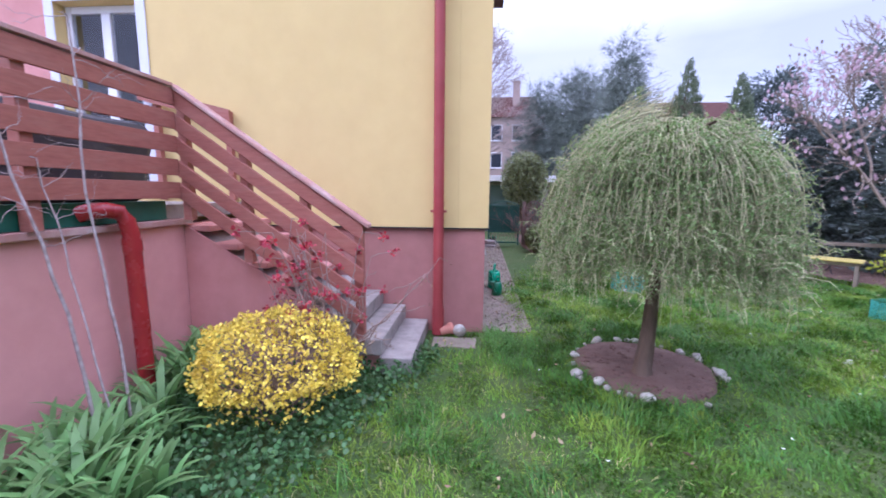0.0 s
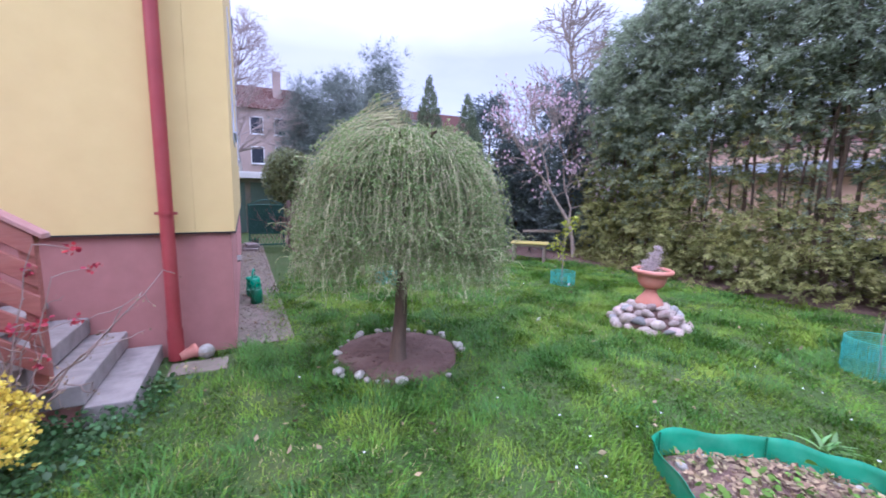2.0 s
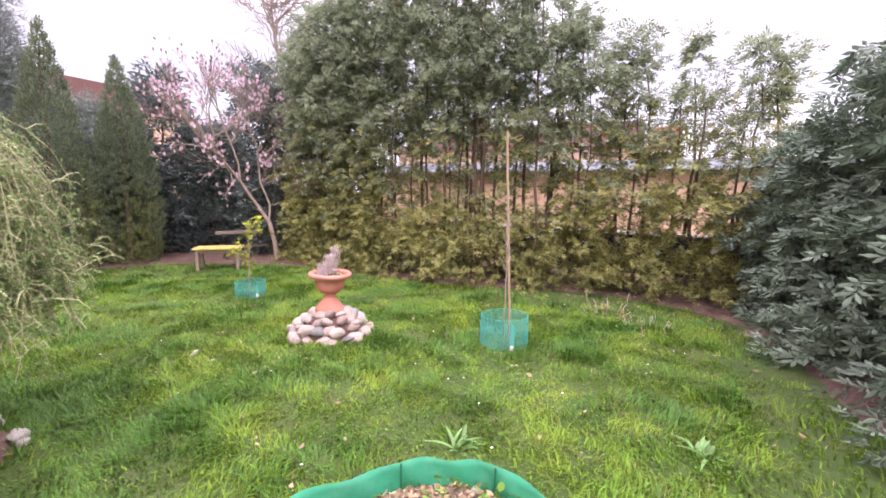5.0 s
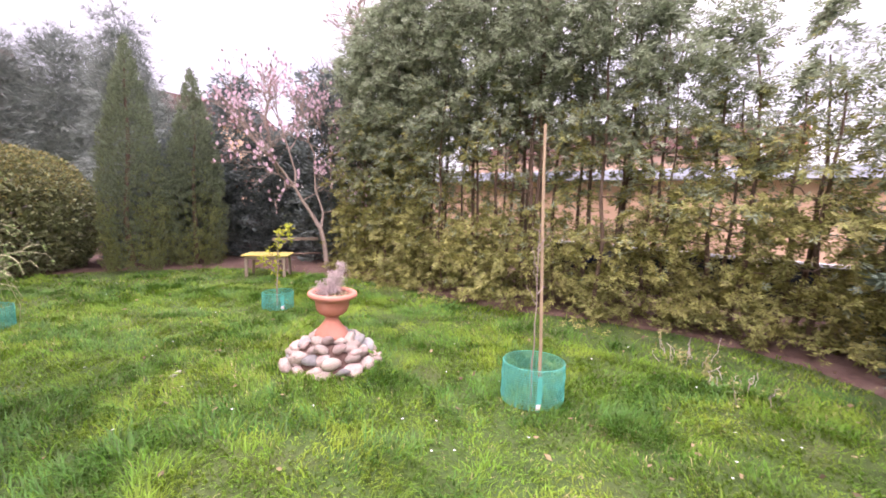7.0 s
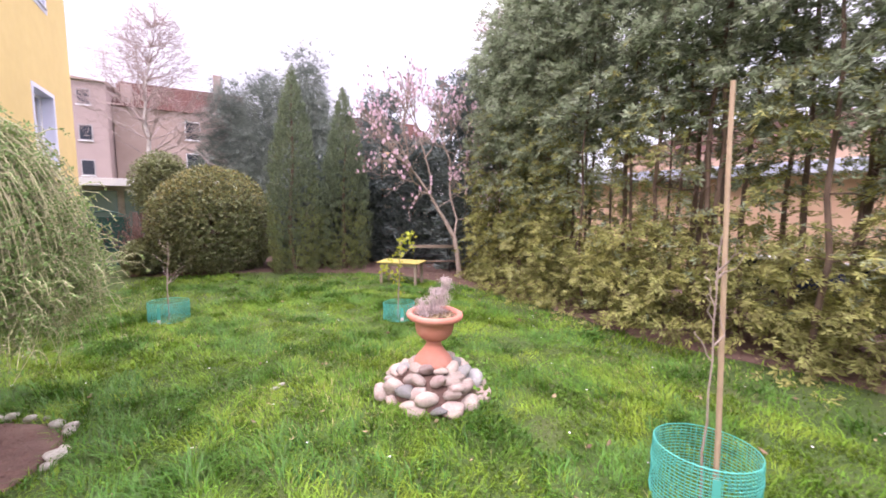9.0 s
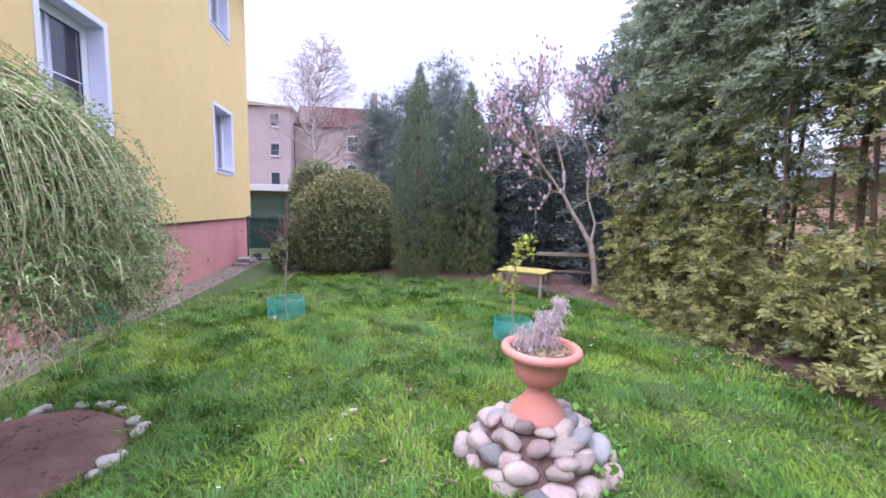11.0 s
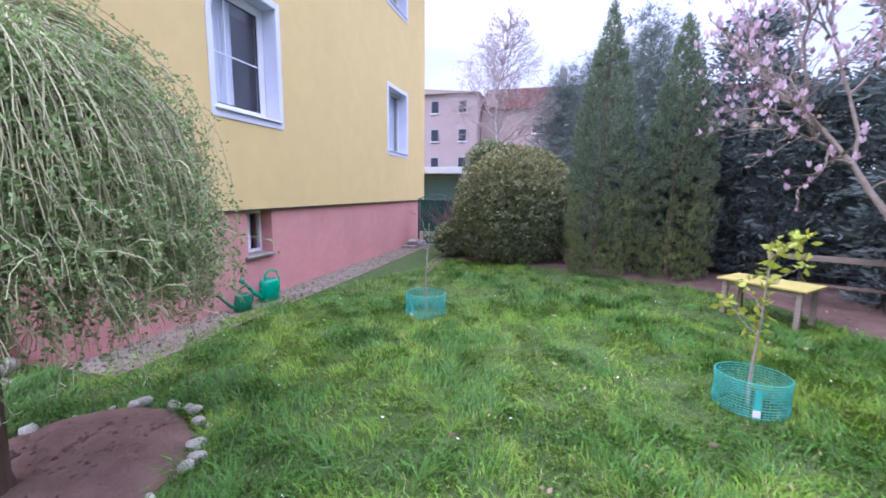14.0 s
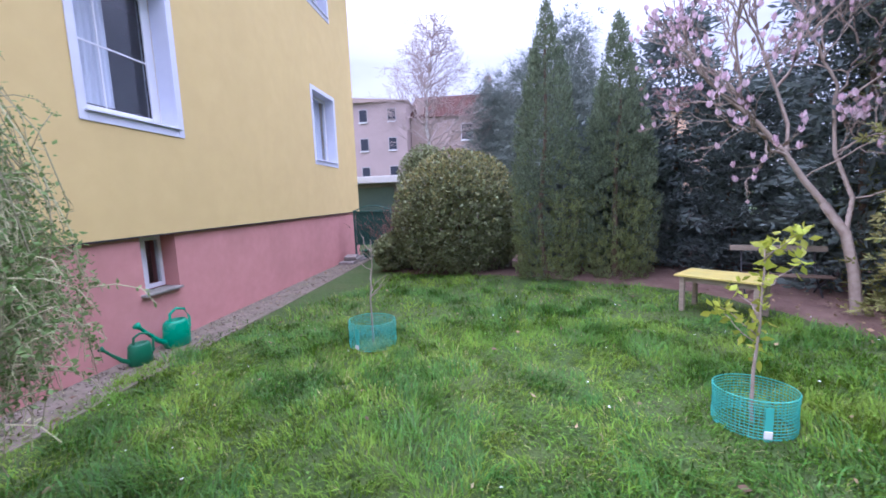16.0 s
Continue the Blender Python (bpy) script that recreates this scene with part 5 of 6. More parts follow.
HEDGE = [  # y, x, height, crown radius, share kept in the bare band, sprays
    (4.5, 9.9, 5.4, 0.85, 1.0, 8000), (2.62, 8.85, 6.1, 0.84, 1.0, 9800), (1.8, 8.8, 6.7, 0.88, 0.85, 10000), (0.95, 8.75, 6.9, 0.9, 0.55, 10000), (0.1, 8.8, 7.0, 0.95, 0.36, 10400),
    (-0.8, 8.85, 7.0, 0.98, 0.28, 10400), (-1.7, 8.9, 6.9, 0.98, 0.2, 10400), (-2.6, 9.05, 6.2, 0.95, 0.18, 8600), (-3.45, 9.25, 5.0, 0.82, 0.55, 6000), (-4.3, 9.3, 4.5, 0.8, 0.85, 4000),
    (-5.2, 9.3, 4.3, 0.8, 0.9, 3800), (-6.1, 9.4, 4.2, 0.8, 0.9, 3800)]
for y, x, h, r, kp, n in HEDGE:
    tall = r > 0.81
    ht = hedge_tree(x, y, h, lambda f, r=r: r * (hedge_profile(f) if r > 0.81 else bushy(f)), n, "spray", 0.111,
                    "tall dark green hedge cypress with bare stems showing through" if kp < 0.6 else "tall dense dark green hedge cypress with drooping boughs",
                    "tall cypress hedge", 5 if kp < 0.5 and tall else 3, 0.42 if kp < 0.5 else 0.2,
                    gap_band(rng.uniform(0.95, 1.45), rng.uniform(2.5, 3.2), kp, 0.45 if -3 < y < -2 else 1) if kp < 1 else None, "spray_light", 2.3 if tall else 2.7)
    if y == 0.1:
        turned = ht.matrix_basis.to_3x3().inverted()
        c = np.array(turned @ Vector((-0.62, -0.1, 5.65)))
        q = c + rng.normal(size=(110, 3)) * [0.13, 0.13, 0.12]
        o = part("withered_foliage", leaves("withered_foliage", q, rng.normal(size=q.shape) + [0, 0, -0.5], rng.uniform(0.07, 0.14, 110), SCALY), M["rust"], ht, "dried orange branch tip")
for i, (x, y, h) in enumerate(((9.4, -7.0, 2.4), (8.5, -7.1, 2.9), (7.5, -7.2, 3.5), (6.4, -7.3, 4.4), (5.4, -7.5, 5.0), (4.4, -7.7, 5.0), (3.4, -7.9, 5.0))):
    hedge_tree(x, y, h, lambda f: 1.0 * hedge_profile(f), 5000 if x > 5 else 1800, "spray_blue", 0.135, "dense blue-green cypress in the side hedge", "blue-green side hedge", 1, 0.05, None, None, 0)
for x, y, h, r in ((6.7, 7.0, 3.5, 0.8), (7.5, 6.9, 4.9, 0.75), (8.35, 6.6, 3.6, 0.85), (9.2, 5.7, 5.3, 0.7), (9.4, 7.3, 3.6, 0.9), (5.6, 7.4, 3.0, 0.8), (8.95, 4.45, 4.9, 0.7), (10.2, 3.6, 4.6, 0.8)):
    conifer("dark_conifer", x, y, h, lambda f, r=r: r * (0.35 + 0.65 * column(f)), 0.05, 3400, "darkfir", 0.19, "dark shaded conifer closing the garden corner", "conifer", "dark corner conifers", rise=0.2, shape=SPRAY_SMALL)


def clipped_bush(x, y, rx, ry, h, n, label, top_new=True, name="clipped_bush", z_c=None):
    t = thing(name, (x, y, float(ground_z(x, y))), 0, label, "bush")
    v = rng.normal(size=(n, 3))
    v /= np.linalg.norm(v, axis=1, keepdims=True)
    zc = z_c or h * 0.52
    rad = (0.80 + 0.20 * np.sqrt(rng.random(n)))[:, None] * (1 + 0.04 * np.sin(v[:, :1] * 9) * np.sin(v[:, 1:2] * 8))
    p = v * rad * [rx, ry, h - zc] + [0, 0, zc]
    k = p[:, 2] > 0.06
    p, v = p[k], v[k]
    d = v + rng.normal(size=p.shape) * 0.7
    hot = (p[:, 2] > h * 0.62 + rng.normal(size=len(p)) * h * 0.13) & (rng.random(len(p)) < 0.6) if top_new else np.zeros(len(p), bool)
    paths = [(wander((0, 0, -0.05), (math.cos(a) * rx * 0.6, math.sin(a) * ry * 0.6, h * 0.75), 6, 0.1), np.linspace(0.035, 0.01, 6)) for a in np.arange(0, 6.2, 0.6)]
    part("stemwork", tube_mesh("stemwork", paths, 5), M["bark"], t)
    part("crown", leaves("crown", p[~hot], d[~hot], rng.uniform(0.035, 0.07, (~hot).sum()), ROUND, flat=0.3), M["box"], t)
    if top_new:
        part("young_growth", leaves("young_growth", p[hot], d[hot] + [0, 0, 0.5], rng.uniform(0.035, 0.075, hot.sum()), LEAF, flat=0.3), M["box_new"], t, "bronze young shoots")
    # shaded inner mass of older leaves
    v = rng.normal(size=(2500, 3))
    v /= np.linalg.norm(v, axis=1, keepdims=True)
    p = v * rng.uniform(0.55, 0.8, (2500, 1)) * [rx, ry, h - zc] + [0, 0, zc]
    p = p[p[:, 2] > 0.05]
    part("inner_foliage", leaves("inner_foliage", p, rng.normal(size=p.shape), 0.16, ROUND), M["box"], t)


clipped_bush(3.20, 7.15, 1.42, 1.30, 2.56, 23000, "large clipped round evergreen bush with bronze top shoots", z_c=1.08)
clipped_bush(1.75, 7.1, 0.48, 0.45, 0.85, 3000, "small round dark bush beside the larger one", False)


# ---- planting by the house ----
def yellow_bush():
    t = thing("flowering_bush", (-1.60, -2.02, 0.0), 0, "low rounded bush covered in yellow blossom over brown twigs", "bush")
    n = 3000
    v = rng.normal(size=(n, 3))
    v[:, 2] = np.abs(v[:, 2]) * 0.9 - 0.25
    v /= np.linalg.norm(v, axis=1, keepdims=True)
    rad = (0.82 + 0.18 * np.sqrt(rng.random(n)))[:, None] * (1 + 0.09 * np.sin(v[:, :1] * 11 + 1) * np.sin(v[:, 1:2] * 9) + 0.06 * np.sin(v[:, 2:] * 13))
    p = v * rad * [0.60, 0.56, 0.45] + [0, 0, 0.36]
    p = p[p[:, 2] > 0.07]
    tw = []
    for k in range(260):
        d = rng.normal(size=3)
        d[2] = abs(d[2]) * 0.8
        d /= np.linalg.norm(d)
        tw.append((wander((rng.normal() * 0.07, rng.normal() * 0.07, 0.0), d * [0.57, 0.52, 0.43] + [0, 0, 0.34], 7, 0.08), np.linspace(0.007, 0.002, 7)))
    part("twigwork", tube_mesh("twigwork", tw, 4), M["twig"], t, "fine brown twigs")
    q = np.repeat(p, 3, 0) + rng.normal(size=(len(p) * 3, 3)) * 0.014
    keep = rng.random(len(q)) < 0.88 + 0.2 * np.sin(q[:, 0] * 17) * np.sin(q[:, 1] * 15 + q[:, 2] * 19)
    part("blossom", leaves("blossom", q[keep], rng.normal(size=(keep.sum(), 3)) + (q[keep] - [0, 0, 0.3]), rng.uniform(0.015, 0.033, keep.sum()), ROUND, flat=0.1), M["yellowleaf"], t, "yellow blossom")


yellow_bush()


def quince():
    t = thing("quince_shrub", (-1.38, -1.60, 0.0), 0, "sparse thorny quince shrub with red blossom by the stair foot", "shrub")
    tw, pos, lp = [], [], []
    for k in range(26):
        e = np.array([rng.normal() * 0.22 - 0.03, rng.normal() * 0.18, rng.uniform(0.7, 1.5)])
        w = wander((rng.normal() * 0.04, rng.normal() * 0.04, -0.03), e, 9, 0.09)
        tw.append((w, np.linspace(0.010, 0.003, 9)))
        for j in range(3, 9):
            f = w[j] + rng.normal(size=3) * 0.10
            tw.append((wander(w[j], f, 4, 0.02), np.linspace(0.004, 0.002, 4)))
            if w[j][2] > 0.7 and rng.random() < 0.5:
                pos.append(f)
            if rng.random() < 0.5:
                lp.append(f)
    for e in ((0.86, 0.1, 1.02), (0.75, -0.1, 0.75), (0.98, 0.15, 1.16), (0.6, -0.1, 0.5)):
        w = wander((0.03, 0, 0.1), e, 9, 0.12)
        tw.append((w, np.linspace(0.009, 0.003, 9)))
        for j in range(2, 9):
            f = w[j] + rng.normal(size=3) * 0.07
            tw.append((wander(w[j], f, 4, 0.02), np.linspace(0.004, 0.002, 4)))
            lp.append(f)
    part("twigwork", tube_mesh("twigwork", tw, 4), M["twig"], t)
    q = np.repeat(np.array(pos), 14, 0) + rng.normal(size=(14 * len(pos), 3)) * 0.018
    part("blossom", leaves("blossom", q, rng.normal(size=q.shape), rng.uniform(0.02, 0.038, len(q)), ROUND, flat=0.0), M["quince"], t, "red blossom")
    q = np.repeat(np.array(lp), 3, 0) + rng.normal(size=(3 * len(lp), 3)) * 0.02
    part("leaf_growth", leaves("leaf_growth", q, rng.normal(size=q.shape), rng.uniform(0.015, 0.03, len(q)), LEAF), M["litter"], t, "small brownish leaf buds")


quince()


def bare_shrub():
    t = thing("bare_shrub", (-2.42, -2.72, 0.0), 0, "bare young shrub with pale upright stems and tangled twigs", "shrub")
    tw, tips = [], []
    for b, e, r in (((0, 0, 0), (-0.22, -0.2, 2.2), 0.016), ((0.08, 0.2, 0), (-0.15, 0.22, 2.75), 0.014), ((0.05, 0.05, 0), (-0.33, 0.1, 1.9), 0.010)):
        tw = []
        w = wander(np.array(b, float) - [0, 0, 0.03], e, 12, 0.045)
        tw.append((w, np.linspace(r * 0.85, r * 0.4, 12)))
        for j in range(8, 12):
            for _ in range(2):
                grow(w[j], rng.normal(size=3) * [1, 1, 0.5] + [0, 0, 0.35], rng.uniform(0.10, 0.22), 0.003, 2, 0.6, tw, tips, 2, 0.1)
        part("stem", tube_mesh("stem", tw, 5), M["stem_pale"], t, "pale grey stem")


bare_shrub()


def strap_clump(n, h):
    v, f = [], []
    for k in range(n):
        a = rng.uniform(0, 6.28)
        d = np.array([math.cos(a), math.sin(a), 0])
        side = np.array([-d[1], d[0], 0])
        ln, lean, w = h * rng.uniform(0.7, 1.2), rng.uniform(0.3, 0.95), rng.uniform(0.017, 0.029)
        o = np.array([rng.normal() * 0.035, rng.normal() * 0.035, -0.02])
        for i in range(8):
            s = i / 7
            c = o + d * (lean * ln * s ** 1.7) + np.array([0, 0, ln * (s - 0.62 * lean * s ** 2.6)])
            ww = w * (1 - s ** 3) * (0.6 + 0.8 * s) + 0.0008
            v += [c - side * ww, c + side * ww]
            if i:
                m = len(v)
                f.append([m - 4, m - 3, m - 1, m - 2])
    return np_mesh("leaf_blades", v, f, True)


proto = [strap_clump(16, hh) for hh in (0.42, 0.50, 0.36)]
for me in proto:
    me.materials.append(M["strap"])
cnt = 0
while cnt < 64:
    x, y = rng.uniform(-2.72, -0.9), rng.uniform(-3.9, -1.45)
    if math.hypot(x + 1.66, y + 2.02) < 0.72 or x > -2.05 and y > -3.0 or x > -1.8:
        continue
    ob = new("strap_leaf_plant", proto[cnt % 3])
    ob.matrix_basis = pose(x, y, 0.0, 0, 0, rng.uniform(0, 360)) @ Matrix.Diagonal((1, 1, rng.uniform(0.85, 1.2), 1))
    tagged(ob, "clump of long arching green strap leaves", "garden plant", "strap leaf plants in the bed")
    cnt += 1
for k in range(12):
    ob = new("strap_leaf_plant", proto[k % 3])
    ob.matrix_basis = pose(rng.uniform(-2.7, -2.1), rng.uniform(-1.85, -1.45), 0.0, 0, 0, rng.uniform(0, 360)) @ Matrix.Diagonal((1, 1, rng.uniform(1.1, 1.4), 1))
    tagged(ob, "clump of long arching green strap leaves", "garden plant", "strap leaf plants in the bed")

n = 15000
x, y = rng.uniform(-2.7, 0.2, n), rng.uniform(-3.35, -0.75, n)
keep = (x < -0.62 + 0.34 * (y + 1.3) + rng.normal(size=n) * 0.13) & ~((y > -1.25) & (x < -0.70))
x, y = x[keep], y[keep]
p = np.stack([x, y, rng.uniform(0.02, 0.14, len(x))], -1)
tagged(part("ground_cover", leaves("ground_cover", p, rng.normal(size=p.shape) + [0, 0, 0.3], rng.uniform(0.022, 0.05, len(x)), ROUND, flat=0.6), M["ivy"]),
       "low dark green leafy ground cover round the bush", "ground cover", kind="stuff")

# small things at the downpipe
tipped = thing("flowerpot", (-0.43, -0.17, 0.075), 25, "small terracotta flowerpot lying tipped over by the downpipe", "flowerpot")
o = part("pot_wall", lathe([(0.0, -0.09), (0.045, -0.09), (0.062, 0.03), (0.072, 0.032), (0.074, 0.07), (0.064, 0.07), (0.056, 0.03), (0.04, -0.07), (0.0, -0.07)], 28), M["terracotta"], tipped)
o.matrix_basis = Matrix.Rotation(radians(78), 4, "Y")
o = part("old_soil", lathe([(0.06, 0.045), (0.03, 0.055), (0.0, 0.052)], 20), M["soil"], tipped, "dark soil in the pot")
o.matrix_basis = Matrix.Rotation(radians(78), 4, "Y")
ball = thing("ball", (-0.28, -0.19, 0.075), 15, "worn dirty white ball lying by the tipped flowerpot", "ball")
part("shell", lathe([(0.078 * math.cos(q), 0.078 * math.sin(q)) for q in np.linspace(-math.pi / 2, math.pi / 2, 15)], 28), M["whitestone"], ball)
part("seam_band", lathe([(0.079 * math.cos(q), 0.079 * math.sin(q)) for q in np.linspace(-0.1, 0.1, 4)], 28), M["oldwood"], ball)
slab = part("paving_slab", a_box(-0.58, -0.08, -0.56, -0.24, -0.05, 0.010, 0.01), M["dirtpath"])
tagged(slab, "flat worn stone slab in front of the downpipe", "paving slab")


# ---- watering cans ----
def watering_can(x, y, rz, s, mat, label):
    c = thing("watering_can", (x, y, 0.012), rz, label, "watering can")
    body = part("body", lathe([(0.0, 0.0), (0.10 * s, 0.0), (0.115 * s, 0.015 * s), (0.118 * s, 0.12 * s), (0.105 * s, 0.24 * s), (0.085 * s, 0.265 * s), (0.07 * s, 0.262 * s), (0.07 * s, 0.20 * s), (0, 0.2 * s)], 28), mat, c)
    body.matrix_basis = Matrix.Diagonal((1.15, 0.85, 1, 1))
    part("spout", tube_mesh("spout", [(np.array([[0.11, 0, 0.06], [0.2, 0, 0.12], [0.31, 0, 0.24], [0.35, 0, 0.285]]) * s, np.array([0.03, 0.024, 0.016, 0.015]) * s)], 12), mat, c)
    part("rose", tube_mesh("rose", [(np.array([[0.345, 0, 0.28], [0.365, 0, 0.30], [0.385, 0, 0.325], [0.387, 0, 0.327]]) * s, np.array([0.015, 0.022, 0.034, 0.002]) * s)], 14), mat, c)
    part("handle", tube_mesh("handle", [(np.array([[0.06, 0, 0.25], [0.05, 0, 0.335], [-0.02, 0, 0.375], [-0.11, 0, 0.35], [-0.16, 0, 0.25], [-0.15, 0, 0.13], [-0.115, 0, 0.08]]) * s, 0.014 * s)], 10), mat, c)


watering_can(0.22, 2.44, -100, 1.15, M["can"], "bright green plastic watering can on the path")
watering_can(0.25, 1.90, 250, 0.85, M["candark"], "small dark green plastic watering can on the path")
for i, (x, y, z, w, l, h) in enumerate(((0.28, 8.5, 0.012, 0.4, 0.9, 0.07), (0.3, 8.55, 0.083, 0.36, 0.7, 0.06), (0.27, 8.4, 0.144, 0.3, 0.5, 0.06))):
    ob = part("stone_slab", a_box(-w / 2, w / 2, -l / 2, l / 2, 0, h, 0.015), M["stonestep"])
    ob.matrix_basis = pose(x, y, z, 0, 0, 8 * i - 6)
    tagged(ob, "grey stone slab stacked at the wall", "stone slab", "stacked slabs")
pot = part("plant_pot", lathe([(0, 0), (0.09, 0), (0.12, 0.2), (0.13, 0.2), (0.13, 0.22), (0.11, 0.22), (0.1, 0.15), (0, 0.15)], 20), M["candark"])
pot.matrix_basis = pose(0.4, 9.25, 0.012)
tagged(pot, "dark green plastic flowerpot by the wall", "flowerpot")

# ---- netted bed ----
NB = np.array([(2.50, -3.30), (2.90, -3.50), (3.20, -3.78), (3.30, -4.12), (3.12, -4.58), (2.70, -4.72), (2.28, -4.50), (2.16, -4.05), (2.26, -3.62)])


def net_bed():
    k = len(NB)
    t = np.linspace(0, k, 73)[:-1]
    i = t.astype(int)
    fr = (t - i)[:, None]
    P = [NB[(i + o) % k] for o in (-1, 0, 1, 2)]
    c = 0.5 * (2 * P[1] + (P[2] - P[0]) * fr + (2 * P[0] - 5 * P[1] + 4 * P[2] - P[3]) * fr ** 2 + (3 * P[1] - P[0] - 3 * P[2] + P[3]) * fr ** 3)
    soil_patch("netted_bed_soil", c[::2], 0.07, "leaf-strewn soil inside the low netting")
    m = c.mean(0)
    v, f = [], []
    n = len(c)
    for off in (0.0, 0.006):
        for s in range(5):
            for j in range(n):
                out = (c[j] - m) / np.linalg.norm(c[j] - m)
                q = c[j] + out * (off + 0.03 * s / 4 + 0.012 * math.sin(j * 1.1 + s))
                v.append((*q, 0.03 + 0.165 * s / 4 + 0.012 * math.sin(j * 0.6) * s / 4))
    for l in range(2):
        for s in range(4):
            for j in range(n):
                a, b = l * 5 * n + s * n + j, l * 5 * n + s * n + (j + 1) % n
                f.append([a, b, b + n, a + n])
    for j in range(n):
        a, b = 4 * n + j, 4 * n + (j + 1) % n
        f.append([a, b, b + 5 * n, a + 5 * n])
    net = thing("garden_net", label="low green plastic netting standing round a planting bed", category="garden net")
    part("net_band", np_mesh("net_band", v, f, True), M["net"], net)
    for j in range(0, n, 12):
        part("peg", tube_mesh("peg", [(np.array([[*c[j], -0.05], [*c[j], 0.21]]), 0.007)], 6), M["candark"], net)
    for j in range(0, n, 2):
        if rng.random() < 0.55:
            continue
        s = rng.uniform(0.035, 0.075)
        q = m + (c[j] - m) * rng.uniform(0.80, 0.93)
        ob = new("bed_stone", PALE[j % 5])
        ob.matrix_basis = pose(*q, 0.06 + s * 0.35, rng.uniform(-20, 20), 0, rng.uniform(0, 360)) @ Matrix.Diagonal((s * 1.2, s, s * 0.85, 1))
        tagged(ob, "pale stone just inside the green net", "stone", "stones in the netted bed")
    nl = 1700
    w = np.sqrt(rng.random(nl))[:, None] * 0.86
    p2 = m + (c[rng.integers(0, n, nl)] - m) * w
    tagged(part("bed_litter", leaves("bed_litter", np.concatenate([p2, np.full((nl, 1), 0.115)], 1), rng.normal(size=(nl, 3)) * [1, 1, 0.3], rng.uniform(0.02, 0.06, nl), LEAF), M["litter"]),
           "dry leaves and chips strewn on the soil", "leaf litter", kind="stuff")


net_bed()
nw = 150
pn = NB.mean(0) + (NB[rng.integers(0, len(NB), nw)] - NB.mean(0)) * (0.84 * np.sqrt(rng.random((nw, 1)))) + rng.normal(size=(nw, 2)) * 0.03
tagged(part("bed_seedlings", leaves("bed_seedlings", np.concatenate([pn, np.full((nw, 1), 0.12)], 1), rng.normal(size=(nw, 3)) * [1, 1, 0.6], rng.uniform(0.03, 0.07, nw), ROUND), M["clover"]),
       "small green weeds sprouting in the netted bed", "weeds", kind="stuff")


# ---- lawn ----
def inside_net(x, y):
    hit = np.zeros(len(x), bool)
    for i in range(len(NB)):
        (x0, y0), (x1, y1) = NB[i], NB[(i + 1) % len(NB)]
        c = ((y0 > y) != (y1 > y)) & (x < (x1 - x0) * (y - y0) / (y1 - y0 + 1e-9) + x0)
        hit ^= c
    return hit


LAWN_EDGE = np.array([(-6.6, 4.6), (-6.15, 5.6), (-6.0, 7.0), (-5.7, 8.05), (-5.0, 8.45), (-4.0, 8.5), (-2.6, 8.22), (-1.4, 7.95), (0.0, 7.88), (1.6, 7.75), (3.1, 7.4)])


def lawn_mask(x, y, loose=0.0):
    """Where grass grows."""
    east = np.interp(y, LAWN_EDGE[:, 0], LAWN_EDGE[:, 1])
    ok = x < east + rng.normal(size=len(x)) * 0.10
    north = np.interp(x, [0.6, 1.4, 2.3, 3.3, 4.2, 5.3, 6.1, 6.9, 7.5], [8.9, 7.0, 6.5, 6.25, 5.85, 5.4, 5.1, 4.25, 3.0])
    ok &= y < north + rng.normal(size=len(x)) * 0.10
    ok &= (((x - BED[0]) / (BED[2] - 0.02)) ** 2 + ((y - BED[1]) / (BED[3] - 0.02)) ** 2) > 1 - 0.15 * rng.random(len(x))
    ok &= np.hypot(x - UX, y - UY) > 0.42
    ok &= ~inside_net(x, y)
    creep = np.clip((y - 1.2) / 0.8, 0, 1)
    ok &= (x > 0.62 - (0.42 + 0.06 * creep) * rng.random(len(x)) ** ((1 - 0.5 * creep) * (1.3 + 0.8 * np.sin(y * 2.7) + 0.35 * np.sin(y * 7.1 + 1)))) | (y < -0.06)
    ok &= ~((x < -0.64) & (y > -1.30)) & ~((x < -0.02) & (y > -0.62) & (x > -0.62) & (y < -0.22) & (rng.random(len(x)) < 0.9))
    ok &= x > -0.75 + 0.34 * (y + 1.3) + 0.15 * rng.normal(size=len(x))
    return ok


def patchy(x, y, s, seed):
    """Smooth uneven values between 0 and 1."""
    v = np.zeros(len(x))
    g2 = np.random.default_rng(seed)
    for k in range(7):
        a, ph, f = g2.uniform(0, 6.28), g2.uniform(0, 6.28), s * g2.uniform(0.6, 1.9)
        v += np.sin((x * math.cos(a) + y * math.sin(a)) * f + ph)
    return 0.5 + 0.5 * np.tanh(v / 2.4)


def lush_share(x, y):
    """How far dark long tufts take over from the short lawn; they crowd round the tree bed and the urn."""
    p = patchy(x, y, 3.1, 11) * 0.55 + patchy(x, y, 6.5, 12) * 0.45
    p += 0.42 * np.exp(-((np.hypot(x - BED[0], y - BED[1]) - 1.0) / 0.42) ** 2)
    p += 0.45 * np.exp(-(np.hypot(x - UX - 0.35, y - UY + 0.35) / 0.42) ** 2)
    return p


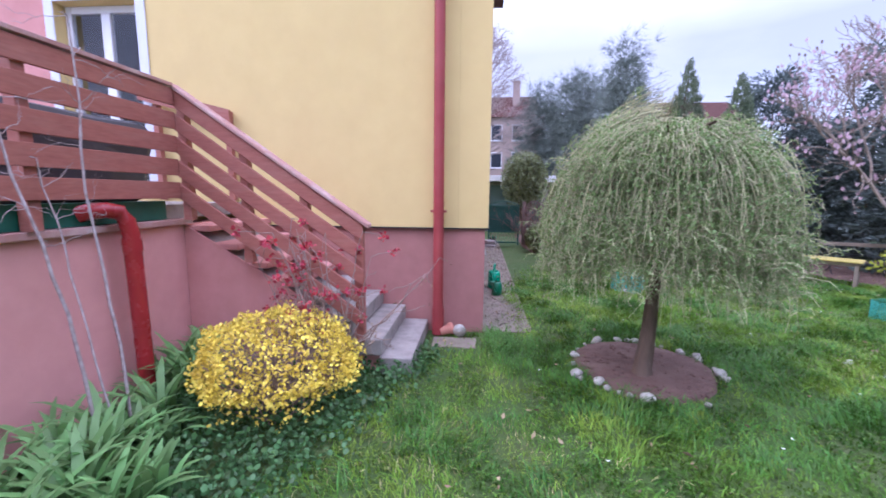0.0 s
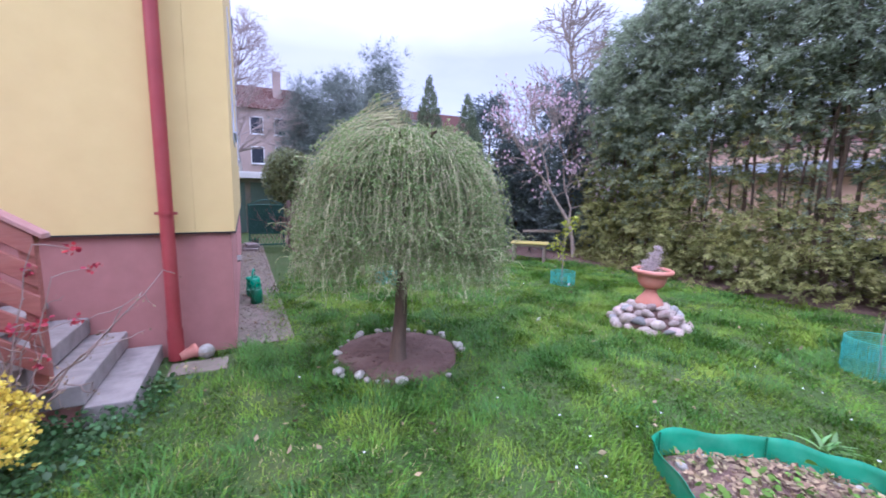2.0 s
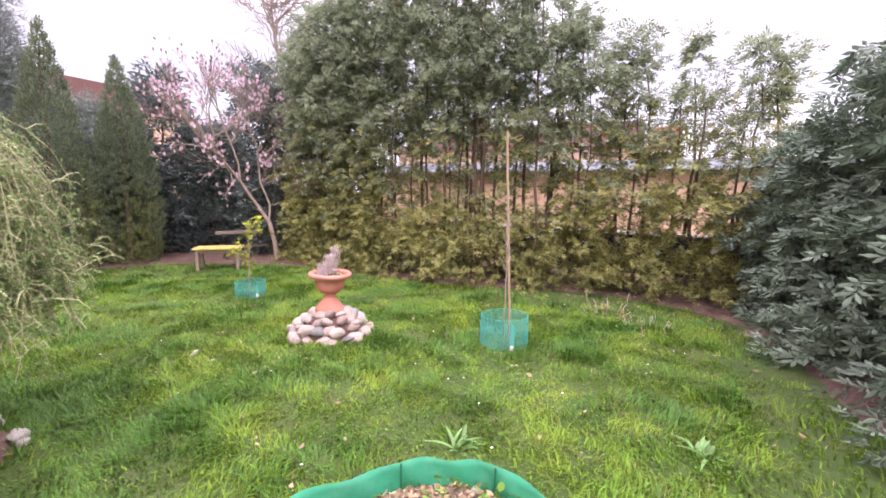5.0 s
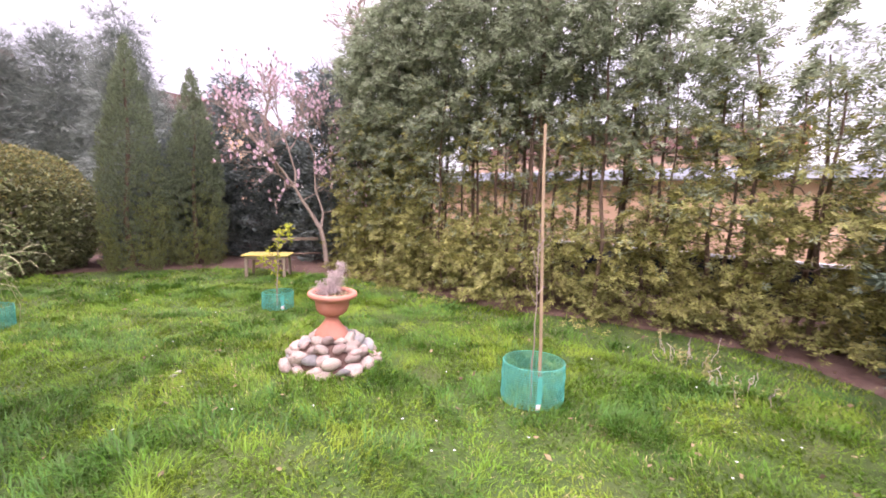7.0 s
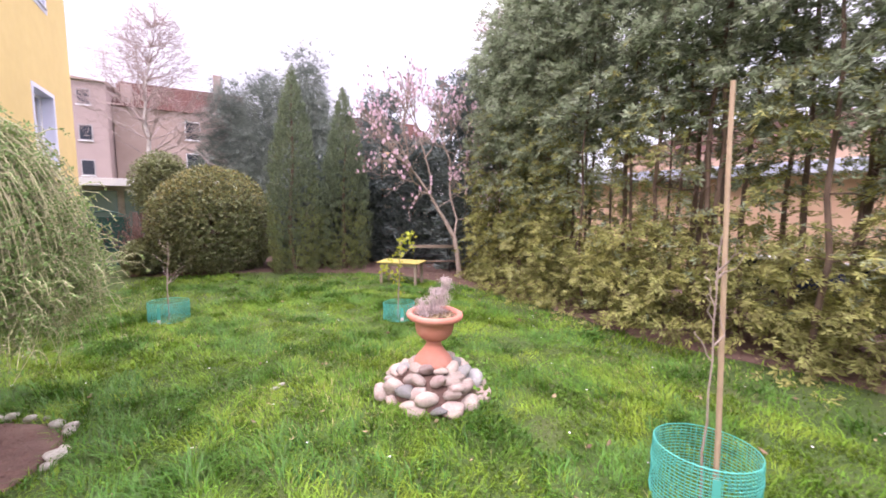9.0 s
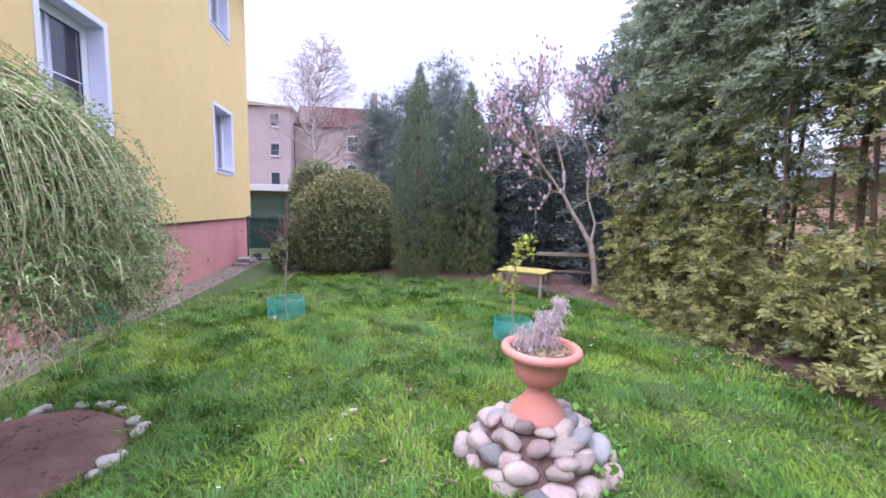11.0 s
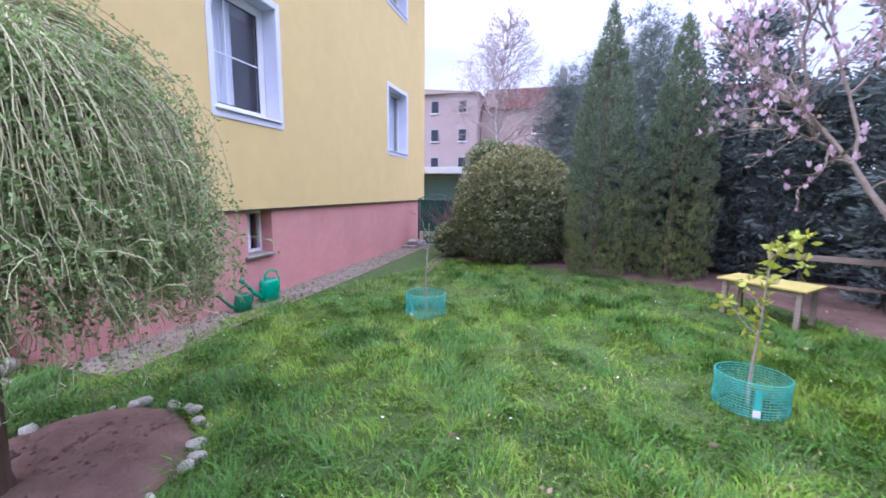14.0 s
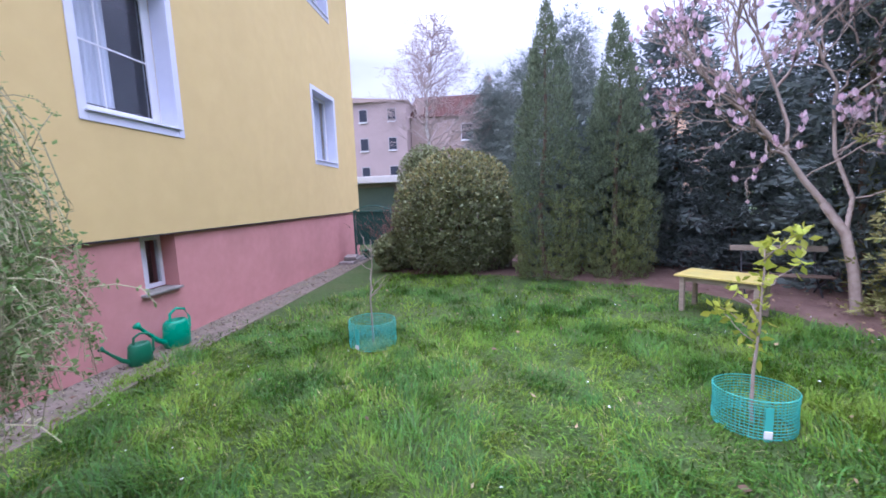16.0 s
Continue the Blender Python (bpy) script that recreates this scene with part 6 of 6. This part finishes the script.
def blades(name, n, zone, mat, h0, h1, w, label, chooser, category="grass"):
    x, y = rng.uniform(zone[0], zone[1], n), rng.uniform(zone[2], zone[3], n)
    clump = patchy(x, y, 13.0, 41)
    k = lawn_mask(x, y) & (rng.random(n) < chooser(x, y)) & (rng.random(n) < 0.65 + 0.55 * clump)
    x, y, clump = x[k], y[k], clump[k]
    n = len(x)
    tall = 0.55 * patchy(x, y, 2.6, 3) + 0.45 * clump
    h = (h0 + (h1 - h0) * tall) * rng.uniform(0.55, 1.3, n)
    a = patchy(x, y, 2.2, 51) * 9.0 + patchy(x, y, 7.0, 52) * 4.0 + rng.normal(size=n) * 1.0
    lean = rng.uniform(0.3, 1.5, n) * h
    d = np.stack([np.cos(a), np.sin(a), 0 * a], -1)
    s = np.stack([-np.sin(a), np.cos(a), 0 * a], -1) * (w * rng.uniform(0.6, 1.3, n))[:, None]
    b = np.stack([x, y, ground_z(x, y) - 0.012], -1)
    up = np.array([0, 0, 1.0])
    m = b + d * (lean * 0.3)[:, None] + up * (h * 0.62)[:, None]
    t = b + d * lean[:, None] + up * (h * 0.84)[:, None]
    v = np.stack([b - s, b + s, m + s * 0.75, m - s * 0.75, t], 1).reshape(-1, 3)
    f = (np.array([[0, 1, 2], [0, 2, 3], [3, 2, 4]])[None] + (np.arange(n) * 5)[:, None, None]).reshape(-1, 3)
    return tagged(part(name, np_mesh(name, v, f), M[mat]), label, category, kind="stuff")


blades("grass", 215000, (-1.8, 7.2, -5.6, 3.2), "grass", 0.03, 0.085, 0.0040, "short uneven spring lawn grass", lambda x, y: np.clip(1.35 - lush_share(x, y) * 1.05, 0.2, 1))
blades("grass", 115000, (0.4, 8.8, -6.6, 8.6), "grass", 0.04, 0.10, 0.006, "short uneven spring lawn grass farther off", lambda x, y: 0.6 + 0.4 * patchy(x, y, 1.7, 5))
blades("tall_grass", 200000, (-1.4, 7.6, -5.6, 5.0), "lush", 0.06, 0.145, 0.0045, "dark lush tufts of longer grass", lambda x, y: np.clip(lush_share(x, y) * 3.6 - 1.85, 0.0, 1))
blades("dry_grass", 46000, (-1.4, 8.0, -6.0, 5.0), "straw", 0.03, 0.08, 0.0035, "pale dry grass and moss in thin spots", lambda x, y: np.clip(patchy(x, y, 1.5, 23) * 1.4 - 0.5, 0.05, 1))


def weeds():
    n = 46000
    x, y = rng.uniform(-1.3, 7.8, n), rng.uniform(-5.6, 5.2, n)
    k = lawn_mask(x, y) & (rng.random(n) < np.clip(patchy(x, y, 2.9, 31) * 1.7 - 0.4, 0.03, 1))
    x, y = x[k], y[k]
    p = np.stack([x, y, ground_z(x, y) + rng.uniform(0.015, 0.06, len(x))], -1)
    tagged(part("lawn_weeds", leaves("lawn_weeds", p, rng.normal(size=p.shape) * [1, 1, 0.4], rng.uniform(0.009, 0.021, len(x)), ROUND, flat=0.5), M["clover"]),
           "clover and broad-leaved weeds in the lawn", "weeds", kind="stuff")
    n = 110
    x, y = rng.uniform(0.5, 7.6, n), rng.uniform(-5.2, 5.0, n)
    k = lawn_mask(x, y)
    x, y = x[k], y[k]
    p = np.stack([x, y, ground_z(x, y) + rng.uniform(0.06, 0.1, len(x))], -1)
    q = np.repeat(p, 5, 0)
    tagged(part("daisies", leaves("daisies", q, rng.normal(size=q.shape) * [1, 1, 0.15], 0.011, ROUND, flat=1.0), M["tag"]), "tiny white daisies dotted in the lawn", "flowers", kind="stuff")
    n = 420
    x, y = rng.uniform(-0.8, 8.4, n), rng.uniform(-6.0, 4.8, n)
    p = np.stack([x, y, ground_z(x, y) + 0.05], -1)
    tagged(part("fallen_leaves", leaves("fallen_leaves", p, rng.normal(size=p.shape) * [1, 1, 0.3], rng.uniform(0.03, 0.07, n), LEAF), M["litter"]), "scattered dry brown leaves on the lawn", "leaf litter", kind="stuff")


blades("grass", 26000, (-3.0, 4.0, -10.0, -5.4), "grass", 0.05, 0.10, 0.009, "short uneven lawn grass behind", lambda x, y: np.full(len(x), 0.9))
weeds()
n = 300
p = np.stack([rng.uniform(0.02, 0.6, n), rng.uniform(0.03, 9.5, n), np.full(n, 0.03)], -1)
tagged(part("path_litter", leaves("path_litter", p, rng.normal(size=p.shape) * [1, 1, 0.3], rng.uniform(0.02, 0.06, n), LEAF), M["litter"]), "dry leaves blown onto the path", "leaf litter", kind="stuff")
for x, y in ((3.66, -0.66), (3.60, -0.72)):
    ob = new("lawn_stone", PALE[1])
    ob.matrix_basis = pose(x, y, 0.075, 0, 0, x * 500) @ Matrix.Diagonal((0.10, 0.05, 0.04, 1))
    tagged(ob, "small pale stone lying in the grass", "stone", "loose stones in the lawn")


def dead_perennial(x, y, n, h, label):
    t = thing("dried_perennial", (x, y, float(ground_z(x, y))), 0, label, "dead plant")
    st, lp = [], []
    for k in range(n):
        a = rng.uniform(0, 6.28)
        b = np.array([math.cos(a), math.sin(a), 0]) * 0.3 * math.sqrt(rng.random())
        e = b * 1.3 + [0, 0, h * rng.uniform(0.3, 1)]
        st.append((wander(b, e, 5, 0.04), np.linspace(0.005, 0.003, 5)))
        for _ in range(9):
            lp.append(b * 1.25 + np.array([0, 0, h * rng.uniform(0.05, 0.5)]) + rng.normal(size=3) * 0.03)
        if k < 3:
            for _ in range(30):
                lp.append(e + rng.normal(size=3) * [0.015, 0.015, 0.05])
    for w in st:
        part("stalk", tube_mesh("stalk", [w], 4), M["dead"], t)
    lp = np.array(lp)
    part("withered_foliage", leaves("withered_foliage", lp, rng.normal(size=lp.shape), rng.uniform(0.02, 0.05, len(lp)), LEAF), M["straw"], t)


dead_perennial(7.55, -4.25, 14, 0.30, "withered pale perennial clump at the lawn edge")
dead_perennial(7.0, -4.75, 14, 0.18, "withered pale perennial clump at the lawn edge")
for x, y in ((3.6, -3.75), (4.3, -5.2), (6.9, -4.6)):
    ob = new("grass_tuft", proto[2])
    ob.matrix_basis = pose(x, y, 0.03, 0, 0, x * 77) @ Matrix.Diagonal((0.7, 0.7, 0.45, 1))
    tagged(ob, "tuft of broad pale green leaves in the lawn", "garden plant", "leaf tufts in the lawn")
n = 1500
x, y = rng.uniform(5.0, 9.0, n), rng.uniform(-7.0, 5.2, n)
edge = np.interp(y, LAWN_EDGE[:, 0], LAWN_EDGE[:, 1])
k = x > edge
p = np.stack([x[k], y[k], ground_z(x[k], y[k]) + 0.045], -1)
tagged(part("hedge_litter", leaves("hedge_litter", p, rng.normal(size=p.shape) * [1, 1, 0.3], rng.uniform(0.02, 0.06, len(p)), LEAF), M["litter"]), "dry needles and leaves under the hedge", "leaf litter", kind="stuff")

# ---- gate, fence and shed at the end of the path ----
gate = thing("garden_gate", (0.0, 8.9, 0.0), 0, "dark green metal garden gate with lattice infill", "gate")
gf = bmesh.new()
for q in ((0.22, 0.27, 0, 1.35), (1.20, 1.25, 0, 1.35), (0.27, 1.20, 1.28, 1.33), (0.27, 1.20, 0.42, 0.46), (0.27, 1.20, 0.06, 0.11)):
    box(gf, q[0], q[1], -0.02, 0.02, q[2], q[3], 0.004)
part("gate_frame", gf, M["gate"], gate)
part("arch", tube_mesh("arch", [(np.array([[0.25 + 0.975 * s, 0, 1.33 + 0.14 * math.sin(math.pi * s)] for s in np.linspace(0, 1, 12)]), 0.015)], 8), M["gate"], gate)
for k in range(9):
    x0 = 0.28 + k * 0.10
    part("lattice_bar", tube_mesh("lattice_bar", [(np.array([[x0, 0.0, 0.46], [min(x0 + 0.55, 1.2), 0.0, 0.46 + (min(x0 + 0.55, 1.2) - x0) * 1.5]]), 0.009)], 4), M["gate"], gate)
    part("lattice_bar", tube_mesh("lattice_bar", [(np.array([[1.19 - k * 0.10, 0.02, 0.46], [max(1.19 - k * 0.10 - 0.55, 0.27), 0.02, 0.46 + (1.19 - k * 0.10 - max(1.19 - k * 0.10 - 0.55, 0.27)) * 1.5]]), 0.009)], 4), M["gate"], gate)
part("backing_panel", a_box(0.27, 1.20, 0.035, 0.05, 0.46, 1.28), M["gate"], gate)
for k in range(8):
    a = 0.28 + k * 0.115
    part("lower_bar", tube_mesh("lower_bar", [(np.array([[a, -0.01, 0.12], [a + 0.11, -0.01, 0.41]]), 0.008), (np.array([[a + 0.11, 0.01, 0.12], [a, 0.01, 0.41]]), 0.008)], 4), M["oldwood"], gate)
fence = thing("wooden_fence", (1.38, 8.75, 0.0), 0, "weathered wooden lattice fence panel with an arched top", "fence")
part("post", a_box(-0.05, 0.05, -0.05, 0.05, -0.05, 1.45, 0.006), M["fence"], fence)
part("post", a_box(0.55, 0.65, -0.42, -0.32, -0.05, 1.35, 0.006), M["fence"], fence)
turn = pose(0, 0, 0, 0, 0, math.degrees(math.atan2(-0.37, 0.6)))
part("arch_rail", tube_mesh("arch_rail", [(np.array([turn @ Vector((0.05 + 0.62 * s, 0, 1.3 + 0.18 * math.sin(math.pi * s))) for s in np.linspace(0, 1, 12)]), 0.022)], 8), M["fence"], fence)
for k in range(7):
    part("slat", a_box(0.06 + k * 0.09, 0.11 + k * 0.09, -0.012, 0.012, 0.05, 1.30 + 0.15 * math.sin(math.pi * (k + 0.5) / 7), 0.003, turn), M["fence"], fence)
for z in (0.3, 1.0):
    part("cross_rail", a_box(0.05, 0.68, 0.013, 0.035, z, z + 0.06, 0.003, turn), M["fence"], fence)
shrub = thing("bare_shrub", (1.55, 8.15, 0.0), 0, "dense bare brown shrub beside the wooden fence", "shrub")
tw, tips = [], []
for k in range(16):
    grow((rng.normal() * 0.08, rng.normal() * 0.08, 0.0), (rng.normal() * 0.35, rng.normal() * 0.35, 1.0), rng.uniform(0.45, 0.7), 0.012, 3, 0.42, tw, tips, 3, 0.12)
part("twigwork", tube_mesh("twigwork", [(p[::2], np.maximum(r[::2], 0.004)) for p, r in tw], 3), M["redtwig"], shrub, "fine reddish-brown twigs")
back = thing("boundary_fence", (0, 0, 0), 0, "weathered board fence behind the bushes", "fence")
for k in range(54):
    x = 2.0 + k * 0.15
    part("fence_board", a_box(x, x + 0.135, 9.3, 9.32, 0.03, 1.45 + 0.02 * math.sin(k * 2.1), 0.004), M["fence"], back)
for z in (0.35, 1.2):
    part("cross_rail", a_box(1.98, 10.1, 9.322, 9.36, z, z + 0.08), M["fence"], back)

shed = thing("garage", (0, 0, 0), 0, "low garage with dark green doors and a white roof edge", "garage")
part("wall", a_box(-6, 3.2, 14.0, 18.0, -0.1, 2.25), M["concrete"], shed)
part("roof", a_box(-6.3, 3.4, 13.6, 18.3, 2.26, 2.52, 0.01), M["white"], shed, "white flat roof edge")
for k in range(3):
    part("door", a_box(-4.6 + k * 2.5, -2.3 + k * 2.5, 13.94, 13.99, 0.02, 2.1, 0.01), M["garagedoor"], shed, "dark green garage door")


# ---- houses beyond ----
def block(name, x0, x1, y0, y1, h, mat, label, roof, ridge, rows, cols, along="x", frame_mat="white", z_first=1.2, step=3.0, gable="y", size=(0.95, 1.35), span=None):
    b = thing(name, (0, 0, 0), 0, label, "house")
    part("wall", a_box(x0, x1, y0, y1, -0.1, h), M[mat], b)
    bm = bmesh.new()
    e = 0.35
    if gable == "x":
        q = [(x0 - e, y0 - e, h), (x1 + e, y0 - e, h), (x1 + e, y1 + e, h), (x0 - e, y1 + e, h), (x0 - e, (y0 + y1) / 2, ridge), (x1 + e, (y0 + y1) / 2, ridge)]
    else:
        q = [(x1 + e, y0 - e, h), (x1 + e, y1 + e, h), (x0 - e, y1 + e, h), (x0 - e, y0 - e, h), ((x0 + x1) / 2, y0 - e, ridge), ((x0 + x1) / 2, y1 + e, ridge)]
    v = [bm.verts.new(p) for p in q]
    for f in ((0, 1, 5, 4), (2, 3, 4, 5), (1, 2, 5), (3, 0, 4), (3, 2, 1, 0)):
        bm.faces.new([v[i] for i in f])
    part("roof", bm, M[roof], b)
    for i in range(rows):
        for j in range(cols):
            z = z_first + i * step
            if along == "x":
                lo, hi = span or (x0, x1)
                c = lo + (hi - lo) * (j + 0.5) / cols
                args = [(c - size[0] / 2, c + size[0] / 2, y0 - 0.05, y0 - 0.005, z, z + size[1])]
            else:
                c = y0 + (y1 - y0) * (j + 0.5) / cols
                args = [(x0 - 0.05, x0 - 0.005, c - size[0] / 2, c + size[0] / 2, z, z + size[1])]
            a = args[0]
            w = part("window", a_box(*a, 0.01), M[frame_mat], b, "white framed window")
            if along == "x":
                for s in (0, 1):
                    part("pane", a_box(a[0] + 0.07 + s * (size[0] / 2 - 0.03), a[0] + 0.04 + size[0] / 2 + s * (size[0] / 2 - 0.11), y0 - 0.065, y0 - 0.051, z + 0.08, z + size[1] - 0.08), M["carpaint"], w)
            else:
                for s in (0, 1):
                    part("pane", a_box(x0 - 0.065, x0 - 0.051, a[2] + 0.07 + s * (size[0] / 2 - 0.03), a[2] + 0.04 + size[0] / 2 + s * (size[0] / 2 - 0.11), z + 0.08, z + size[1] - 0.08), M["carpaint"], w)
            part("window_sill", a_box(a[0] - 0.05, a[1] + 0.02 if along == "x" else a[0] - 0.002, a[2] - 0.08, a[3] + (0 if along == "x" else 0.05), z - 0.08, z - 0.01), M["white"], w)
    return b


grey = block("apartment_house", -17.0, -4.6, 42, 54, 11.9, "greypink", "grey-pink rendered apartment house with small white windows", "brownhouse", 12.5, 4, 4, frame_mat="dimframe", z_first=0.9, step=3.0, gable="y")
brown = block("brick_house", -4.5, 6.5, 44, 56, 10.4, "brownhouse", "brown old apartment house with a red tiled roof", "tile", 14.0, 3, 2, z_first=1.6, step=3.1, gable="x", size=(1.3, 1.8), span=(0.5, 5.3))
part("chimney", a_box(3.7, 4.5, 47, 48, 10.5, 15.2), M["brownhouse"], brown)
part("chimney", a_box(-3.9, -3.1, 44.5, 45.3, 10.0, 12.6), M["brownhouse"], brown)
block("far_house", 14.5, 23.0, 33, 43, 7.6, "peach", "peach rendered house behind the trees", "tile", 10.6, 2, 3, gable="x")
peach = block("neighbour_house", 16.5, 25.0, -3.6, 5.5, 3.4, "peach", "low peach rendered neighbouring house with a red tiled roof", "tile", 4.9, 1, 3, along="y", z_first=1.0, step=2.9, gable="y")
part("extension", a_box(14.0, 16.49, -12.0, 5.5, -0.1, 2.45), M["peach"], peach, "low peach rendered extension")
part("flat_roof", a_box(13.6, 16.48, -12.3, 5.8, 2.46, 2.72, 0.01), M["roofedge"], peach, "pale blue-white metal roof edge")
part("lean_to_roof", a_box(14.6, 16.4, -5.2, -4.4, 3.2, 3.7, 0.05), M["orange"], peach, "red tiled lean-to")
lowf = thing("low_fence", (0, 0, 0), 0, "low dark panel fence with pale capping behind the hedge", "fence")
for k in range(7):
    part("panel", a_box(11.0, 11.05, -9.6 + k * 1.25, -8.42 + k * 1.25, 0.05, 0.92, 0.005), M["carpaint"], lowf)
    part("capping", a_box(10.96, 11.09, -9.62 + k * 1.25, -8.40 + k * 1.25, 0.922, 0.98, 0.005), M["white"], lowf)
    part("post", a_box(10.97, 11.08, -8.41 + k * 1.25, -8.36 + k * 1.25, 0.0, 1.02, 0.005), M["concrete"], lowf)
barrel = thing("water_barrel", (10.35, -2.25, 0.04), 0, "dark blue plastic water barrel behind the hedge", "barrel")
part("drum", lathe([(0, 0), (0.27, 0), (0.29, 0.05), (0.29, 0.3), (0.305, 0.32), (0.29, 0.34), (0.29, 0.62), (0.305, 0.64), (0.29, 0.66), (0.29, 0.88), (0.27, 0.93), (0, 0.93)], 28), M["bluebarrel"], barrel)
part("lid", lathe([(0.30, 0.931), (0.30, 0.97), (0.27, 0.985), (0, 0.985)], 28), M["bluebarrel"], barrel)


# ---- trees beyond ----
def pine(x, y, h, r, n, label, z0=1.0, prof=None):
    conifer("pine_tree", x, y, h, prof or (lambda f: r * np.clip(1.15 - f, 0.12, 1.0) * np.clip(0.35 + f * 3, 0, 1)), z0, n, "pine", 0.55, label, "pine", "pines behind the garden", rise=0.9, stem_r=0.14, shape=TUFT, per=10, bough=0.42)


for px_, py_, ph_, pr_, pn_ in ((4.4, 26.5, 9.3, 2.0, 4400), (6.6, 25.0, 9.6, 2.2, 4600), (9.2, 26.5, 9.4, 2.6, 5000), (11.4, 27.5, 8.2, 2.4, 4200), (14.0, 28.0, 7.6, 2.4, 3600)):
    pine(px_, py_, ph_, pr_, pn_, "hazy blue-green pine with loose upright shoots behind the fence")
pine(8.15, 20.5, 10.5, 1.2, 4200, "slender pointed spruce rising among pines", prof=lambda f: 1.3 * np.clip(1 - f, 0.03, 1))
clipped_bush(1.73, 12.2, 0.95, 0.95, 3.4, 5000, "round dark evergreen bush beyond the garden gate", False, z_c=2.2)


def bare_tree(x, y, h, label, bark, twig_r, name="birch_tree", spread_=0.42, droop=0.0, deep=4):
    t = thing(name, (x, y, 0), 0, label, "tree")
    paths, tips = [], []
    tr = wander((0, 0, -0.1), (rng.normal() * 0.3, rng.normal() * 0.3, h * 0.92), 12, h * 0.03)
    paths.append((tr, np.linspace(h * 0.013, h * 0.0018, 12)))
    for j in range(4, 12):
        for _ in range(9 if deep == 4 else 6):
            d = rng.normal(size=3) * [1, 1, 0.25] + [0, 0, 0.85]
            grow(tr[j], d, h * 0.17 * (1.25 - j / 12), h * 0.0035, deep, spread_, paths, tips, 3, droop)
    part("trunk", tube_mesh("trunk", paths[:1], 8), M["birchbark" if name == "birch_tree" else bark], t, "slender pale trunk")
    part("branching", tube_mesh("branching", [(p[::2] if deep == 4 else p, np.maximum(r, twig_r)[::2] if deep == 4 else np.maximum(r, twig_r)) for p, r in paths[1:]], 3), M[bark], t)


bare_tree(-0.05, 25.7, 12.9, "tall bare birch with fine hanging twigs", "birchtwig", 0.0065, spread_=0.38, droop=-0.02)
bare_tree(19.0, 15.5, 14.5, "tall bare tree with pale spreading branches", "palebark", 0.017, "bare_tree", 0.45, deep=3)
